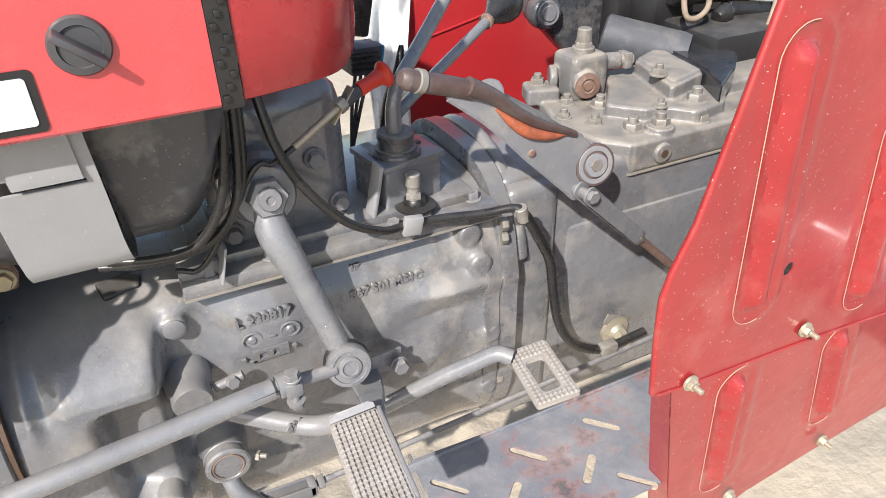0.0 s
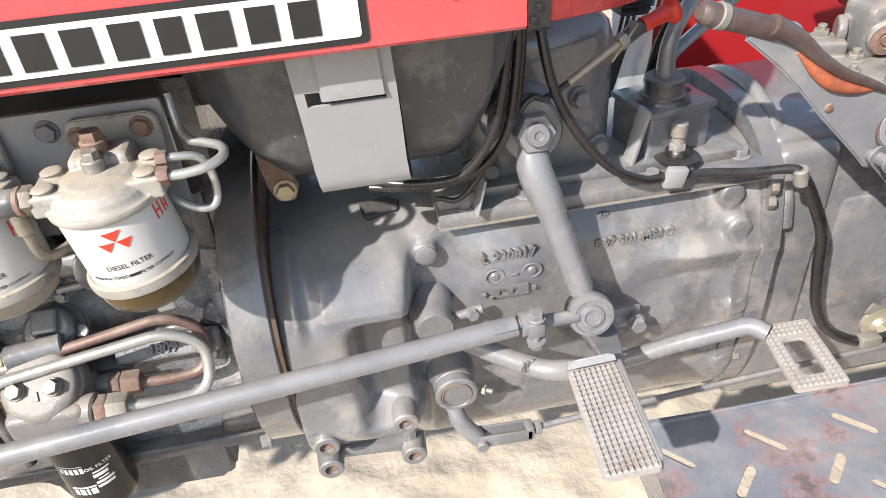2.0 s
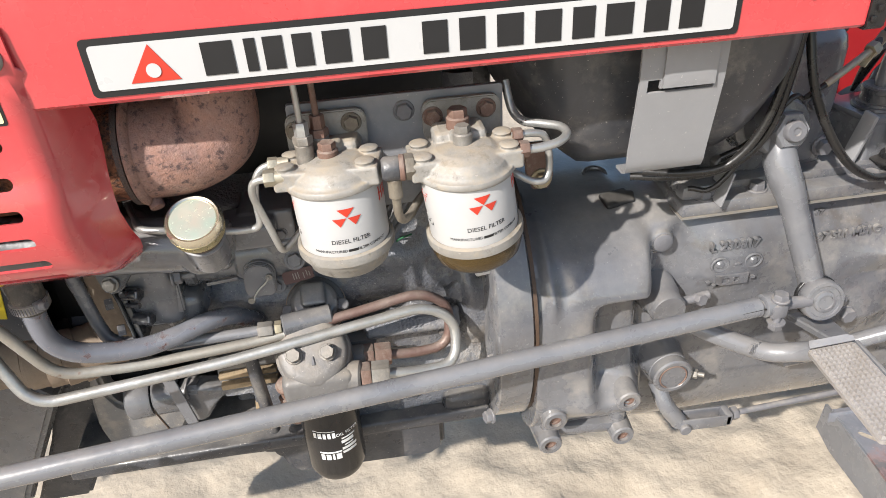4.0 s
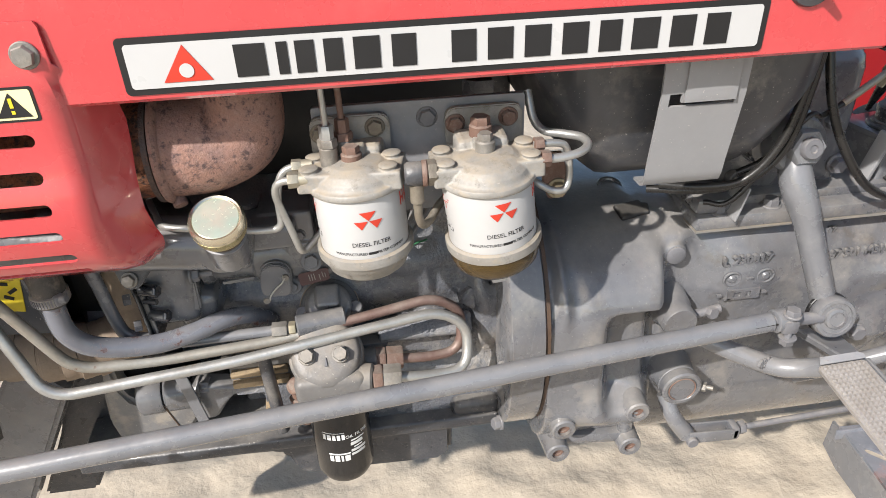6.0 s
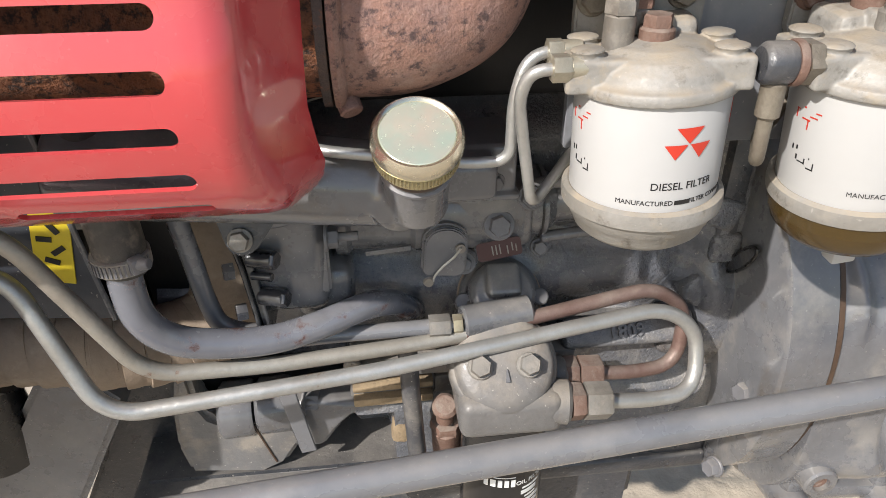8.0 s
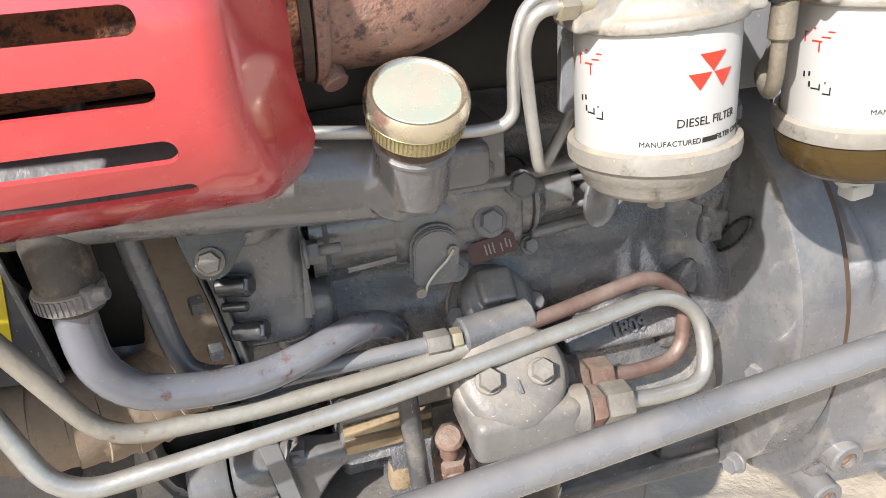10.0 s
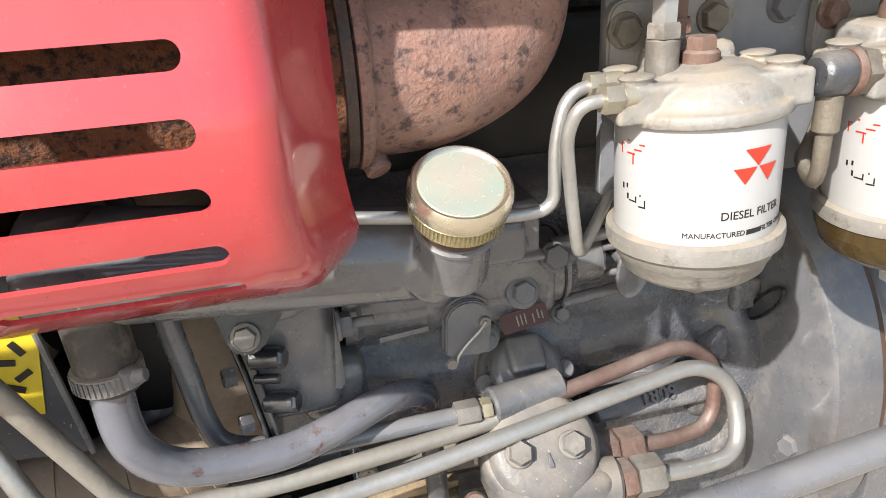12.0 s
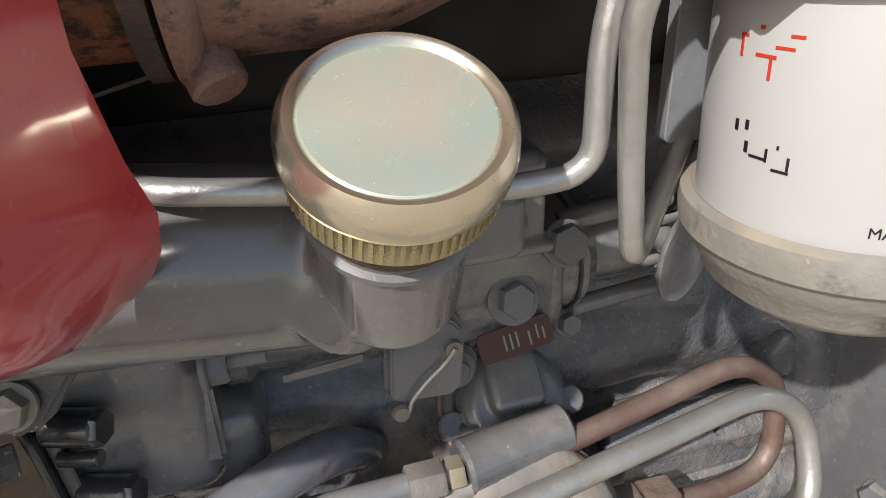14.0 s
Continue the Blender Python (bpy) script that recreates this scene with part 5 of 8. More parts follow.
# ---- oil filter ----
def build_oil_filter():
    axis = Vector((0, -0.70, 0.72)).normalized()
    centre = Vector((-0.067, 0.119, 0.6385))
    can = thing("oil_filter", "black oil filter canister under a dusty grey cast head", "oil filter", (-0.060, 0.108, 0.46))
    head = part("head", merge(lathe([(0.046, -0.022), (0.046, -0.004), (0.0445, -0.001), (0.0425, 0.0), (0.041, 0.0055), (0.037, 0.0095), (0.028, 0.0108), (0.0, 0.0112)], centre, axis, 44), block((-0.064, 0.122, 0.604), (0.088, 0.072, 0.040), 0.010, segments=3), rod((-0.03, 0.105, 0.606), (-0.012, 0.102, 0.606), 0.019, seg=26), rod((-0.03, 0.142, 0.602), (-0.006, 0.142, 0.602), 0.016, seg=24), block((-0.07, 0.165, 0.64), (0.05, 0.05, 0.06), 0.012)), GREY_DUSTY, can, "dusty grey cast head")
    for x, y, z in ((-0.049, 0.104, 0.647), (-0.089, 0.107, 0.646)):
        part("head_bolt", hexagon((x, y + 0.002, z), axis, 0.0090, 0.008, 0.0105, 0.3), BOLT, head)
    part("cast_arrow", prism([(-0.0022, -0.005), (0.0022, -0.005), (0.0008, 0.006), (-0.0008, 0.006)], 0.003, Matrix.Translation(centre + axis * 0.010 + Vector((0, -0.008, -0.008))) @ frame_of(axis), 0.0006, 1), GREY, head)
    drum = part("canister", lathe([(0.0, 0.4305), (0.024, 0.431), (0.034, 0.435), (0.0380, 0.444), (0.0385, 0.452), (0.0385, 0.578), (0.036, 0.586)], (-0.0625, 0.129, 0), (0, 0, 1), 56), BLACK_CAN, can, "glossy black canister with white print")
    r = 0.0386

    def on_can(angle, z, flip=0):
        return Matrix.Translation((-0.0625, 0.129, z - 0.012)) @ pose(0, 0, 0, 0, 0, angle) @ pose(0, -r, 0) @ UPRIGHT @ pose(0, 0, 0, 0, 0, flip)

    part("type_print", lettering("OIL FILTER", 0.0070, 0.0001, on_can(34, 0.533), r), WHITE_INK, drum, smooth=False)
    rows = [(-0.010, 0.524, 0.010, 0.5262), (-0.011, 0.5165, 0.007, 0.5215), (-0.007, 0.5115, 0.006, 0.5135), (-0.011, 0.505, 0.011, 0.509), (-0.011, 0.4985, 0.010, 0.5025)]
    part("print_rows", bars([(a, z - 0.515, b, y - 0.515) for a, z, b, y in rows], 0.0001, on_can(34, 0.515), r), WHITE_INK, drum, smooth=False)
    part("code_print", bars([(-0.014, 0.0055, 0.015, 0.0065), (-0.014, -0.006, -0.010, 0.003), (-0.008, -0.006, -0.003, 0.003), (-0.001, -0.006, 0.003, 0.003), (0.005, -0.006, 0.009, 0.003), (0.011, -0.006, 0.015, 0.003)], 0.0001, on_can(-14, 0.536), r), WHITE_INK, drum, "white bars", smooth=False)
    part("maker_print", bars([(-0.013, 0.006, 0.016, 0.0085), (-0.012, -0.006, -0.007, 0.004), (-0.005, -0.006, 0.001, 0.004), (0.003, -0.006, 0.006, 0.004), (0.008, -0.006, 0.015, 0.004)], 0.0001, on_can(-8, 0.497), r), WHITE_INK, drum, "white bars", smooth=False)


build_oil_filter()


# ---- oil pipes and hoses ----
def pipe_thing(name, label, line, r, mat, category="pipe", group="", seg=16):
    p = thing(name, label, category, tuple(line[len(line) // 2]), group)
    part(name + "_run" if name != "pipe" else "run", tube(line, r, seg), mat, p)
    return p


def build_pipes():
    steel = pipe_thing("oil_pipe", "bright zinc-plated oil cooler pipe with a hairpin end", filleted([(-0.62, 0.085, 0.780), (-0.481, 0.091, 0.778), (-0.416, 0.100, 0.774), (-0.371, 0.076, 0.655), (-0.165, 0.105, 0.655), (0.075, 0.142, 0.668), (0.112, 0.144, 0.640), (0.108, 0.118, 0.588), (0.05, 0.104, 0.598), (0.010, 0.101, 0.606)], 0.030, 9), 0.0066, STEEL, group="oil cooler pipes")
    part("pipe_nut", hexagon((0.000, 0.1015, 0.606), (1, -0.03, -0.03), 0.0165, 0.022), BOLT, steel, "pale zinc union nut")
    part("union", hexagon((-0.013, 0.102, 0.606), (1, 0, 0), 0.0165, 0.012), BOLT_RUST, steel, "rusty union")
    brown_line = filleted([(-0.62, 0.07, 0.84), (-0.45, 0.07, 0.835), (-0.395, 0.075, 0.815), (-0.340, 0.090, 0.680), (-0.25, 0.110, 0.664), (-0.116, 0.133, 0.658), (0.072, 0.160, 0.677), (0.108, 0.164, 0.650), (0.104, 0.152, 0.592), (0.05, 0.144, 0.594), (0.010, 0.142, 0.602)], 0.028, 9)
    turn = max(i for i, q in enumerate(brown_line) if q.x < -0.10 and q.z > 0.64) + 1
    brown_line.insert(turn, brown_line[turn - 1].lerp(brown_line[turn], 0.45))
    brown = pipe_thing("oil_pipe", "dull zinc oil cooler pipe with a browned hairpin end", brown_line[: turn + 1], 0.0064, DULL_STEEL, group="oil cooler pipes")
    part("hairpin", tube(brown_line[turn:], 0.0064, 16), COPPER, brown, "browned hairpin bend")
    part("pipe_nut", hexagon((0.006, 0.142, 0.602), (1, 0, -0.05), 0.0150, 0.021), BOLT_RUST, brown, "rusty union nut")
    part("union", hexagon((-0.007, 0.142, 0.602), (1, 0, 0), 0.0155, 0.012), BOLT_RUST, brown, "rusty union")
    hose = pipe_thing("coolant_pipe", "smooth blue-grey painted coolant pipe bent under the pump", smooth_line([(-0.330, 0.085, 0.80), (-0.333, 0.085, 0.765), (-0.330, 0.085, 0.735), (-0.315, 0.090, 0.712), (-0.288, 0.100, 0.697), (-0.250, 0.112, 0.688), (-0.214, 0.126, 0.688), (-0.182, 0.142, 0.690), (-0.158, 0.160, 0.680), (-0.142, 0.182, 0.655), (-0.135, 0.21, 0.63)], 8), 0.0115, PIPE_PAINT, seg=24)
    rubber = part("rubber_sleeve", tube(smooth_line([(-0.338, 0.10, 0.87), (-0.334, 0.09, 0.83), (-0.331, 0.085, 0.79), (-0.332, 0.085, 0.778)], 6), 0.0165, 24), DUSTY_RUBBER, hose, "dusty black rubber sleeve")
    clamp = part("hose_clamp", lathe([(0.0168, 0), (0.0185, 0.001), (0.0185, 0.011), (0.0168, 0.012)], (-0.3315, 0.085, 0.779), (0.02, 0, 1), 32), BOLT, hose, "zinc worm-drive hose clamp")
    part("clamp_screw", merge(block((-0.318, 0.0725, 0.787), (0.010, 0.010, 0.011), 0.002, (0, 0, 40)), rod((-0.317, 0.071, 0.788), (-0.309, 0.069, 0.789), 0.0042, 0.0038, 12)), BOLT_GREY, clamp)
    for a in range(-175, -5, 9):
        part("band_notch", block((-0.3315 + 0.0187 * math.cos(radians(a)), 0.085 + 0.0187 * math.sin(radians(a)), 0.785), (0.0014, 0.0009, 0.008), 0.0, (0, 0, a + 90)), BOLT_GREY, clamp)
    drain = pipe_thing("drain_tube", "thin dark tube dropping behind the coolant pipe", smooth_line([(-0.318, 0.13, 0.90), (-0.3085, 0.13, 0.81), (-0.302, 0.13, 0.755), (-0.297, 0.13, 0.712), (-0.288, 0.128, 0.692), (-0.262, 0.128, 0.683), (-0.215, 0.134, 0.676)], 8), 0.0076, GREY_SMOOTH)
    part("tube_collar", lathe([(0.0083, 0), (0.0098, 0.001), (0.0098, 0.007), (0.0083, 0.008)], (-0.232, 0.131, 0.679), (0.96, 0.12, -0.14), 20), BOLT_GREY, drain, "painted collar")
    fuel = pipe_thing("lift_pump_pipe", "grey pipe with a pale union beside the oil filter", smooth_line([(-0.235, 0.135, 0.668), (-0.200, 0.138, 0.667), (-0.16, 0.139, 0.667), (-0.10, 0.139, 0.668)], 6), 0.0068, GREY_SMOOTH)
    part("union_nut", hexagon((-0.128, 0.138, 0.668), (1, 0, 0), 0.0105, 0.018), BOLT, fuel, "pale zinc union nut")
    part("union_ring", hexagon((-0.108, 0.139, 0.668), (1, 0, 0), 0.0090, 0.008), BRASS, fuel, "brass ring")
    part("union_body", rod((-0.100, 0.142, 0.6675), (-0.040, 0.152, 0.6675), 0.0140, seg=26), GREY, fuel)
    wrapped = pipe_thing("bottom_hose", "wide radiator hose wrapped in brown cloth tape", smooth_line([(-0.515, 0.150, 0.676), (-0.45, 0.150, 0.672), (-0.385, 0.153, 0.659), (-0.335, 0.170, 0.649), (-0.302, 0.192, 0.662), (-0.292, 0.205, 0.71), (-0.294, 0.21, 0.78), (-0.296, 0.215, 0.86)], 10), 0.033, HOSE, "hose", seg=28)
    line = smooth_line([(-0.515, 0.150, 0.676), (-0.45, 0.150, 0.672), (-0.385, 0.153, 0.659), (-0.335, 0.170, 0.649), (-0.302, 0.192, 0.662), (-0.292, 0.205, 0.71), (-0.294, 0.21, 0.78), (-0.296, 0.215, 0.86)], 24)
    for k in range(4, len(line) - 2, 7):
        ahead = (line[k + 1] - line[k - 1]).normalized() + Vector((0, 0.10, 0.16))
        part("tape_turn", lathe([(0.0326, -0.009), (0.0342, -0.0085), (0.0346, 0.0), (0.0338, 0.009), (0.0326, 0.0095)], line[k], ahead, 28), HOSE, wrapped)
    part("hose_stub", tube([(-0.475, 0.152, 0.662), (-0.505, 0.152, 0.650), (-0.512, 0.160, 0.60), (-0.515, 0.17, 0.54)], 0.034, 24), RUBBER, wrapped, "black rubber hose end")
    pipe_thing("dipstick_tube", "upright dark grey tube beside the oil filter", [(-0.147, 0.14, 0.655), (-0.145, 0.14, 0.60), (-0.140, 0.14, 0.50)], 0.0085, TANK)
    valve = thing("relief_valve", "rusty capped relief valve beside the oil filter", "valve", (-0.112, 0.155, 0.51))
    part("valve_body", merge(rod((-0.110, 0.168, 0.49), (-0.112, 0.155, 0.535), 0.014, seg=20), hexagon((-0.1115, 0.158, 0.532), (0, -0.3, 0.95), 0.016, 0.012)), BOLT_RUST, valve)
    part("valve_cap", merge(rod((-0.1135, 0.150, 0.548), (-0.114, 0.146, 0.572), 0.0085, seg=18), lathe([(0.010, 0), (0.012, 0.002), (0.012, 0.007), (0.009, 0.010), (0, 0.0105)], (-0.114, 0.147, 0.566), (0, -0.5, 0.86), 24)), BOLT_RUST, valve)


build_pipes()


def build_front_mount():
    mount = thing("engine_mount", "dusty grey clamped engine mount casting", "engine mount", (-0.28, 0.15, 0.53))
    barrel = [(0.012, 0), (0.024, 0.0006), (0.0275, 0.004), (0.0275, 0.030), (0.026, 0.033)]
    part("clamp_left", lathe(barrel, (-0.325, 0.188, 0.546), (1, 0.03, 0.02), 32), GREY, mount)
    part("clamp_right", lathe(barrel, (-0.2905, 0.189, 0.547), (1, 0.03, 0.02), 32), GREY, mount)
    face = [(-0.352, 0.612), (-0.340, 0.612), (-0.338, 0.575), (-0.330, 0.556), (-0.315, 0.545), (-0.255, 0.545), (-0.250, 0.516), (-0.268, 0.488), (-0.290, 0.476), (-0.360, 0.484), (-0.366, 0.520), (-0.362, 0.565)]
    part("mount_web", prism(face, 0.032, FACING @ Matrix.Translation((0, 0, 0.168)), 0.005), GREY_DUSTY, mount, "dusty curved web")
    part("web_crack", tube([(-0.292, 0.1675, 0.543), (-0.284, 0.1672, 0.515), (-0.277, 0.1672, 0.492)], 0.0010, 6), SEAM, mount, "dirty parting line")
    part("arm", cast(0.0024, 3, prism([(-0.262, 0.560), (-0.239, 0.567), (-0.204, 0.560), (-0.150, 0.554), (-0.150, 0.541), (-0.198, 0.543), (-0.211, 0.530), (-0.230, 0.503), (-0.262, 0.506)], 0.030, FACING @ Matrix.Translation((0, 0, 0.170)), 0.004)), GREY, mount, "sloping arm")
    part("strap", prism([(-0.0075, -0.046), (0.0075, -0.046), (0.0075, 0.046), (-0.0075, 0.046)], 0.003, pose(-0.250, 0.158, 0.560, 90, -9, 0), 0.0008, 1), GREY_SMOOTH, mount, "flat grey strap")
    part("mount_bolt", hexagon((-0.243, 0.182, 0.556), (1, -0.15, 0.05), 0.0125, 0.014, 0.0145), BOLT_GREY, mount)
    bar = thing("axle_carrier", "sloping grey front axle carrier beam", "frame", (-0.5, 0.2, 0.3))
    part("beam", prism([(-0.44, 0.655), (-0.392, 0.595), (-0.468, 0.456), (-0.51, 0.375), (-0.62, 0.36), (-0.56, 0.47)], 0.06, FACING @ Matrix.Translation((0, 0, 0.15)), 0.006), GREY, bar)
    # Inner side made dark in place of the shade behind the beam.
    part("beam_inner", prism([(-0.405, 0.640), (-0.345, 0.640), (-0.352, 0.560), (-0.392, 0.440), (-0.452, 0.330), (-0.530, 0.330), (-0.468, 0.456)], 0.06, FACING @ Matrix.Translation((0, 0, 0.23)), 0.005), GREY_DARK, bar, "inner side of the beam with shade in its colour")
    part("foot_plate", prism([(-0.66, 0.640), (-0.472, 0.640), (-0.458, 0.634), (-0.466, 0.600), (-0.500, 0.584), (-0.66, 0.580)], 0.006, FACING @ Matrix.Translation((0, 0, 0.058)), 0.001, 1), GREY_PANEL, bar, "pale bolted plate")
    part("foot_bolt", hexagon((-0.495, 0.057, 0.599), OUT, 0.012, 0.009, 0.0155), NUT, bar, "dusty plated bolt")


build_front_mount()


# ---- tank and strap under the hood ----
def build_tank():
    tank = thing("fuel_tank", "dark grey pressed fuel tank hanging under the hood", "fuel tank", (0.34, 0.3, 0.85))
    bm = bmesh.new()
    rings = []
    for i in range(25):
        t = i / 24
        x = 0.172 + 0.335 * t
        edge = min(1.0, math.sin(math.pi * min(max(t, 0.02), 0.98)) * 2.2)
        low = 0.838 + 0.13 * (1 - min(1.0, (t / 0.26)) ** 0.5) + 0.19 * max(0.0, (t - 0.72) / 0.28) ** 1.8
        ring = []
        for y, z in [(0.09, 1.06), (0.078, 1.0), (0.080, 0.5 * (low + 1.0)), (0.098, low + 0.035), (0.13, low + 0.008), (0.18, low), (0.42, low), (0.50, low + 0.04), (0.52, 1.0), (0.50, 1.06)]:
            ring.append(bm.verts.new((x, y + 0.05 * (1 - edge), max(z, low))))
        rings.append(ring)
    for a, b in zip(rings, rings[1:]):
        for k in range(9):
            bm.faces.new((a[k], a[k + 1], b[k + 1], b[k]))
    bm.faces.new(rings[0])
    bm.faces.new(rings[-1])
    bmesh.ops.subdivide_edges(bm, edges=bm.edges[:], cuts=1, smooth=0.6)
    part("tank_shell", bm, TANK, tank, "", 60)
    part("tank_seam", tube([(0.20, 0.0785, 0.992), (0.25, 0.0775, 0.990), (0.35, 0.0775, 0.990), (0.45, 0.0775, 0.990), (0.48, 0.080, 0.992)], 0.0018, 8), TANK, tank, "faint rolled crease")
    strap = thing("tank_strap", "light grey folded steel strap around the tank", "strap", (0.33, 0.05, 0.86))
    line = [(0.034, 1.03), (0.036, 0.99), (0.039, 0.965), (0.046, 0.935), (0.056, 0.89), (0.0605, 0.872), (0.066, 0.863), (0.076, 0.858), (0.095, 0.856)]
    out = [(0.0, 0.0), (0.0825, 0.0), (0.0825, 1.0), (0.0, 1.0)]

    def along(u, v):
        w = min(v, 0.9999) * (len(line) - 1)
        j = int(w)
        y, z = line[j][0] + (line[j + 1][0] - line[j][0]) * (w - j), line[j][1] + (line[j + 1][1] - line[j][1]) * (w - j)
        return Vector((0.276 + u + 0.012 * v, y, z))

    fine = [(0.0, k / 24) for k in range(24)] + [(0.0825 * k / 4, 1.0) for k in range(4)] + [(0.0825, 1 - k / 24) for k in range(24)] + [(0.0825 - 0.0825 * k / 4, 0.0) for k in range(4)]
    part("strap_sheet", sheet(fine, [[(0.008, 0.235), (0.020, 0.235), (0.020, 0.275), (0.073, 0.275), (0.073, 0.292), (0.008, 0.292)]], along, 0.003, 0.04), GREY_PANEL, strap, "", 50)
    part("strap_tongue", sheet([(0.0215, 0.05), (0.0715, 0.05), (0.0715, 0.27), (0.0215, 0.27)], [], lambda u, v: along(u, v) + Vector((0, -0.004, 0)), 0.003, 0.02), GREY_PANEL, strap)
    part("strap_edge", sheet([(0.0, 0.5), (1.0, 0.5), (1.0, 1.0), (0.0, 1.0)], [], lambda u, v: along(0.0825, 0.3 + 0.7 * (v - 0.5) * 2) + Vector((0.001, 0.012 * u, 0)), 0.002, 0.08), RUBBER, strap, "dark frayed edge liner")


build_tank()


# ---- gearbox and bell housing ----
def case_ring(x, lift=0.0):
    """Half width, middle height, height above it, squareness and depth below it of the casing at x."""
    bell = 1 - ease(0.342 - 0.014 * lift, 0.372 - 0.014 * lift, x)
    rear = ease(0.74, 0.80, x)
    return 0.157 + 0.060 * bell + 0.006 * rear, 0.560, 0.198 + 0.003 * bell + 0.012 * rear, 4.6 - 1.8 * bell - 0.8 * rear, 0.198 - 0.045 * bell + 0.012 * rear


def case_side(x, z):
    """Where the near side of the casing lies."""
    w, zc, h, n, low = case_ring(x)
    q = min(0.999, abs((z - zc) / (h if z > zc else low)))
    return 0.30 - w * (1 - q**n) ** (1 / n) + case_dent(x, z)


def case_dent(x, z):
    d = 0.044 * ease(0.272, 0.300, x) * ease(0.378, 0.350, x) * ease(0.672, 0.650, z) * ease(0.50, 0.545, z)
    d -= 0.012 * ease(0.235, 0.26, x) * ease(0.372, 0.346, x) * lump(0, z, 0, 0.690, 1, 0.036) + 0.014 * lump(x, z, 0.226, 0.690, 0.008, 0.028)
    d -= 0.016 * lump(x, z, 0.385, 0.735, 0.03, 0.02)
    d += 0.012 * lump(x, z, 0.40, 0.68, 0.03, 0.05)
    d -= 0.022 * lump(x, z, 0.735, 0.655, 0.065, 0.016) - 0.007 * lump(x, z, 0.715, 0.612, 0.07, 0.008)
    d -= 0.020 * lump(x, z, 0.685, 0.555, 0.045, 0.032) + 0.010 * lump(x, z, 0.62, 0.625, 0.035, 0.03)
    d -= 0.010 * lump(x, z, 0.755, 0.735, 0.016, 0.02) + 0.012 * lump(x, z, 0.765, 0.695, 0.018, 0.016) + 0.012 * lump(x, z, 0.775, 0.575, 0.018, 0.016)
    d += 0.005 * lump(x, z, 0.60, 0.72, 0.12, 0.02) - 0.012 * lump(x, z, 0.226, 0.742, 0.006, 0.030)
    d -= 0.010 * lump(x, z, 0.48, 0.67, 0.05, 0.05) - 0.010 * lump(x, z, 0.405, 0.60, 0.02, 0.05)
    d += 0.0006 * noise.noise((x * 22, z * 22, 3.0)) + 0.0003 * noise.noise((x * 60, z * 60, 8.0))
    d -= 0.018 * lump(x, z, 0.285, 0.515, 0.05, 0.025) + 0.012 * lump(x, z, 0.33, 0.55, 0.02, 0.05)
    return d


def loft(stations, ring_of, seg=96, shoulder=False):
    bm = bmesh.new()
    rings = []
    for x in stations:
        ring = []
        for k in range(seg):
            a = 2 * math.pi * k / seg
            c, s = math.cos(a), math.sin(a)
            w, zc, h, n, *low = ring_of(x, ease(0.62, 0.88, s)) if shoulder else ring_of(x)
            h = low[0] if low and s < 0 else h
            y, z = 0.30 - w * math.copysign(abs(c) ** (2 / n), c), zc + h * math.copysign(abs(s) ** (2 / n), s)
            if c > 0:
                y += case_dent(x, z) * min(1, 3 * c)
            ring.append(bm.verts.new((x, y, z)))
        rings.append(ring)
    for a, b in zip(rings, rings[1:]):
        for k in range(seg):
            bm.faces.new((a[k], a[(k + 1) % seg], b[(k + 1) % seg], b[k]))
    bm.faces.new(rings[0])
    bm.faces.new(rings[-1])
    return bm


def boss(x, z, r, out, depth=0.05, hole=0.0):
    """A round cast boss on the near side; out: how far it stands proud."""
    y = case_side(x, z)
    profile = [(r * 1.18, 0), (r * 1.05, depth * 0.55), (r, depth * 0.7), (r, depth - r * 0.12), (r * 0.88, depth)]
    if hole:
        profile += [(hole, depth), (hole * 0.96, depth - 0.012), (0, depth - 0.012)]
    return lathe(profile, (x, y + depth - out, z), OUT, 28)


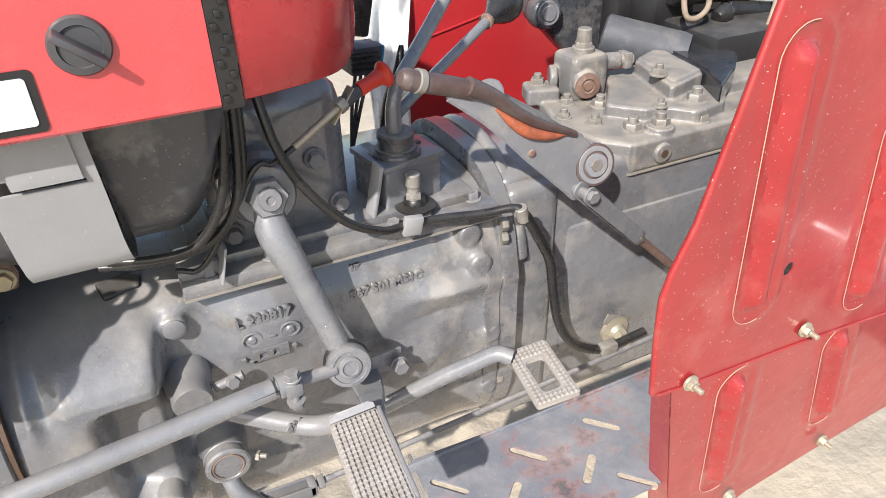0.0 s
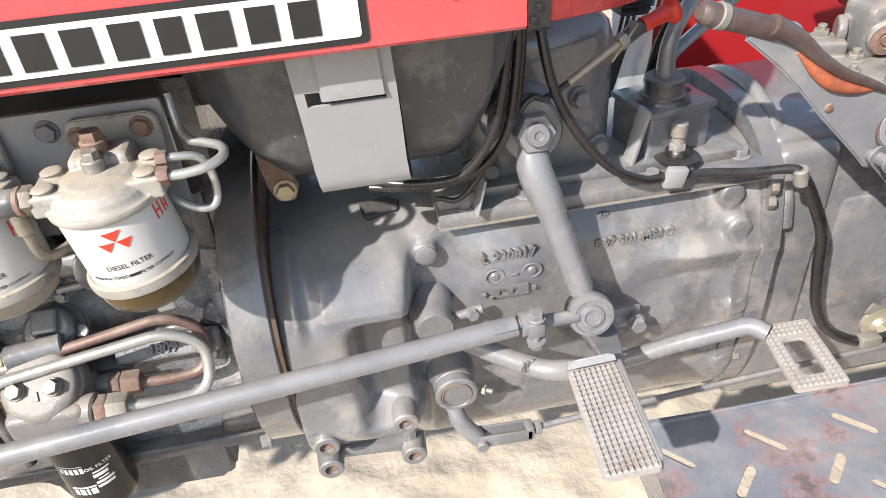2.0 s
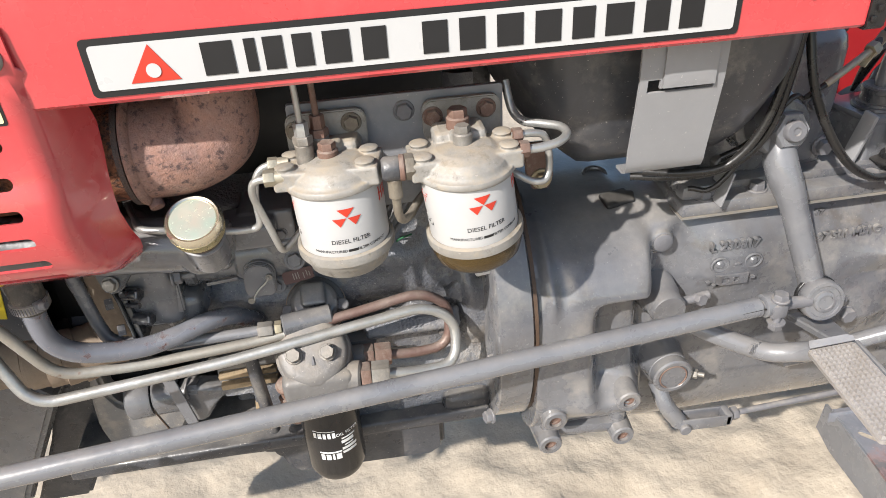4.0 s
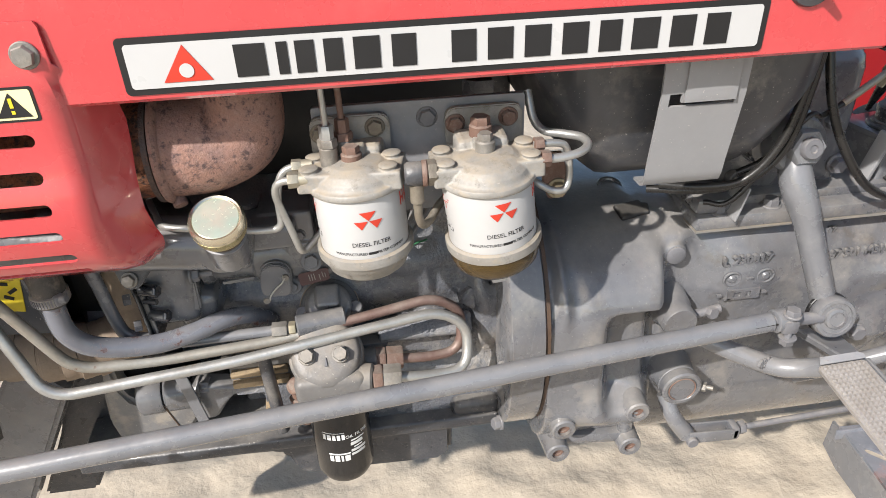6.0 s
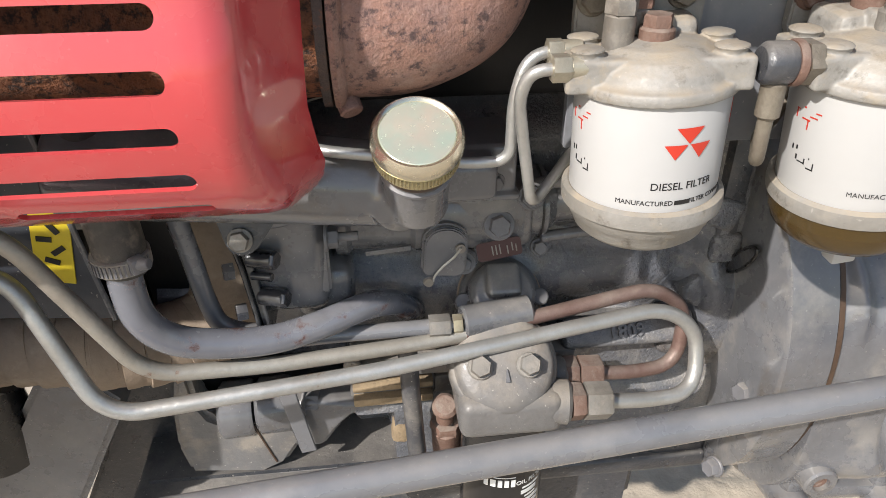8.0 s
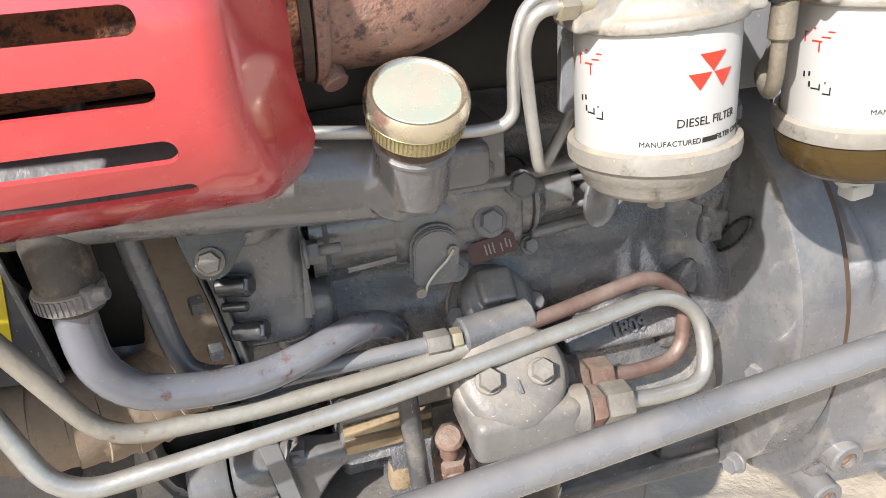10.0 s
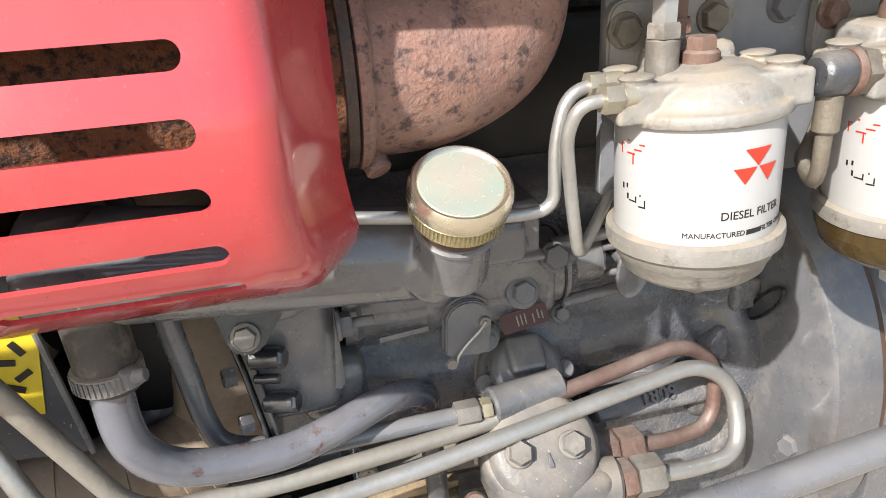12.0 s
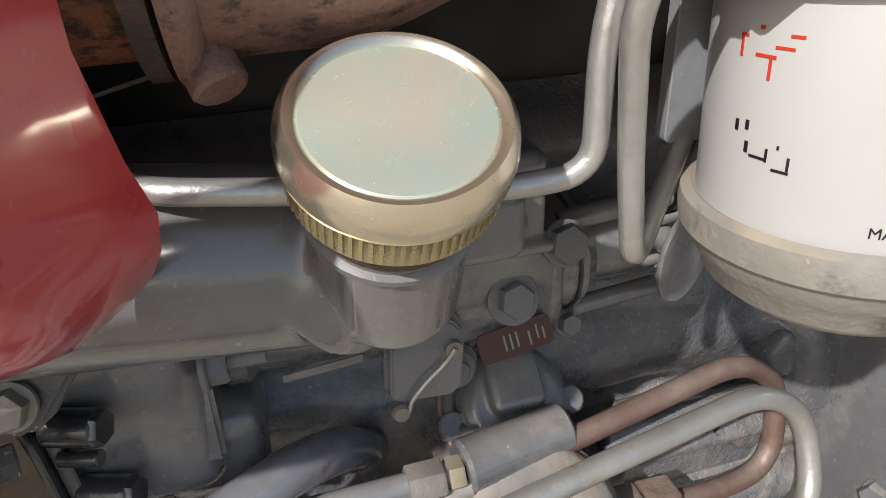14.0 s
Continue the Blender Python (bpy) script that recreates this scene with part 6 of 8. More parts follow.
def build_gearbox():
    box = thing("gearbox", "grey painted cast iron gearbox and bell housing with raised numbers", "gearbox", (0.5, 0.3, 0.43))
    bosses = [boss(0.381, 0.713, 0.0150, 0.010), boss(0.757, 0.727, 0.017, 0.010), boss(0.768, 0.683, 0.017, 0.006), boss(0.785, 0.560, 0.015, 0.006), boss(0.785, 0.45, 0.014, 0.006)]
    part("case", cast(0.0032, 3, loft([0.2048, *[0.2065 + 0.0065 * k for k in range(93)]], case_ring, 96, True), *bosses), GREY, box, "", 60)
    ring_a = loft([0.155, 0.158, 0.1978, 0.2008], lambda x: (0.222 - (0.004 if x in (0.155, 0.2008) else 0), 0.611, 0.205 - (0.004 if x in (0.155, 0.2008) else 0), 2.15))
    part("bell_flange", ring_a, GREY, box, "thick bolted flange", 40)
    part("flange_seam", loft([0.2007, 0.2055], lambda x: (0.2185, 0.611, 0.2015, 2.15)), SEAM, box, "dark rusty seam", 40)
    lip = loft([0.775, 0.778, 0.795, 0.798], lambda x: (0.166, 0.563, 0.215, 3.4))
    part("rear_flange", lip, GREY, box, "", 40)
    part("boss_plug", lathe([(0.0125, 0), (0.0125, 0.002), (0.011, 0.003), (0, 0.003)], (0.381, case_side(0.381, 0.713) - 0.0095, 0.713), OUT, 24), BOLT_GREY, box)
    # dowel lugs at the foot of the bell housing
    lugs = [(0.328, 0.516, 0.074), (0.228, 0.502, 0.073), (0.226, 0.448, 0.082), (0.334, 0.431, 0.092)]
    for x, z, y in lugs:
        lug = part("lug", lathe([(0.021, 0), (0.0175, 0.05), (0.0165, 0.064), (0.0145, 0.066), (0.0085, 0.066), (0.008, 0.045), (0, 0.045)], (x, y + 0.066, z), OUT, 28), GREY, box)
        part("lug_bore", lathe([(0.0082, 0), (0.0082, 0.0015), (0.0055, 0.0015), (0.0055, -0.008), (0, -0.008)], (x, y + 0.006, z), OUT, 20), BOLT_RUST, lug)
    for at, size, turn in (((0.28, 0.125, 0.505), (0.11, 0.06, 0.022), -6), ((0.28, 0.135, 0.442), (0.11, 0.06, 0.022), 6), ((0.331, 0.135, 0.475), (0.022, 0.06, 0.09), 0), ((0.227, 0.125, 0.475), (0.022, 0.06, 0.05), 0)):
        part("lug_web", block(at, size, 0.009, (0, turn, 0)), GREY, box)
    # raised numbers
    flat = lambda x, z, lean=0: pose(x, case_side(x, z) - 0.0005, z, 90, -lean, 0)  # noqa: E731
    part("casting_number", lettering("L 230817", 0.0175, 0.0030, flat(0.478, 0.697, 0), weight=0.0006), GREY, box, "raised casting number", smooth=False)
    part("casting_number", lettering("867 501 M51C", 0.0165, 0.0024, flat(0.637, 0.688, 1), weight=0.0006), GREY, box, "raised worn casting number", smooth=False)
    part("casting_number", lettering("17", 0.013, 0.0018, flat(0.600, 0.717), weight=0.0006), GREY, box, "raised casting number", smooth=False)
    for x in (0.460, 0.506):
        y = case_side(x, 0.672)
        part("casting_ring", merge(tube([(x + 0.0115 * math.cos(k * math.pi / 12), y, 0.672 + 0.0100 * math.sin(k * math.pi / 12)) for k in range(25)], 0.0016, 8), lathe([(0.006, 0), (0.004, 0.0025), (0, 0.003)], (x, y, 0.672), OUT, 14)), GREY, box)
    part("casting_dash", block((0.483, case_side(0.483, 0.672), 0.672), (0.010, 0.004, 0.003), 0.0005), GREY, box)
    part("casting_plate", bars([(-0.027, -0.008, -0.018, -0.005), (-0.022, 0.004, 0.022, 0.0075), (-0.022, -0.0075, 0.022, -0.004), (-0.022, -0.004, -0.014, 0.004), (-0.004, -0.004, 0.003, 0.004), (0.010, -0.004, 0.022, 0.004), (0.026, -0.002, 0.032, 0.001), (-0.036, -0.002, -0.030, 0.001)], 0.0024, flat(0.478, 0.649)), GREY, box, "raised cast plate mark", smooth=False)
    # top cover with its lip
    cover = part("top_cover", merge(block((0.60, 0.30, 0.755), (0.40, 0.312, 0.018), 0.003), block((0.60, 0.30, 0.768), (0.36, 0.26, 0.016), 0.005), block((0.425, 0.175, 0.775), (0.05, 0.05, 0.02), 0.006)), GREY, box)
    part("cover_seam", block((0.60, 0.30, 0.7455), (0.402, 0.3165, 0.002), 0.0), ALUMINIUM, cover, "pale gasket line")
    for x, y, r in ((0.432, 0.158, 0.010), (0.70, 0.16, 0.009), (0.655, 0.155, 0.009), (0.775, 0.175, 0.010), (0.505, 0.162, 0.010)):
        part("cover_bolt", hexagon((x, y, 0.764), (0, 0, 1), r, 0.010, r * 1.3), BOLT_GREY, cover)
    part("cover_tab", block((0.447, 0.148, 0.785), (0.003, 0.035, 0.045), 0.001, (0, 14, 0)), GREY_PANEL, cover)
    slot = Matrix.Translation((0.1485, 0.163, 0.698)) @ Matrix(((0, 0, 1, 0), (-0.76, -0.65, 0, 0), (-0.65, 0.76, 0, 0), (0, 0, 0, 1)))
    oval = [(0.0075 * math.cos(a * math.pi / 12), 0.028 * math.sin(a * math.pi / 12)) for a in range(24)]
    window = part("flange_window", prism(oval, 0.003, slot, 0.001, 1), GREY_DARK, box, "grey plug in an oval hole")
    part("window_rim", tube([slot @ Vector((u, v, 0.0)) for u, v in (*oval, oval[0])], 0.0016, 8), RUBBER, window, "black rubber rim")
    part("filler_hole", cast(0.0016, 1, block((0.336, 0.198, 0.7545), (0.040, 0.026, 0.008), 0.003, (20, 0, 14)), block((0.350, 0.200, 0.7540), (0.022, 0.020, 0.008), 0.003, (20, 0, -12))), BLACK_SHADE, box, "dark rag-stuffed hole")
    part("breather_ring", lathe([(0.0, 0.0), (0.0120, 0.0), (0.0135, 0.0022), (0.0165, 0.0026), (0.0180, 0.0005), (0.019, -0.006)], (0.330, 0.262, 0.758), (0, -0.3, 0.95), 24), GREY, box, "oval cast ring")
    # shaft bosses
    cap = part("shaft_cap", merge(lathe([(0.034, 0), (0.030, 0.03), (0.0275, 0.035), (0.0275, 0.048), (0.0265, 0.049), (0.0265, 0.052), (0.0275, 0.053), (0.0275, 0.062), (0.025, 0.064), (0.021, 0.064), (0.020, 0.0625), (0.0, 0.0625)], (0.397, 0.160, 0.527), OUT, 40)), GREY, box)
    part("circlip", tube([(0.397 + 0.0185 * math.cos(radians(a)), 0.0965, 0.527 + 0.0185 * math.sin(radians(a))) for a in range(300, 605, 8)], 0.001, 6), BOLT_RUST, cap)
    part("grease_nipple", merge(hexagon((0.432, 0.108, 0.517), (0.8, -0.6, 0.1), 0.007, 0.006), rod((0.436, 0.105, 0.518), (0.444, 0.099, 0.519), 0.0035, seg=10)), BOLT, cap)
    part("shaft_boss", merge(lathe([(0.030, 0), (0.026, 0.03), (0.023, 0.034), (0.023, 0.055), (0.021, 0.058), (0.0, 0.058)], (0.379, 0.158, 0.638), OUT, 36)), GREY, box)
    part("boss_bolt", merge(hexagon((0.425, 0.115, 0.640), (0.2, -0.9, 0.3), 0.008, 0.008), rod((0.405, 0.12, 0.635), (0.44, 0.118, 0.643), 0.006, seg=12)), BOLT_GREY, box)
    for z in (0.735, 0.715, 0.655, 0.51, 0.46):
        part("flange_bolt", hexagon((0.800, 0.137 + 0.02 * abs(z - 0.6), z), (1, -0.25, 0), 0.009, 0.009), BOLT, box)
    for x, y, z in ((0.158, 0.118, 0.585), (0.152, 0.122, 0.481)):
        part("flange_bolt", hexagon((x, y, z), (-1, -0.3, 0.1), 0.0088, 0.010, 0.0105), BOLT_GREY, box)
    return box


build_gearbox()


def build_centre_housing():
    rear = thing("centre_housing", "grey cast rear axle centre housing", "axle housing", (1.1, 0.3, 0.4))
    bm = loft([0.800, 0.803, 0.822, 0.825], lambda x: (0.170, 0.567, 0.238, 3.1))
    part("front_flange", bm, GREY, rear, "arched front flange", 40)
    part("housing", merge(block((1.22, 0.30, 0.55), (0.80, 0.26, 0.44), 0.02, segments=3), block((0.90, 0.30, 0.755), (0.16, 0.25, 0.05), 0.018, segments=3), block((0.865, 0.30, 0.57), (0.09, 0.285, 0.40), 0.02, segments=3), block((1.25, 0.30, 0.56), (0.64, 0.275, 0.24), 0.012)), GREY, rear)
    part("arch_ridge", merge(tube([(0.838, 0.30 - 0.15 * math.cos(radians(a)), 0.62 + 0.185 * math.sin(radians(a)) ** 0.8) for a in range(10, 171, 8)], 0.012, 12)), GREY, rear)
    drain = part("brass_plug", merge(lathe([(0.026, 0), (0.026, 0.006), (0.016, 0.010), (0.013, 0.018)], (1.03, 0.150, 0.463), OUT, 28), hexagon((1.03, 0.134, 0.463), OUT, 0.012, 0.012), rod((1.03, 0.124, 0.463), (1.03, 0.108, 0.463), 0.005, seg=12)), NUT, rear, "dusty brass plug")
    part("plug_tab", block((1.03, 0.146, 0.484), (0.05, 0.003, 0.02), 0.001, (0, 25, 0)), BOLT, drain)
    trumpet = part("axle_trumpet", lathe([(0.13, 0), (0.13, 0.03), (0.105, 0.06), (0.095, 0.5)], (1.36, 0.17, 0.60), OUT, 40), GREY, rear, "round axle trumpet")
    for k in range(8):
        a = k * math.pi / 4
        part("trumpet_bolt", hexagon((1.36 + 0.118 * math.cos(a), 0.140, 0.60 + 0.118 * math.sin(a)), OUT, 0.011, 0.012), BOLT, trumpet)
    lift = thing("lift_cover", "dusty grey hydraulic lift cover with bolts and fittings", "lift cover", (1.2, 0.35, 0.765))
    rim = [(1.012, 0.380), (0.988, 0.300), (0.986, 0.250), (1.000, 0.205), (1.035, 0.166), (1.65, 0.166), (1.65, 0.434), (1.07, 0.434)]
    deck = cast(0.0026, 1, prism(rim, 0.048, Matrix.Translation((0, 0, 0.740)), 0.004), prism([(1.06, 0.27), (1.10, 0.225), (1.135, 0.215), (1.165, 0.180), (1.232, 0.194), (1.290, 0.250), (1.65, 0.250), (1.65, 0.400), (1.15, 0.400), (1.12, 0.34)], 0.024, Matrix.Translation((0, 0, 0.785)), 0.003), prism([(1.192, 0.368), (1.274, 0.402), (1.249, 0.262), (1.155, 0.232)], 0.030, Matrix.Translation((0, 0, 0.806)), 0.006), rod((1.10, 0.190, 0.786), (1.10, 0.190, 0.797), 0.022, seg=24), block((1.022, 0.392, 0.795), (0.055, 0.05, 0.028), 0.005, (0, 0, -20)))
    cover = part("cover_plate", deck, GREY_DUSTY, lift, "", 50)
    part("oily_strip", prism([(1.324, 0.422), (1.36, 0.30), (1.296, 0.244), (1.213, 0.190), (1.246, 0.258), (1.274, 0.404)], 0.034, Matrix.Translation((0, 0, 0.803)), 0.004), OILY, cover, "oil-blackened sloping strip")
    part("cover_seam", prism([(x - 0.001 if x < 1.1 else x, y - 0.001 if y < 0.3 else y) for x, y in rim], 0.002, Matrix.Translation((0, 0, 0.7385))), ALUMINIUM, cover, "pale gasket line")
    for x, y, z, r in ((1.044, 0.348, 0.788, 0.011), (1.083, 0.312, 0.788, 0.013), (1.032, 0.257, 0.788, 0.011), (1.067, 0.212, 0.788, 0.014), (1.100, 0.190, 0.797, 0.014), (1.128, 0.224, 0.809, 0.009), (1.192, 0.217, 0.809, 0.015), (1.168, 0.280, 0.836, 0.012), (1.005, 0.300, 0.788, 0.010), (1.020, 0.400, 0.809, 0.012), (1.18, 0.190, 0.788, 0.013), (1.27, 0.190, 0.788, 0.013), (1.36, 0.190, 0.788, 0.013)):
        bolt = part("cover_bolt", hexagon((x, y, z), (0, 0, 1), r, r * 0.8, r * 1.3, x * 7), BOLT, cover)
        part("bolt_end", rod((x, y, z + r * 0.6), (x, y, z + r * 1.45), r * 0.55, seg=12), BOLT, bolt)
    body = cast(0.002, 3, block((1.088, 0.378, 0.822), (0.070, 0.066, 0.076), 0.010), rod((1.078, 0.350, 0.816), (1.074, 0.336, 0.816), 0.023, seg=24), rod((1.11, 0.372, 0.838), (1.155, 0.362, 0.838), 0.014, seg=18), rod((1.052, 0.392, 0.815), (1.040, 0.398, 0.815), 0.022, seg=20))
    valve = part("valve_block", body, GREY_DUSTY, lift, "dusty valve block")
    part("valve_knob", merge(rod((1.088, 0.374, 0.857), (1.088, 0.374, 0.868), 0.0185, seg=20), hexagon((1.088, 0.374, 0.866), (0, 0, 1), 0.015, 0.010), rod((1.088, 0.374, 0.874), (1.088, 0.374, 0.897), 0.0125, 0.0115, 18)), BOLT, valve)
    part("valve_eye", lathe([(0.0, 0.004), (0.007, 0.004), (0.008, 0.001), (0.011, 0.001), (0.012, 0.004), (0.015, 0.003), (0.021, 0.002), (0.021, 0.0)], (1.0735, 0.3350, 0.816), (-0.25, -0.97, 0), 24), BOLT_RUST, valve)
    part("valve_tap", merge(rod((1.155, 0.362, 0.838), (1.178, 0.357, 0.838), 0.0105, seg=14), block((1.165, 0.36, 0.838), (0.014, 0.026, 0.026), 0.003)), BOLT, valve)
    part("eye_lug", cast(0.0012, 2, rod((1.089, 0.185, 0.764), (1.089, 0.160, 0.764), 0.016, seg=22), block((1.089, 0.178, 0.764), (0.05, 0.02, 0.02), 0.004)), GREY_DUSTY, lift)
    part("eye_hole", lathe([(0.0065, 0.0), (0.0065, 0.001), (0, 0.001)], (1.089, 0.160, 0.764), OUT, 18), SEAM, lift)
    part("cross_shaft", lathe([(0.032, 0), (0.038, 0.004), (0.038, 0.14), (0.036, 0.15)], (1.207, 0.475, 0.845), (0.66, -0.68, -0.16), 32), SHAFT, lift, "round dark lift shaft")
    part("lift_arm", cast(0.004, 4, prism([(1.10, 0.97), (1.155, 0.90), (1.150, 0.845), (1.19, 0.815), (1.25, 0.755), (1.32, 0.74), (1.36, 0.80), (1.33, 0.90), (1.26, 0.99)], 0.05, FACING @ Matrix.Translation((0, 0, 0.62)), 0.006), rod((1.175, 0.64, 0.856), (1.172, 0.60, 0.860), 0.032, seg=24)), GREY_DARK, lift, "dark oily lift arm")
    part("arm_pin", lathe([(0.0, 0.006), (0.014, 0.006), (0.016, 0.002), (0.022, 0.003), (0.024, 0.0)], (1.172, 0.600, 0.860), (-0.1, -0.98, 0.1), 20), BOLT_GREY, lift)



build_centre_housing()


# ---- steering arm and drag link ----
def build_steering():
    arm = thing("steering_lever", "grey forged steering drop arm with a large hexagon nut", "steering lever", (0.55, 0.06, 0.64))
    line = smooth_line([(0.503, 0.142, 0.846), (0.506, 0.126, 0.812), (0.519, 0.110, 0.772), (0.535, 0.094, 0.718), (0.549, 0.078, 0.668)], 8)
    part("arm_bar", tube(line, 0.016, 20, [0.0165 + 0.0035 * math.sin(math.pi * min(1.0, i / (0.55 * (len(line) - 1)))) - 0.0015 * i / (len(line) - 1) for i in range(len(line))]), GREY_SMOOTH, arm)
    part("arm_eye", lathe([(0.030, 0), (0.034, 0.004), (0.034, 0.026), (0.031, 0.030), (0.02, 0.030)], (0.505, 0.163, 0.850), (-0.02, -0.97, 0.22), 40), GREY_SMOOTH, arm)
    nut = part("arm_nut", hexagon((0.505, 0.134, 0.8565), (-0.02, -0.97, 0.22), 0.0225, 0.016, 0.0), GREY_SMOOTH, arm)
    part("arm_stud", lathe([(0.0125, 0), (0.0125, 0.006), (0.011, 0.008), (0.005, 0.008), (0.004, 0.006), (0, 0.006)], (0.505, 0.118, 0.860), (-0.02, -0.97, 0.22), 24), BOLT_GREY, nut)
    part("arm_letters", bars([(-0.020, -0.004, -0.017, 0.004), (-0.014, -0.004, -0.010, 0.004), (-0.007, -0.004, -0.004, 0.004), (-0.001, -0.004, 0.003, 0.004), (0.006, -0.004, 0.010, 0.004), (0.013, -0.004, 0.016, 0.004)], 0.0012, pose(0.5335, 0.0815, 0.722, 68, 0, 0) @ pose(0, 0, 0, 0, 0, -72)), GREY_SMOOTH, arm)
    joint = thing("drag_link", "long grey tubular drag link with a clamped ball joint", "drag link", (0.0, 0.0, 0.65))
    a, b = Vector((-0.455, -0.0185, 0.6415)), Vector((0.462, 0.0485, 0.6705))
    part("link_tube", rod(a, b, 0.0118, seg=32, chamfer=0.08), GREY_SMOOTH, joint)
    part("clamp_slit", block(b + Vector((-0.012, -0.0115, 0.003)), (0.030, 0.0012, 0.0016), 0.0, (0, -2, 4)), RUBBER, joint)
    stem = part("ball_stem", rod(b - Vector((0.004, 0, 0)), (0.535, 0.058, 0.660), 0.0085, 0.0075, 18), BOLT_GREY, joint)
    part("clamp_band", lathe([(0.0128, -0.008), (0.0142, -0.007), (0.0142, 0.007), (0.0128, 0.008)], (0.474, 0.0495, 0.6705), (1, 0.07, 0.03), 24), GREY_SMOOTH, joint)
    bolt = part("clamp_bolt", rod((0.482, 0.040, 0.690), (0.482, 0.038, 0.640), 0.0045, seg=12), BOLT_GREY, joint)
    part("clamp_nut", merge(hexagon((0.482, 0.0405, 0.684), (0, 0, 1), 0.009, 0.008, 0.0105), hexagon((0.482, 0.039, 0.652), (0, 0, -1), 0.009, 0.009, 0.0105), block((0.482, 0.040, 0.668), (0.020, 0.012, 0.020), 0.004)), BOLT_GREY, bolt)
    socket = part("ball_socket", lathe([(0.018, 0), (0.0225, 0.003), (0.0235, 0.008), (0.0262, 0.012), (0.0262, 0.024), (0.0245, 0.027), (0.0205, 0.0275), (0.0200, 0.0255), (0.0140, 0.0255), (0.0130, 0.0285), (0.0095, 0.0295), (0.0090, 0.0275), (0.0, 0.0275)], (0.552, 0.077, 0.655), (-0.06, -0.97, 0.22), 44), GREY_SMOOTH, joint)
    part("dust_band", lathe([(0.0266, 0), (0.0275, 0.001), (0.0275, 0.005), (0.0266, 0.006)], (0.552, 0.0725, 0.656), (-0.06, -0.97, 0.22), 40), RUBBER, socket)
    front = part("front_joint", merge(rod((-0.47, -0.02, 0.641), (-0.50, -0.022, 0.640), 0.009, seg=16), lathe([(0.016, -0.012), (0.021, -0.008), (0.021, 0.010), (0.016, 0.014), (0, 0.014)], (-0.515, -0.025, 0.640), (0, -0.6, 0.8), 28)), BOLT_GREY, joint)
    part("front_clamp", merge(block((-0.458, -0.02, 0.641), (0.016, 0.034, 0.034), 0.006), rod((-0.458, -0.038, 0.62), (-0.458, -0.036, 0.668), 0.0045, seg=12), hexagon((-0.458, -0.0365, 0.662), (0, 0, 1), 0.009, 0.008)), BOLT_GREY, front)
    box = thing("steering_box", "dark grey steering box on top of the gearbox", "steering box", (0.54, 0.25, 0.77))
    part("box_body", merge(block((0.535, 0.255, 0.85), (0.17, 0.13, 0.20), 0.03, segments=3), rod((0.505, 0.23, 0.845), (0.505, 0.160, 0.852), 0.046, 0.042, 36), rod((0.54, 0.26, 0.93), (0.60, 0.26, 1.12), 0.03, seg=24)), GREY, box)
    for x, z in ((0.575, 0.862), (0.600, 0.80), (0.47, 0.79), (0.455, 0.90)):
        part("box_bolt", merge(rod((x, 0.20, z), (x, 0.185, z), 0.013, seg=18), hexagon((x, 0.185, z), OUT, 0.010, 0.008)), BOLT_GREY, box)
    part("box_cover", prism([(0.036 * math.cos(a * math.pi / 10), 0.05 * math.sin(a * math.pi / 10)) for a in range(20)], 0.012, FACING @ Matrix.Translation((0.46, 0.93, 0.18)), 0.003), GREY_DARK, box)


build_steering()


# ---- pedals ----
def knurled(across, along, nu, nv, thick, hole=None):
    """A pedal pad in its own plane: rows of small blunt pyramids on a plate."""
    holes = [rounded(hole[0], hole[1], hole[2], hole[3], 0.006, 4)] if hole else []
    base = sheet(rounded(-across / 2, -along / 2, across / 2, along / 2, 0.004, 3), holes, lambda u, v: Vector((u, v, 0)), thick, 0.02)
    bm = bmesh.new()
    du, dv = (across - 0.004) / nu, (along - 0.004) / nv
    for i in range(nu):
        for j in range(nv):
            u, v = -across / 2 + 0.002 + du * (i + 0.5), -along / 2 + 0.002 + dv * (j + 0.5)
            if hole and hole[0] - 0.003 < u < hole[2] + 0.003 and hole[1] - 0.003 < v < hole[3] + 0.003:
                continue
            lo = [bm.verts.new((u + a * du * 0.42, v + b * dv * 0.42, 0.0)) for a, b in ((-1, -1), (1, -1), (1, 1), (-1, 1))]
            hi = [bm.verts.new((u + a * du * 0.24, v + b * dv * 0.24, 0.0030)) for a, b in ((-1, -1), (1, -1), (1, 1), (-1, 1))]
            bm.faces.new(hi)
            for k in range(4):
                bm.faces.new((lo[k], lo[(k + 1) % 4], hi[(k + 1) % 4], hi[k]))
    return base, bm


def plane_at(centre, right, ahead):
    """A matrix whose u goes right, v ahead, w along the normal."""
    u = Vector(right).normalized()
    w = u.cross(Vector(ahead)).normalized()
    v = w.cross(u)
    m = Matrix((u, v, w)).transposed().to_4x4()
    m.translation = centre
    return m


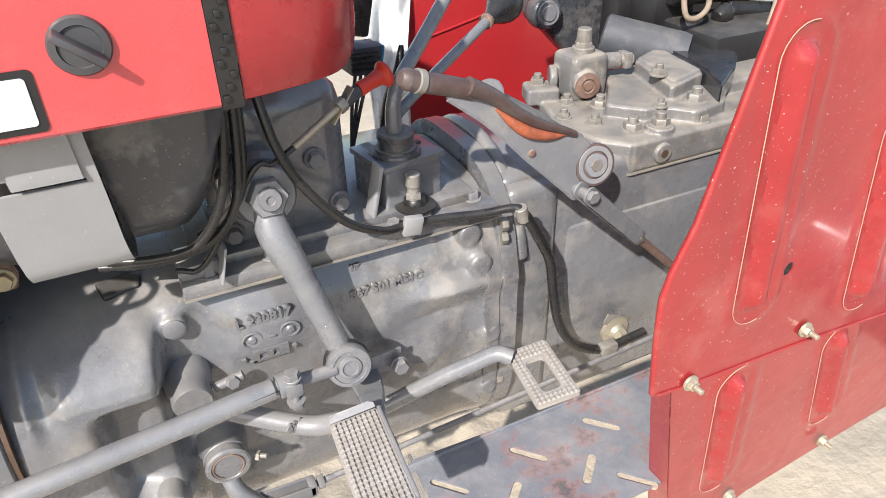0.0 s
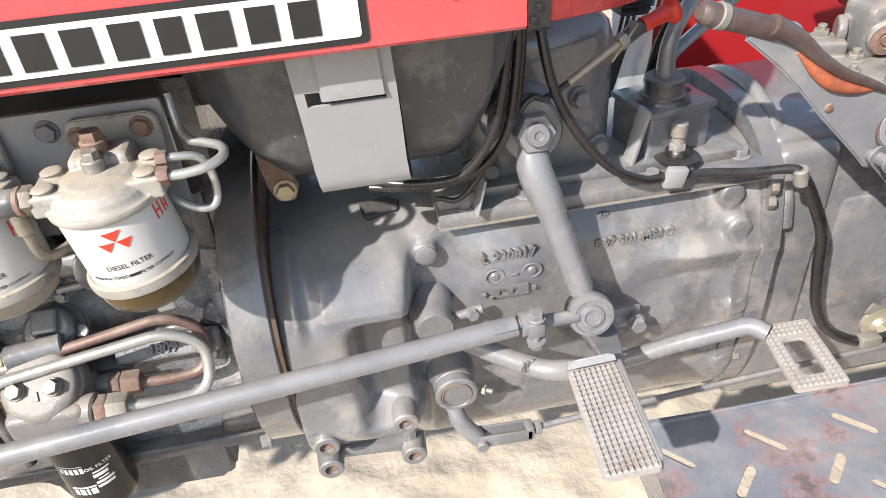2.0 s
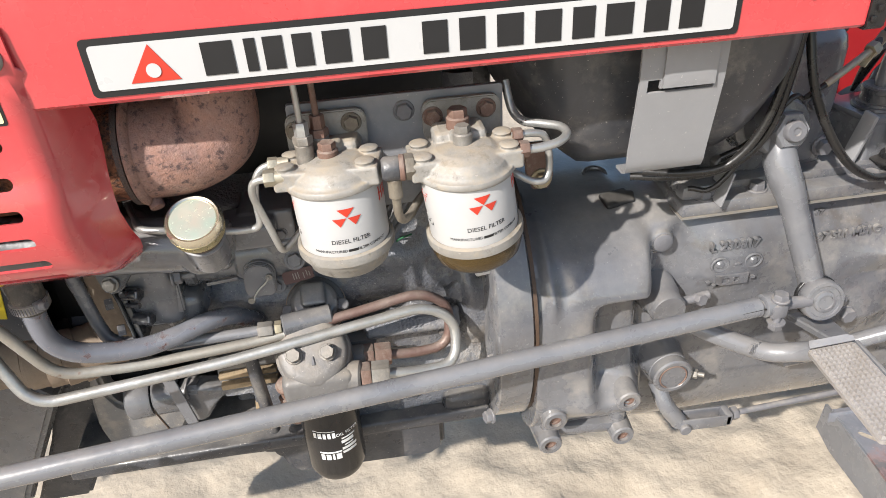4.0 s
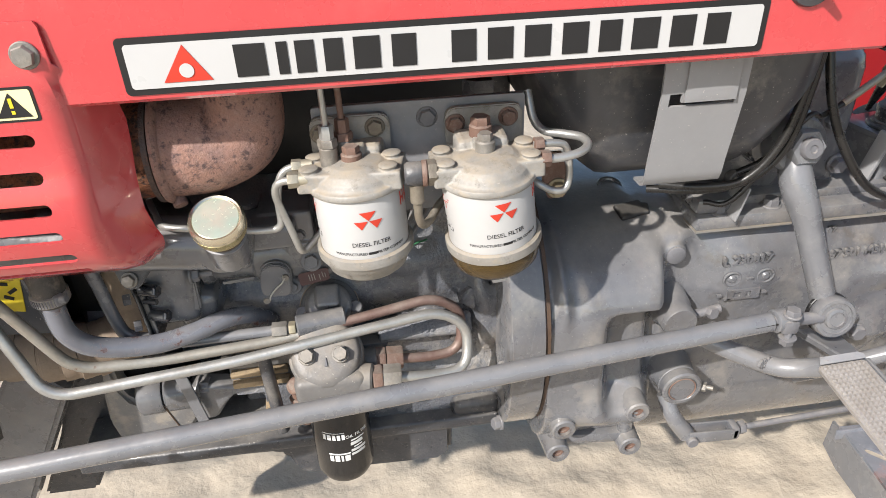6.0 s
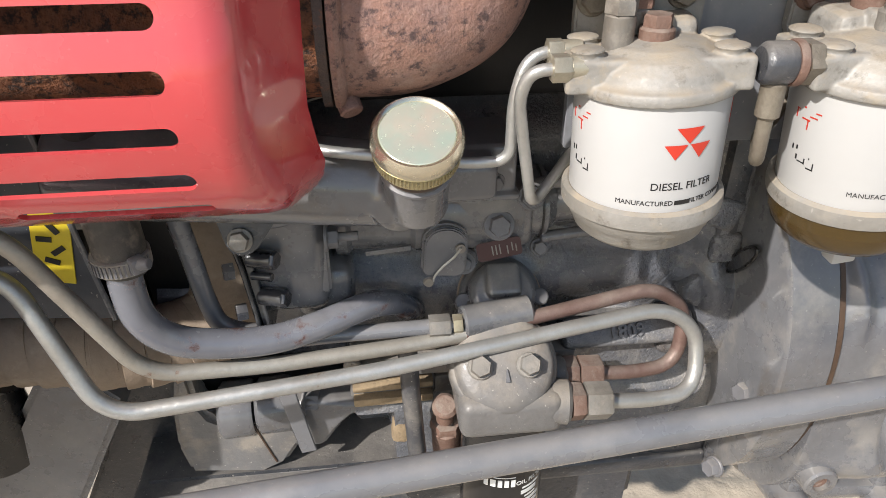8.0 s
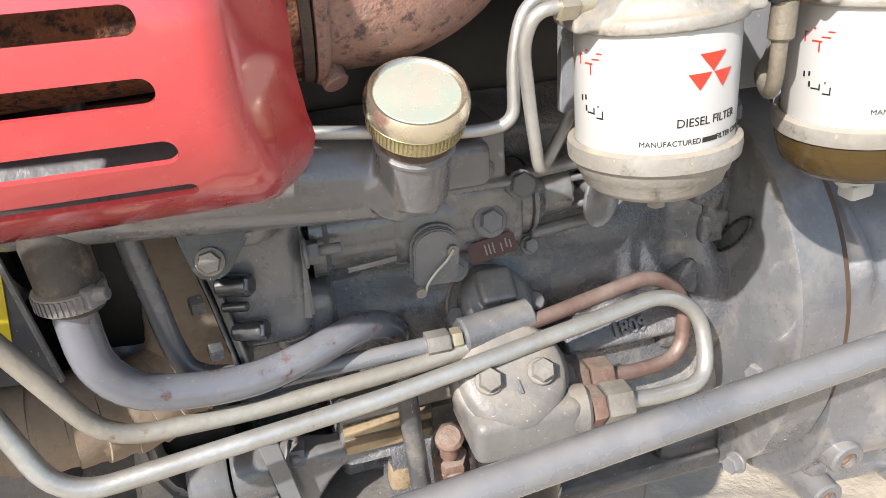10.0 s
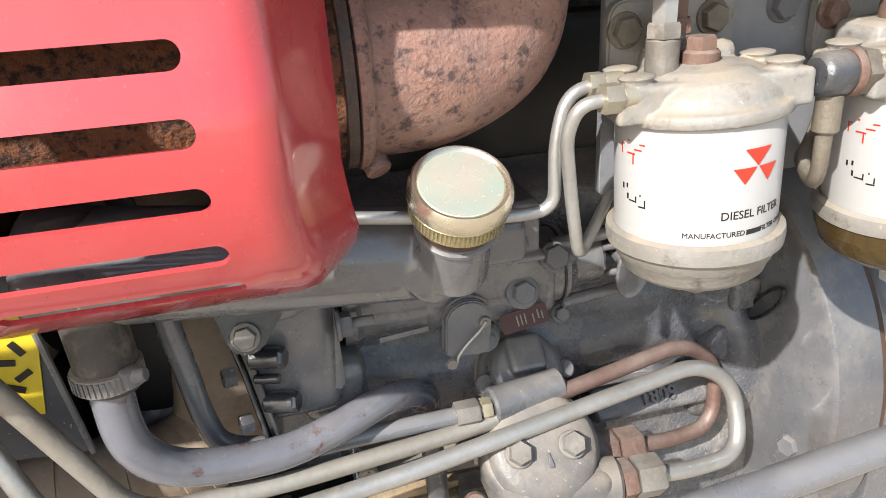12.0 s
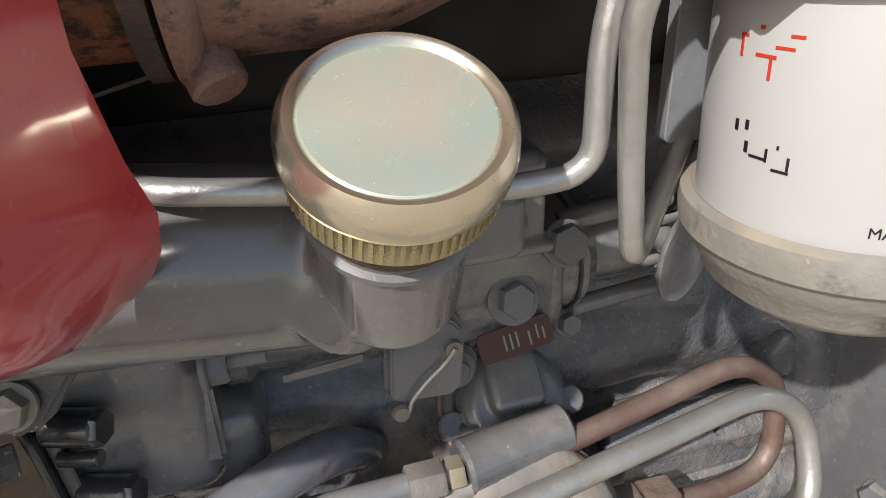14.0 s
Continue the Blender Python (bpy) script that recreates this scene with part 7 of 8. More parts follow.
def plank(line, widths, thick):
    """A flat bar along a line: its width lies across x, its thickness upright to the line."""
    bm = bmesh.new()
    p = [Vector(q) for q in line]
    rings = []
    for i, (q, w) in enumerate(zip(p, widths)):
        ahead = (p[min(i + 1, len(p) - 1)] - p[max(i - 1, 0)]).normalized()
        side = Vector((1, 0, 0)) - ahead * ahead.x
        side.normalize()
        up = side.cross(ahead).normalized() * (thick / 2)
        c = min(w, thick) * 0.18
        corners = [(w / 2 - c, 1), (w / 2, 0.6), (w / 2, -0.6), (w / 2 - c, -1), (c - w / 2, -1), (-w / 2, -0.6), (-w / 2, 0.6), (c - w / 2, 1)]
        rings.append([bm.verts.new(q + side * a + up * b) for a, b in corners])
    for a, b in zip(rings, rings[1:]):
        for k in range(8):
            bm.faces.new((a[k], a[(k + 1) % 8], b[(k + 1) % 8], b[k]))
    bm.faces.new(rings[0])
    bm.faces.new(rings[-1])
    return bm


def build_pedals():
    clutch = thing("clutch_pedal", "worn knurled steel clutch pedal on a grey cranked lever", "pedal", (0.55, -0.05, 0.62))
    m = plane_at((0.5280, -0.0655, 0.6340), (0.989, -0.077, 0.13), (0.078, 0.997, -0.005))
    base, teeth = knurled(0.055, 0.140, 9, 20, 0.005)
    base.transform(m)
    teeth.transform(m)
    pad = part("pad", base, KNURL, clutch, "worn steel pad plate")
    part("pad_teeth", teeth, KNURL, pad, smooth=False)
    lip = sheet([(-0.0265, 0.0), (0.0265, 0.0), (0.0262, 0.006), (0.020, 0.0095), (-0.016, 0.0095), (-0.025, 0.006)], [], lambda u, v: Vector((u, 0.069 + 0.75 * v, 0.002 + 0.55 * v - 10 * v * v)), 0.004, 0.01)
    lip.transform(m)
    part("pad_lip", lip, LEVER, pad, "brown worn upper lip")
    side = block((0.0300, 0.005, -0.010), (0.005, 0.13, 0.026), 0.002)
    side.transform(m)
    part("side_rib", side, GREY_SMOOTH, clutch)
    part("lever", merge(tube(smooth_line([(0.405, 0.112, 0.610), (0.435, 0.094, 0.600), (0.470, 0.074, 0.590), (0.500, 0.058, 0.585), (0.525, 0.040, 0.596), (0.540, 0.015, 0.618)], 8), 0.0125, 18)), GREY_SMOOTH, clutch, "cranked grey lever")
    part("arm", plank([(0.578, 0.112, 0.590), (0.578, 0.085, 0.596), (0.572, 0.050, 0.608), (0.563, 0.016, 0.622), (0.560, -0.010, 0.628), (0.560, -0.055, 0.627)], [0.046, 0.040, 0.032, 0.024, 0.014, 0.008], 0.010), GREY_SMOOTH, clutch, "flat tapering pedal arm")
    part("lever_mark", lettering("495", 0.016, 0.0016, pose(0.478, 0.0585, 0.594, 78, 10, 22), weight=0.0005), GREY_SMOOTH, clutch, "raised number", smooth=False)
    brake = thing("brake_pedal", "grey tubular brake pedal with a pale open knurled pad", "pedal", (0.72, 0.0, 0.56))
    part("lever", tube(smooth_line([(0.560, 0.105, 0.520), (0.600, 0.094, 0.536), (0.66, 0.07, 0.574), (0.71, 0.047, 0.605), (0.735, 0.034, 0.620), (0.750, 0.020, 0.618)], 8), 0.0108, 18), GREY_SMOOTH, brake, "tubular lever")
    m = plane_at((0.7691, -0.0159, 0.6162), (0.978, -0.152, 0.14), (0.156, 0.988, -0.017))
    base, teeth = knurled(0.056, 0.102, 9, 15, 0.005, (-0.0125, -0.033, 0.0125, 0.024))
    base.transform(m)
    teeth.transform(m)
    pad = part("pad", base, KNURL, brake, "pale open pad plate")
    part("pad_teeth", teeth, KNURL, pad, smooth=False)
    # release linkage under the gearbox
    fork = thing("release_linkage", "grey yoke and thin rod under the gearbox", "linkage", (0.46, 0.1, 0.43))
    part("yoke", merge(block((0.458, 0.094, 0.430), (0.075, 0.004, 0.020), 0.0015, (0, 3, 0)), block((0.458, 0.112, 0.430), (0.075, 0.004, 0.020), 0.0015, (0, 3, 0)), block((0.492, 0.103, 0.429), (0.012, 0.022, 0.020), 0.003), tube(smooth_line([(0.392, 0.13, 0.49), (0.400, 0.112, 0.462), (0.422, 0.103, 0.430)], 6), 0.012, 14)), GREY_SMOOTH, fork)
    part("yoke_pin", merge(rod((0.425, 0.086, 0.428), (0.425, 0.120, 0.428), 0.0085, seg=16)), BOLT_GREY, fork)
    part("thin_rod", rod((0.49, 0.103, 0.430), (1.1, 0.12, 0.445), 0.0045, seg=12), BOLT_GREY, fork)
    part("rod_nut", hexagon((0.500, 0.103, 0.430), (1, 0, 0.02), 0.010, 0.009), BOLT_GREY, fork)
    tab = thing("stop_tab", "small bolted grey tab beside the ball joint", "tab", (0.62, 0.1, 0.6))
    part("tab_plate", block((0.605, 0.105, 0.602), (0.06, 0.004, 0.030), 0.001, (0, 8, 10)), GREY_SMOOTH, tab)
    part("tab_bolt", hexagon((0.628, 0.098, 0.595), OUT, 0.0105, 0.010, 0.012), BOLT_GREY, tab)


build_pedals()


# ---- footplate ----
def build_footplate():
    plate = thing("footplate", "worn blue-grey footplate with slots, scuffs and rust", "footplate", (0.85, -0.1, 0.45))
    outline = [(0.622, 0.060), (0.619, 0.0), (0.613, -0.06), (0.607, -0.12), (0.605, -0.149), (0.822, -0.149), (0.824, -0.122), (1.40, -0.122), (1.40, 0.05), (1.03, 0.050), (0.80, 0.054)]
    holes = []

    def slot(cx, cy, length, width, angle):
        pts = rounded(-length / 2, -width / 2, length / 2, width / 2, width * 0.49, 4)
        c, s = math.cos(radians(angle)), math.sin(radians(angle))
        return [(cx + u * c - v * s, cy + u * s + v * c) for u, v in pts]

    for cx, cy, angle in ((0.648, -0.002, -47), (0.768, -0.003, -47), (0.890, -0.004, -47), (1.010, -0.004, -47), (0.7135, -0.054, 44), (0.827, -0.061, 44), (0.945, -0.062, 44), (1.065, -0.062, 44), (0.872, -0.104, -47), (0.992, -0.104, -47)):
        holes.append(slot(cx, cy, 0.054, 0.0115, angle))
    part("tread", sheet(outline, holes, lambda u, v: Vector((u, v, 0.456 - 0.003 * lump(u, v, 0.86, 0.0, 0.1, 0.08))), 0.004, 0.03), FOOTPLATE, plate)
    skirt = Matrix(((0.06, 0, -1, 0.6215), (1, 0, 0.06, 0), (0, 1, 0, 0.452), (0, 0, 0, 1)))
    part("front_flange", prism([(0.075, 0.0), (0.078, -0.050), (0.04, -0.060), (-0.148, -0.056), (-0.148, 0.0)], 0.004, skirt, 0.0008, 1), GREY_SMOOTH, plate, "grey downturned front flange")
    # Sand-coloured plates added under the slots, in place of sunlit ground seen through them.
    for h in holes:
        part("slot_lit_ground", prism(h, 0.0015, Matrix.Translation((0, 0, 0.4505))), SAND, plate, "pale plate added in a slot for the sunlit ground below")
    part("inner_edge", block((1.0, 0.050, 0.452), (0.78, 0.004, 0.016), 0.001), FOOTPLATE, plate)
    return plate


build_footplate()


# ---- fender ----
def build_fender():
    fender = thing("fender", "red pressed steel fender panel with embossed ribs", "fender", (1.0, -0.15, 0.4))
    plane = -0.150
    front = [(0.905, 1.16), (0.876, 1.069), (0.856, 0.975), (0.834, 0.877), (0.815, 0.83), (0.808, 0.80), (0.811, 0.75), (0.820, 0.671)]
    outline = [*front, (0.866, 0.664), (1.04, 0.655), (1.7, 0.60), (1.7, 1.16)]
    ribs = [((0.912, 1.02), (0.935, 0.76), 0.010), ((1.09, 0.92), (1.125, 0.71), 0.010), ((1.30, 0.9), (1.33, 0.7), 0.010)]
    low_ribs = [((0.957, 0.622), (0.988, 0.43), 0.009), ((1.135, 0.62), (1.180, 0.47), 0.009)]

    def pressed(some):
        def surface(u, v):
            out = 0.0
            for (x0, z0), (x1, z1), w in some:
                t = max(0.0, min(1.0, ((u - x0) * (x1 - x0) + (v - z0) * (z1 - z0)) / ((x1 - x0) ** 2 + (z1 - z0) ** 2)))
                d = math.hypot(u - x0 - t * (x1 - x0), v - z0 - t * (z1 - z0))
                out += 0.014 * max(0.0, 1 - (d / (w * 1.35)) ** 2) ** 0.8 + 0.003 * math.exp(-(((d - 0.032) / 0.004) ** 2))
            return Vector((u, plane - out, v))
        return surface

    def finer(loop, step):
        out = []
        for a, b in zip(loop, loop[1:] + loop[:1]):
            n = max(1, int((Vector(a) - Vector(b)).length / step))
            out += [(a[0] + (b[0] - a[0]) * k / n, a[1] + (b[1] - a[1]) * k / n) for k in range(n)]
        return out

    hole = [(0.980 + 0.007 * math.cos(a * math.pi / 6), 0.782 + 0.009 * math.sin(a * math.pi / 6)) for a in range(12)]
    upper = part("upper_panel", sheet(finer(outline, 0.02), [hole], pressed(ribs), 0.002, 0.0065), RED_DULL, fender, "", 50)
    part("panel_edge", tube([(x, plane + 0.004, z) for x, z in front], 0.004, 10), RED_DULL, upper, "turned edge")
    low = [(0.844, 0.671), (0.866, 0.666), (1.04, 0.657), (1.7, 0.602), (1.7, 0.40), (1.33, 0.372), (1.20, 0.355), (1.077, 0.335), (0.96, 0.28), (0.944, 0.25), (0.909, 0.40), (0.888, 0.487), (0.861, 0.60)]

    def lower_surface(u, v):
        p = pressed(low_ribs)(u, v)
        return Vector((p.x, p.y + 0.0045 + 0.06 * (0.665 - v), p.z))

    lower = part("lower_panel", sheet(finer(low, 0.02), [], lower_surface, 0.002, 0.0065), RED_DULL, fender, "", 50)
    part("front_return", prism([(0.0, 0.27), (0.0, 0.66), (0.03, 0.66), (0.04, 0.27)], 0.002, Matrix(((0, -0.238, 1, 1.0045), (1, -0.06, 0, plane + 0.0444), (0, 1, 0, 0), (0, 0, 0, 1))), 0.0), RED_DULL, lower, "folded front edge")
    dusty = material("dust_line", (0.52, 0.27, 0.20), rough=0.9, bump=0.0)
    for panel, off, some in ((upper, 0.0, ribs), (lower, 0.0045, low_ribs)):
        for (x0, z0), (x1, z1), w in some:
            d = Vector((x1 - x0, z1 - z0)).normalized()
            s = Vector((-d.y, d.x)) * -0.031
            end = Vector((x0, z0)) if some is low_ribs else Vector((x1, z1))
            way = -d if some is low_ribs else d
            run = [Vector((x0, z0)) + s, Vector((x1, z1)) + s] if some is ribs else [Vector((x1, z1)) + s, Vector((x0, z0)) + s]
            arc = [end + s * math.cos(radians(a)) + way * 0.031 * math.sin(radians(a)) for a in range(15, 106, 15)]
            far = Vector((x0, z0)) if some is ribs else Vector((x1, z1))
            hook = [far + s * math.cos(radians(a)) - way * 0.031 * math.sin(radians(a)) for a in range(105, 14, -15)]
            part("dust_line", tube([(q.x, plane + off - 0.0032 + (0.06 * (0.665 - q.y) if off else 0.0), q.y) for q in (*hook, *run, *arc)], 0.0005, 6), dusty, panel, "pale dust along the pressed border")
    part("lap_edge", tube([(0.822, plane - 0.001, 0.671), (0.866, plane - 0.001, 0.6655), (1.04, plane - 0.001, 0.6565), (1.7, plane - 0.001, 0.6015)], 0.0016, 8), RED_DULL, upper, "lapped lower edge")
    for x, z in ((0.866, 0.672), (1.039, 0.680), (1.02, 0.375), (1.2, 0.395)):
        bolt = part("panel_bolt", hexagon((x, plane - 0.004 + (0.06 * (0.64 - z) if z < 0.6 else 0), z), OUT, 0.0072, 0.007, 0.0100, x * 5), NUT, fender, "dusty plated bolt with washer")
        part("bolt_end", rod((x, plane - 0.011 + (0.06 * (0.64 - z) if z < 0.6 else 0), z), (x, plane - 0.021 + (0.06 * (0.64 - z) if z < 0.6 else 0), z), 0.0036, seg=12), NUT, bolt)


build_fender()


# ---- levers behind ----
def build_levers():
    lever = thing("hand_lever", "worn grey and rust-brown hand lever with a flat forked foot", "lever", (0.9, 0.1, 0.8))
    part("grip", tube(smooth_line([(0.646, 0.073, 0.978), (0.668, 0.075, 0.970), (0.695, 0.078, 0.961), (0.722, 0.081, 0.951)], 5), 0.0108, 20), LEVER_BARE, lever, "rust-brown round grip")
    part("grip_ring", lathe([(0.0108, 0), (0.0126, 0.001), (0.0126, 0.008), (0.0108, 0.009)], (0.656, 0.074, 0.9745), (0.93, 0.09, -0.34), 24), BOLT, lever)
    part("grip_knob", lathe([(0.0, -0.004), (0.007, -0.003), (0.0105, 0.001), (0.0112, 0.006)], (0.642, 0.0726, 0.9795), (0.93, 0.09, -0.34), 24), LEVER_BARE, lever)
    lean = Matrix(((1, 0, 0, 0), (0.12, 0, 1, -0.009), (0, 1, 0, 0), (0, 0, 0, 1)))
    flat = [(0.700, 0.966), (0.725, 0.958), (0.748, 0.944), (0.778, 0.920), (0.812, 0.898), (0.851, 0.880), (0.874, 0.868), (0.900, 0.846), (0.928, 0.824), (0.930, 0.804), (0.916, 0.780), (0.896, 0.766), (0.880, 0.770), (0.866, 0.785), (0.840, 0.810), (0.800, 0.848), (0.765, 0.884), (0.735, 0.912), (0.712, 0.930), (0.690, 0.947)]
    part("web", prism(flat, 0.006, lean, 0.002), LEVER, lever, "flat grey web")
    edge = [lean @ Vector((x, z, -0.001)) for x, z in ((0.715, 0.958), (0.748, 0.940), (0.778, 0.916), (0.812, 0.894), (0.851, 0.876), (0.872, 0.866))]
    part("worn_edge", tube(smooth_line(edge, 6), 0.008, 12, [0.0105 - 0.0065 * (i / 30) ** 0.8 for i in range(31)]), LEVER_BARE, lever, "edge worn to bare brown steel")
    bare = [lean @ Vector((x, z, -0.001)) for x, z in ((0.752, 0.925), (0.775, 0.904), (0.800, 0.886), (0.830, 0.874), (0.858, 0.868))]
    part("primer_strip", tube(smooth_line(bare, 6), 0.005, 12, [0.0012 + 0.0062 * math.sin(math.pi * i / 24) for i in range(25)]), PRIMER, lever, "bare orange primer patch")
    pivot = part("pivot", lathe([(0.024, 0), (0.0265, 0.002), (0.0265, 0.018), (0.024, 0.021), (0.0185, 0.021), (0.0175, 0.0185), (0.0155, 0.0185), (0.015, 0.023), (0, 0.0235)], (0.909, 0.112, 0.813), (-0.1, -0.97, 0.2), 40), LEVER, lever, "round worn pivot hub")
    part("pivot_edge", lathe([(0.0246, 0.0), (0.0274, 0.0005), (0.0274, 0.0040), (0.0246, 0.0045)], (0.9075, 0.0965, 0.8162), (-0.1, -0.97, 0.2), 40), LEVER_BARE, pivot, "rim worn to brown steel")
    part("pivot_bolt", hexagon((0.9068, 0.091, 0.8175), (-0.1, -0.97, 0.2), 0.0088, 0.003), BOLT, pivot)
    part("rivet", lathe([(0.005, 0), (0.004, 0.002), (0, 0.003)], (0.806, 0.0868, 0.858), OUT, 16), BOLT_RUST, lever)
    lock = thing("lock_pedal", "blue-grey tubular pedal with a round flared end", "pedal", (0.88, 0.17, 0.8))
    part("pedal_tube", tube(smooth_line([(0.785, 0.150, 0.908), (0.82, 0.165, 0.885), (0.87, 0.185, 0.852), (0.93, 0.21, 0.81), (0.98, 0.23, 0.78)], 6), 0.0135, 18), GREY_SMOOTH, lock)
    part("pedal_disc", lathe([(0.0, 0.0), (0.021, 0.0), (0.0225, 0.003), (0.019, 0.007), (0.0135, 0.010)], (0.778, 0.147, 0.913), (0.75, 0.3, -0.55), 28), GREY_SMOOTH, lock)
    link = thing("brake_link", "flat grey adjusting link with a slotted end and thin rod", "linkage", (0.95, 0.08, 0.7))
    d = (Vector((0.985, 0.095, 0.695)) - Vector((0.883, 0.078, 0.79))).normalized()
    mid = (Vector((0.985, 0.095, 0.695)) + Vector((0.883, 0.078, 0.79))) / 2
    m = plane_at(mid, d, Vector((0.6, 0.1, 0.75)))
    for off in (-0.009, 0.009):
        b = prism(rounded(-0.082, -0.011, 0.082, 0.011, 0.008), 0.003, m @ Matrix.Translation((0, 0, off)), 0.0006, 1)
        part("link_plate", b, GREY_SMOOTH, link)
    part("link_pin", merge(rod((0.883, 0.058, 0.792), (0.883, 0.098, 0.786), 0.0075, seg=16), hexagon((0.883, 0.062, 0.792), OUT, 0.0085, 0.005)), BOLT_GREY, link)
    part("link_rod", rod(mid + d * 0.06, mid + d * 0.24, 0.0065, seg=12), BOLT_RUST, link)
    part("link_nut", hexagon(mid + d * 0.082, d, 0.013, 0.012), BOLT, link)
    tower = thing("gear_tower", "blue-grey gear lever tower with a black ring and rubber collar", "gear tower", (0.69, 0.22, 0.76))
    part("tower_body", block((0.692, 0.225, 0.795), (0.086, 0.080, 0.065), 0.006, (0, 0, 10), 3), GREY_SMOOTH, tower)
    part("tower_plate", block((0.692, 0.224, 0.830), (0.092, 0.084, 0.008), 0.002, (0, 0, 10)), GREY_SMOOTH, tower)
    part("tower_rib", block((0.640, 0.178, 0.800), (0.006, 0.02, 0.09), 0.002, (8, 8, 10)), GREY_PANEL, tower)
    collar = part("collar", lathe([(0.0310, 0), (0.0315, 0.002), (0.0300, 0.005), (0.0265, 0.0055), (0.0260, 0.0085), (0.0228, 0.0095), (0.0226, 0.0205), (0.0240, 0.0215), (0.0240, 0.0270), (0.0225, 0.0285), (0.0195, 0.0285), (0.0185, 0.0270), (0.0180, 0.010), (0, 0.010)], (0.688, 0.216, 0.833), (0, 0, 1), 36), GREY_DARK, tower, "dark open ring collar")
    part("collar_mouth", lathe([(0.0190, 0.0), (0.0214, 0.0), (0.0218, 0.0010), (0.0214, 0.0016), (0.0192, 0.0012)], (0.688, 0.216, 0.8608), (0, 0, 1), 32), BOLT_GREY, collar, "worn bright lip")
    for a in (3.5, 5.2, 0.2):
        part("collar_tab", block((0.688 + 0.028 * math.cos(a), 0.216 + 0.028 * math.sin(a), 0.838), (0.016, 0.010, 0.004), 0.001, (0, 0, math.degrees(a))), PLASTIC, collar)
    for name, line in (("gear_lever", [(0.690, 0.216, 0.835), (0.686, 0.214, 0.880), (0.689, 0.215, 0.905), (0.703, 0.224, 0.925), (0.752, 0.262, 0.957), (0.799, 0.297, 0.990), (0.88, 0.36, 1.045), (0.96, 0.42, 1.10)]), ("range_lever", [(0.695, 0.240, 0.835), (0.697, 0.240, 0.862), (0.712, 0.247, 0.876), (0.781, 0.290, 0.898), (0.899, 0.362, 0.934), (0.94, 0.387, 0.945)])):
        g = thing(name, "blue-grey bent gear lever rod", "gear lever", line[0], "gear levers")
        part("lever_rod", tube(smooth_line(line, 8), 0.0105 if name == "gear_lever" else 0.009, 16, [(0.0120 if name == "gear_lever" else 0.0105) - 0.003 * min(1, i / 14) for i in range(8 * (len(line) - 1) + 1)]), GREY_SMOOTH, g)
        if name == "range_lever":
            boot = part("lever_boot", lathe([(0.009, 0), (0.010, 0.004), (0.016, 0.020), (0.022, 0.030), (0.026, 0.042), (0.027, 0.054), (0.022, 0.068), (0.012, 0.075), (0, 0.076)], (0.905, 0.3655, 0.936), (0.85, 0.5, 0.22), 28), RUBBER, g, "black rubber boot")
            part("boot_ring", lathe([(0.0098, 0), (0.0115, 0.001), (0.0115, 0.006), (0.0098, 0.007)], (0.897, 0.361, 0.934), (0.85, 0.5, 0.22), 18), BOLT_RUST, boot)
    sender = thing("neutral_switch", "pale brass neutral safety switch on the gearbox cover", "switch", (0.69, 0.165, 0.765))
    part("switch_base", lathe([(0.026, 0), (0.026, 0.002), (0.024, 0.003), (0.015, 0.004), (0.014, 0.010), (0.010, 0.014)], (0.692, 0.172, 0.777), (0, 0, 1), 28), RUBBER, sender)
    part("switch_body", merge(hexagon((0.690, 0.170, 0.788), (0, 0, 1), 0.0105, 0.010), rod((0.690, 0.170, 0.797), (0.690, 0.170, 0.808), 0.008, seg=16), rod((0.689, 0.169, 0.806), (0.689, 0.169, 0.824), 0.0095, seg=20)), BOLT, sender)
    plug = thing("wire_connector", "black ribbed wiring connector block behind the gear lever", "connector", (0.70, 0.35, 0.88))
    shell = part("connector_shell", block((0.700, 0.352, 0.915), (0.044, 0.030, 0.040), 0.003, (8, 6, 14)), PLASTIC, plug)
    for k in range(4):
        part("shell_rib", block((0.699, 0.337 - 0.001 * k, 0.903 + 0.008 * k), (0.046, 0.006, 0.0035), 0.001, (8, 6, 14)), RUBBER, shell)
    part("connector_end", block((0.7245, 0.352, 0.917), (0.005, 0.020, 0.028), 0.001, (8, 6, 14)), material("blue_plastic", (0.03, 0.16, 0.26), rough=0.4, bump=0.0), shell, "blue plastic end")
    for k in range(3):
        part("connector_wire", tube(smooth_line([(0.690 + 0.008 * k, 0.352, 0.898), (0.682 + 0.008 * k, 0.345, 0.872), (0.672 + 0.006 * k, 0.33, 0.850), (0.66, 0.31, 0.80)], 5), 0.0026, 8), RUBBER, plug)
    flap = thing("lever_flap", "black rubber flap and clip behind the gear lever", "flap", (0.70, 0.27, 0.84))
    part("flap_strip", tube(smooth_line([(0.724, 0.268, 0.950), (0.716, 0.262, 0.915), (0.700, 0.262, 0.880), (0.690, 0.27, 0.835)], 6), 0.008, 12, [0.003 + 0.006 * math.sin(math.pi * i / 18) for i in range(19)]), RUBBER, flap, "black rubber strip")
    part("flap_clip", block((0.655, 0.255, 1.005), (0.055, 0.012, 0.06), 0.004, (0, 12, 0)), RUBBER, flap, "black clip")
    pull = thing("stop_pull", "red-handled pull cable with a brass ferrule", "cable", (0.6, 0.12, 0.93))
    part("pull_handle", lathe([(0.008, 0), (0.0085, 0.002), (0.0075, 0.014), (0.0095, 0.030), (0.0145, 0.034), (0.0145, 0.038), (0, 0.039)], (0.624, 0.153, 0.946), (0.029, 0.007, 0.008), 24), RED_INK, pull, "red plastic handle")
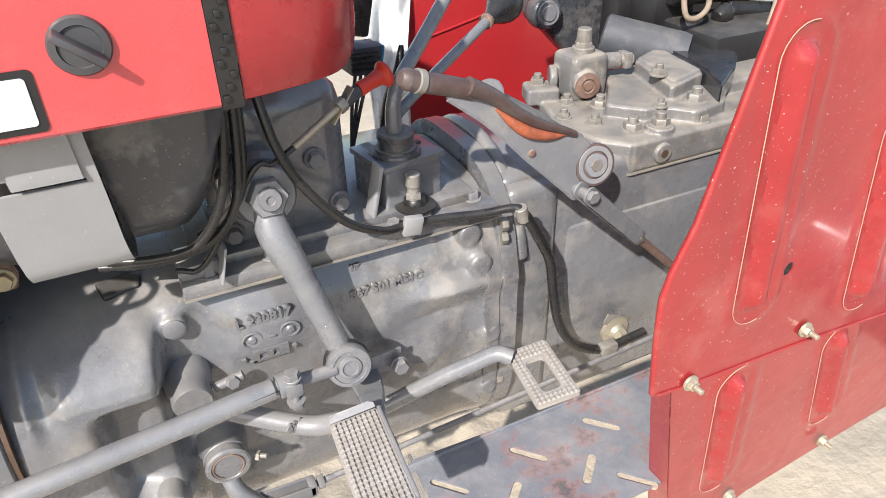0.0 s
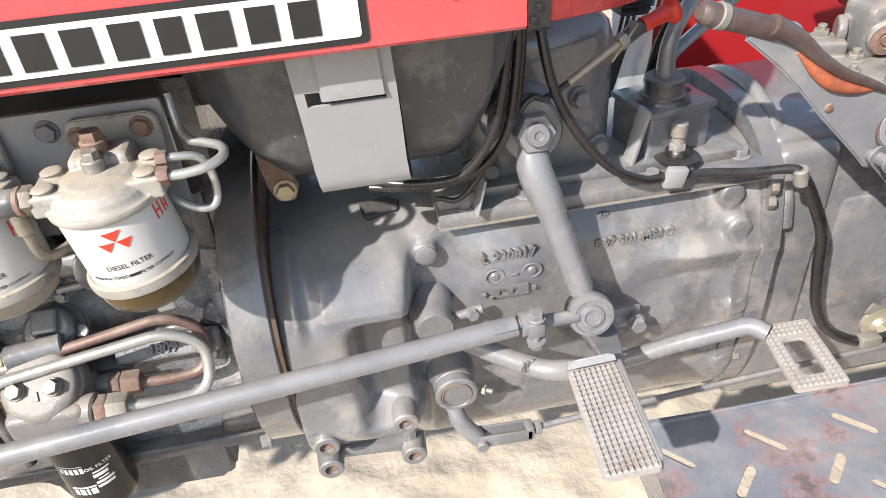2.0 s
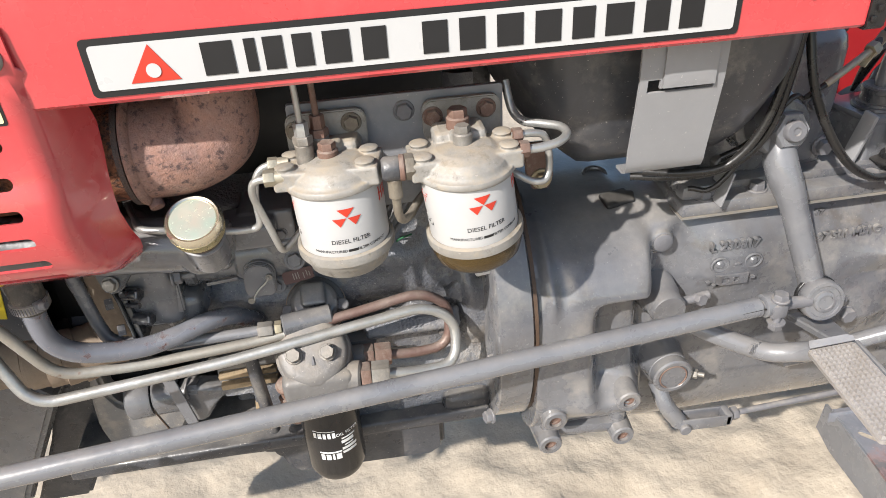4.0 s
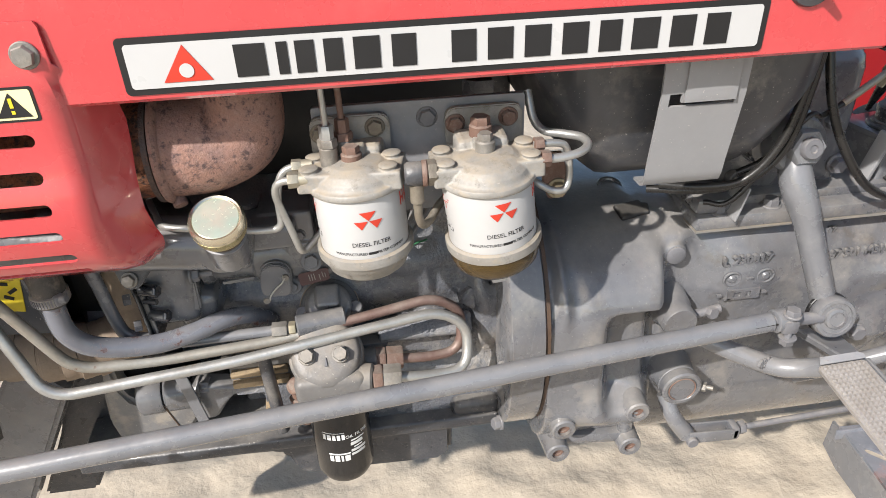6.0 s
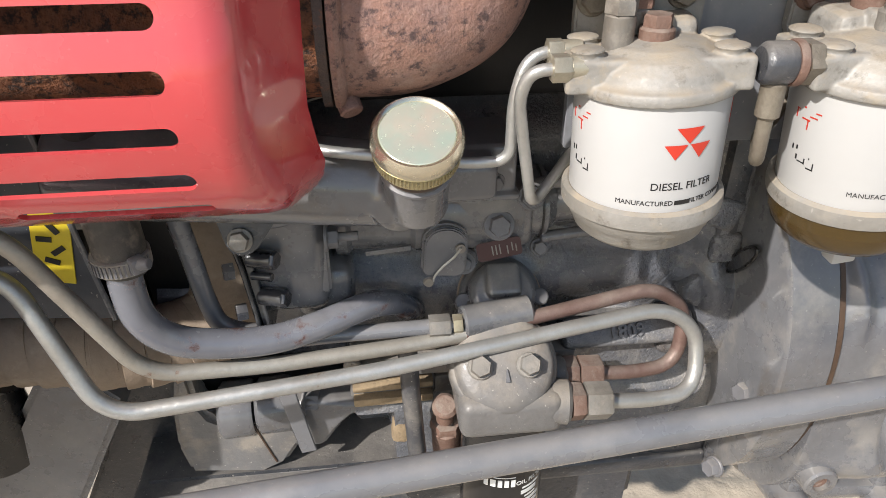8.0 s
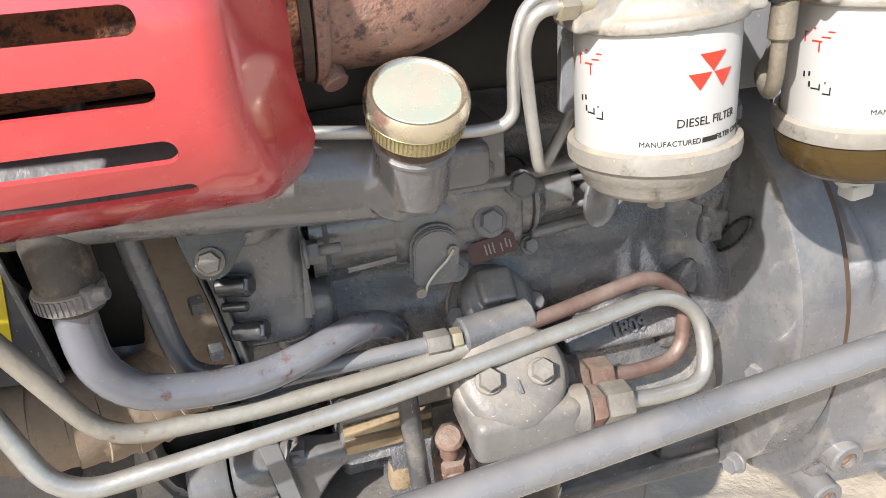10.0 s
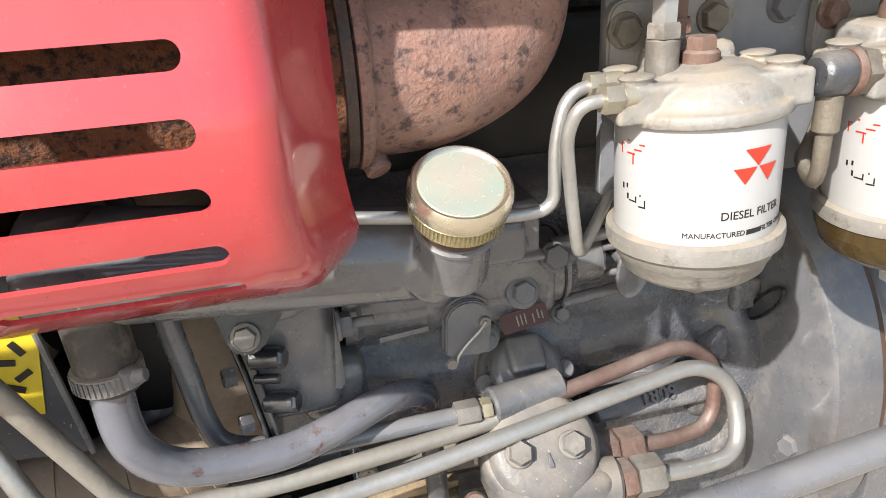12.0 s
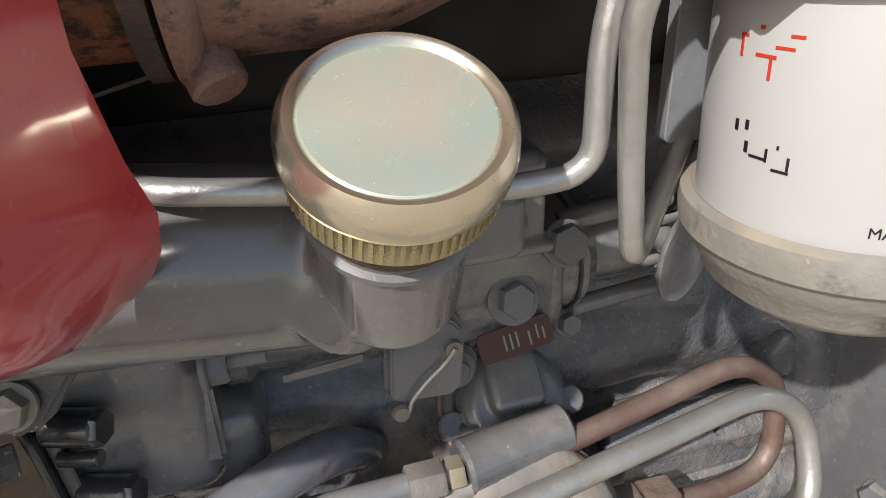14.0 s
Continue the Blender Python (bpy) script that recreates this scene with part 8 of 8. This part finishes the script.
    part("pull_ferrule", merge(rod((0.541, 0.132, 0.905), (0.597, 0.146, 0.933), 0.0042, seg=14), hexagon((0.597, 0.146, 0.933), (0.027, 0.007, 0.013), 0.0085, 0.010)), NUT, pull, "pale plated ferrule")
    part("pull_sleeve", rod(Vector((0.597, 0.146, 0.933)).lerp(Vector((0.624, 0.153, 0.946)), 0.3), (0.624, 0.153, 0.946), 0.0075, seg=14), PLASTIC, pull)
    part("pull_cable", tube(smooth_line([(0.541, 0.132, 0.905), tuple(Vector((0.541, 0.132, 0.905)).lerp(Vector((0.493, 0.125, 0.891)), 0.5) + Vector((0, 0, -0.004))), (0.493, 0.125, 0.891), (0.43, 0.125, 0.800), (0.40, 0.14, 0.79)], 8), 0.0034, 10), RUBBER, pull)
    part("pull_tab", block(tuple(Vector((0.597, 0.146, 0.933)).lerp(Vector((0.624, 0.153, 0.946)), 0.15)), (0.002, 0.014, 0.044), 0.0008, (0, 38, 10)), NUT, pull, "thin lock tab")


build_levers()


def build_wires():
    main = thing("wiring_harness", "black sleeved wiring harness clipped along the gearbox", "wiring", (0.7, 0.12, 0.77))
    line = smooth_line([(0.505, 0.16, 1.03), (0.512, 0.14, 0.97), (0.522, 0.125, 0.91), (0.545, 0.118, 0.86), (0.585, 0.118, 0.81), (0.630, 0.125, 0.782), (0.665, 0.132, 0.777), (0.71, 0.130, 0.775), (0.76, 0.118, 0.774), (0.795, 0.106, 0.778), (0.808, 0.100, 0.770), (0.832, 0.100, 0.73), (0.858, 0.105, 0.68), (0.872, 0.11, 0.62), (0.890, 0.115, 0.555), (0.918, 0.115, 0.505), (0.96, 0.113, 0.475), (1.0, 0.112, 0.468), (1.06, 0.11, 0.475)], 8)
    part("sleeve", tube(line, 0.006, 14, [0.0052 + 0.0024 * ease(0.45, 0.62, i / len(line)) for i in range(len(line))]), RUBBER, main)
    part("clip", merge(lathe([(0.0075, -0.011), (0.0085, -0.010), (0.0085, 0.010), (0.0075, 0.011)], (0.806, 0.1005, 0.770), (0.3, 0.05, -0.9), 18)), BOLT, main, "pale metal clip")
    part("tape", block((0.668, 0.1265, 0.778), (0.024, 0.010, 0.026), 0.002, (10, 8, 0)), GREY_PANEL, main, "grey cable bracket")
    part("end_connector", block((0.985, 0.108, 0.473), (0.03, 0.018, 0.018), 0.003), BOLT, main)
    for k, pts in enumerate(([(0.475, 0.10, 1.02), (0.470, 0.10, 0.95), (0.455, 0.10, 0.88), (0.425, 0.105, 0.835), (0.385, 0.12, 0.822), (0.34, 0.14, 0.82)], [(0.485, 0.11, 1.02), (0.482, 0.11, 0.94), (0.470, 0.11, 0.87), (0.44, 0.115, 0.83), (0.39, 0.125, 0.815), (0.33, 0.15, 0.81)], [(0.492, 0.12, 1.02), (0.488, 0.12, 0.93), (0.478, 0.12, 0.875), (0.455, 0.125, 0.845), (0.43, 0.13, 0.83)])):
        wire = thing("cable", "black rubber cable hanging from the hood", "cable", pts[2], "hanging cables")
        part("cable_run", tube(smooth_line(pts, 8), 0.0048, 12), RUBBER, wire)


build_wires()


# ---- far side ----
def build_far_side():
    far = thing("far_fender", "red far fender and panel beyond the gearbox, shade in their colour", "fender", (1.1, 0.85, 0.4))
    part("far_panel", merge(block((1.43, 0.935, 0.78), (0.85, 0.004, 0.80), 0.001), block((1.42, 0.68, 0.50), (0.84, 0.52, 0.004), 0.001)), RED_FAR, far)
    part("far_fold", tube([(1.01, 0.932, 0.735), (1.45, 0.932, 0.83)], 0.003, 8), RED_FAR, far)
    part("edge_flange", sheet([(0.912, 0.38), (1.015, 0.38), (1.018, 0.50), (1.004, 0.70), (1.008, 0.76), (1.024, 0.84), (1.03, 1.10), (0.90, 1.10), (0.905, 0.70), (0.918, 0.53)], [], lambda u, v: Vector((u, 0.922 - 0.06 * (1.015 - u) + 0.012 * math.sin(u * 60 + 9 * v) + 0.005 * math.sin(u * 130 - v * 35), v)), 0.003, 0.010), PALE, far, "pale bare wrinkled front flange")
    part("flange_stay", rod((0.96, 0.93, 0.0), (0.96, 0.935, 0.42), 0.02, seg=16), PALE, far)
    junk = thing("linkage_bundle", "black oily control linkage and cord behind the lift cover", "linkage", (1.45, 0.45, 0.85))
    for a, b, r in (((1.33, 0.45, 0.905), (1.62, 0.41, 0.90), 0.020), ((1.30, 0.50, 0.94), (1.66, 0.48, 0.93), 0.022), ((1.45, 0.43, 0.87), (1.68, 0.40, 0.84), 0.018)):
        part("control_rod", rod(a, b, r, seg=16), RUBBER, junk, "oily black control rod")
    part("bracket", merge(block((1.46, 0.56, 0.90), (0.36, 0.06, 0.26), 0.02), block((1.36, 0.50, 0.87), (0.10, 0.08, 0.07), 0.015), block((1.47, 0.40, 0.83), (0.28, 0.16, 0.06), 0.012)), BLACK_SHADE, junk, "black oily bracket")
    part("rod_end", lathe([(0.0, 0.0), (0.012, 0.002), (0.017, 0.012), (0.017, 0.03), (0.010, 0.04)], (1.40, 0.40, 0.865), (0.9, 0.1, 0.3), 20), RUBBER, junk)
    part("cord", tube(smooth_line([(1.305, 0.385, 0.97), (1.30, 0.385, 0.92), (1.308, 0.380, 0.885), (1.335, 0.380, 0.880), (1.355, 0.380, 0.90), (1.345, 0.385, 0.95)], 8), 0.005, 10), HOSE, junk, "pale frayed cord")
    part("cord", tube(smooth_line([(1.50, 0.36, 0.98), (1.49, 0.35, 0.92), (1.47, 0.34, 0.86), (1.44, 0.33, 0.80)], 8), 0.006, 10), HOSE, junk, "pale frayed cord")


build_far_side()


def build_light_blocks():
    """Unseen plain sheets, added to block light into the engine bay on its other side and in front."""
    shut = thing("far_light_block", "unseen plain red sheet added to block light from the engine bay's other side", "grille", (-0.6, 0.6, 0.6))
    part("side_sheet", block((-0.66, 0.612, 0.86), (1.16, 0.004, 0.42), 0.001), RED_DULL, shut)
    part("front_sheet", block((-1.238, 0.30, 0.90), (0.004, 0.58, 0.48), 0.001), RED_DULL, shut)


build_light_blocks()
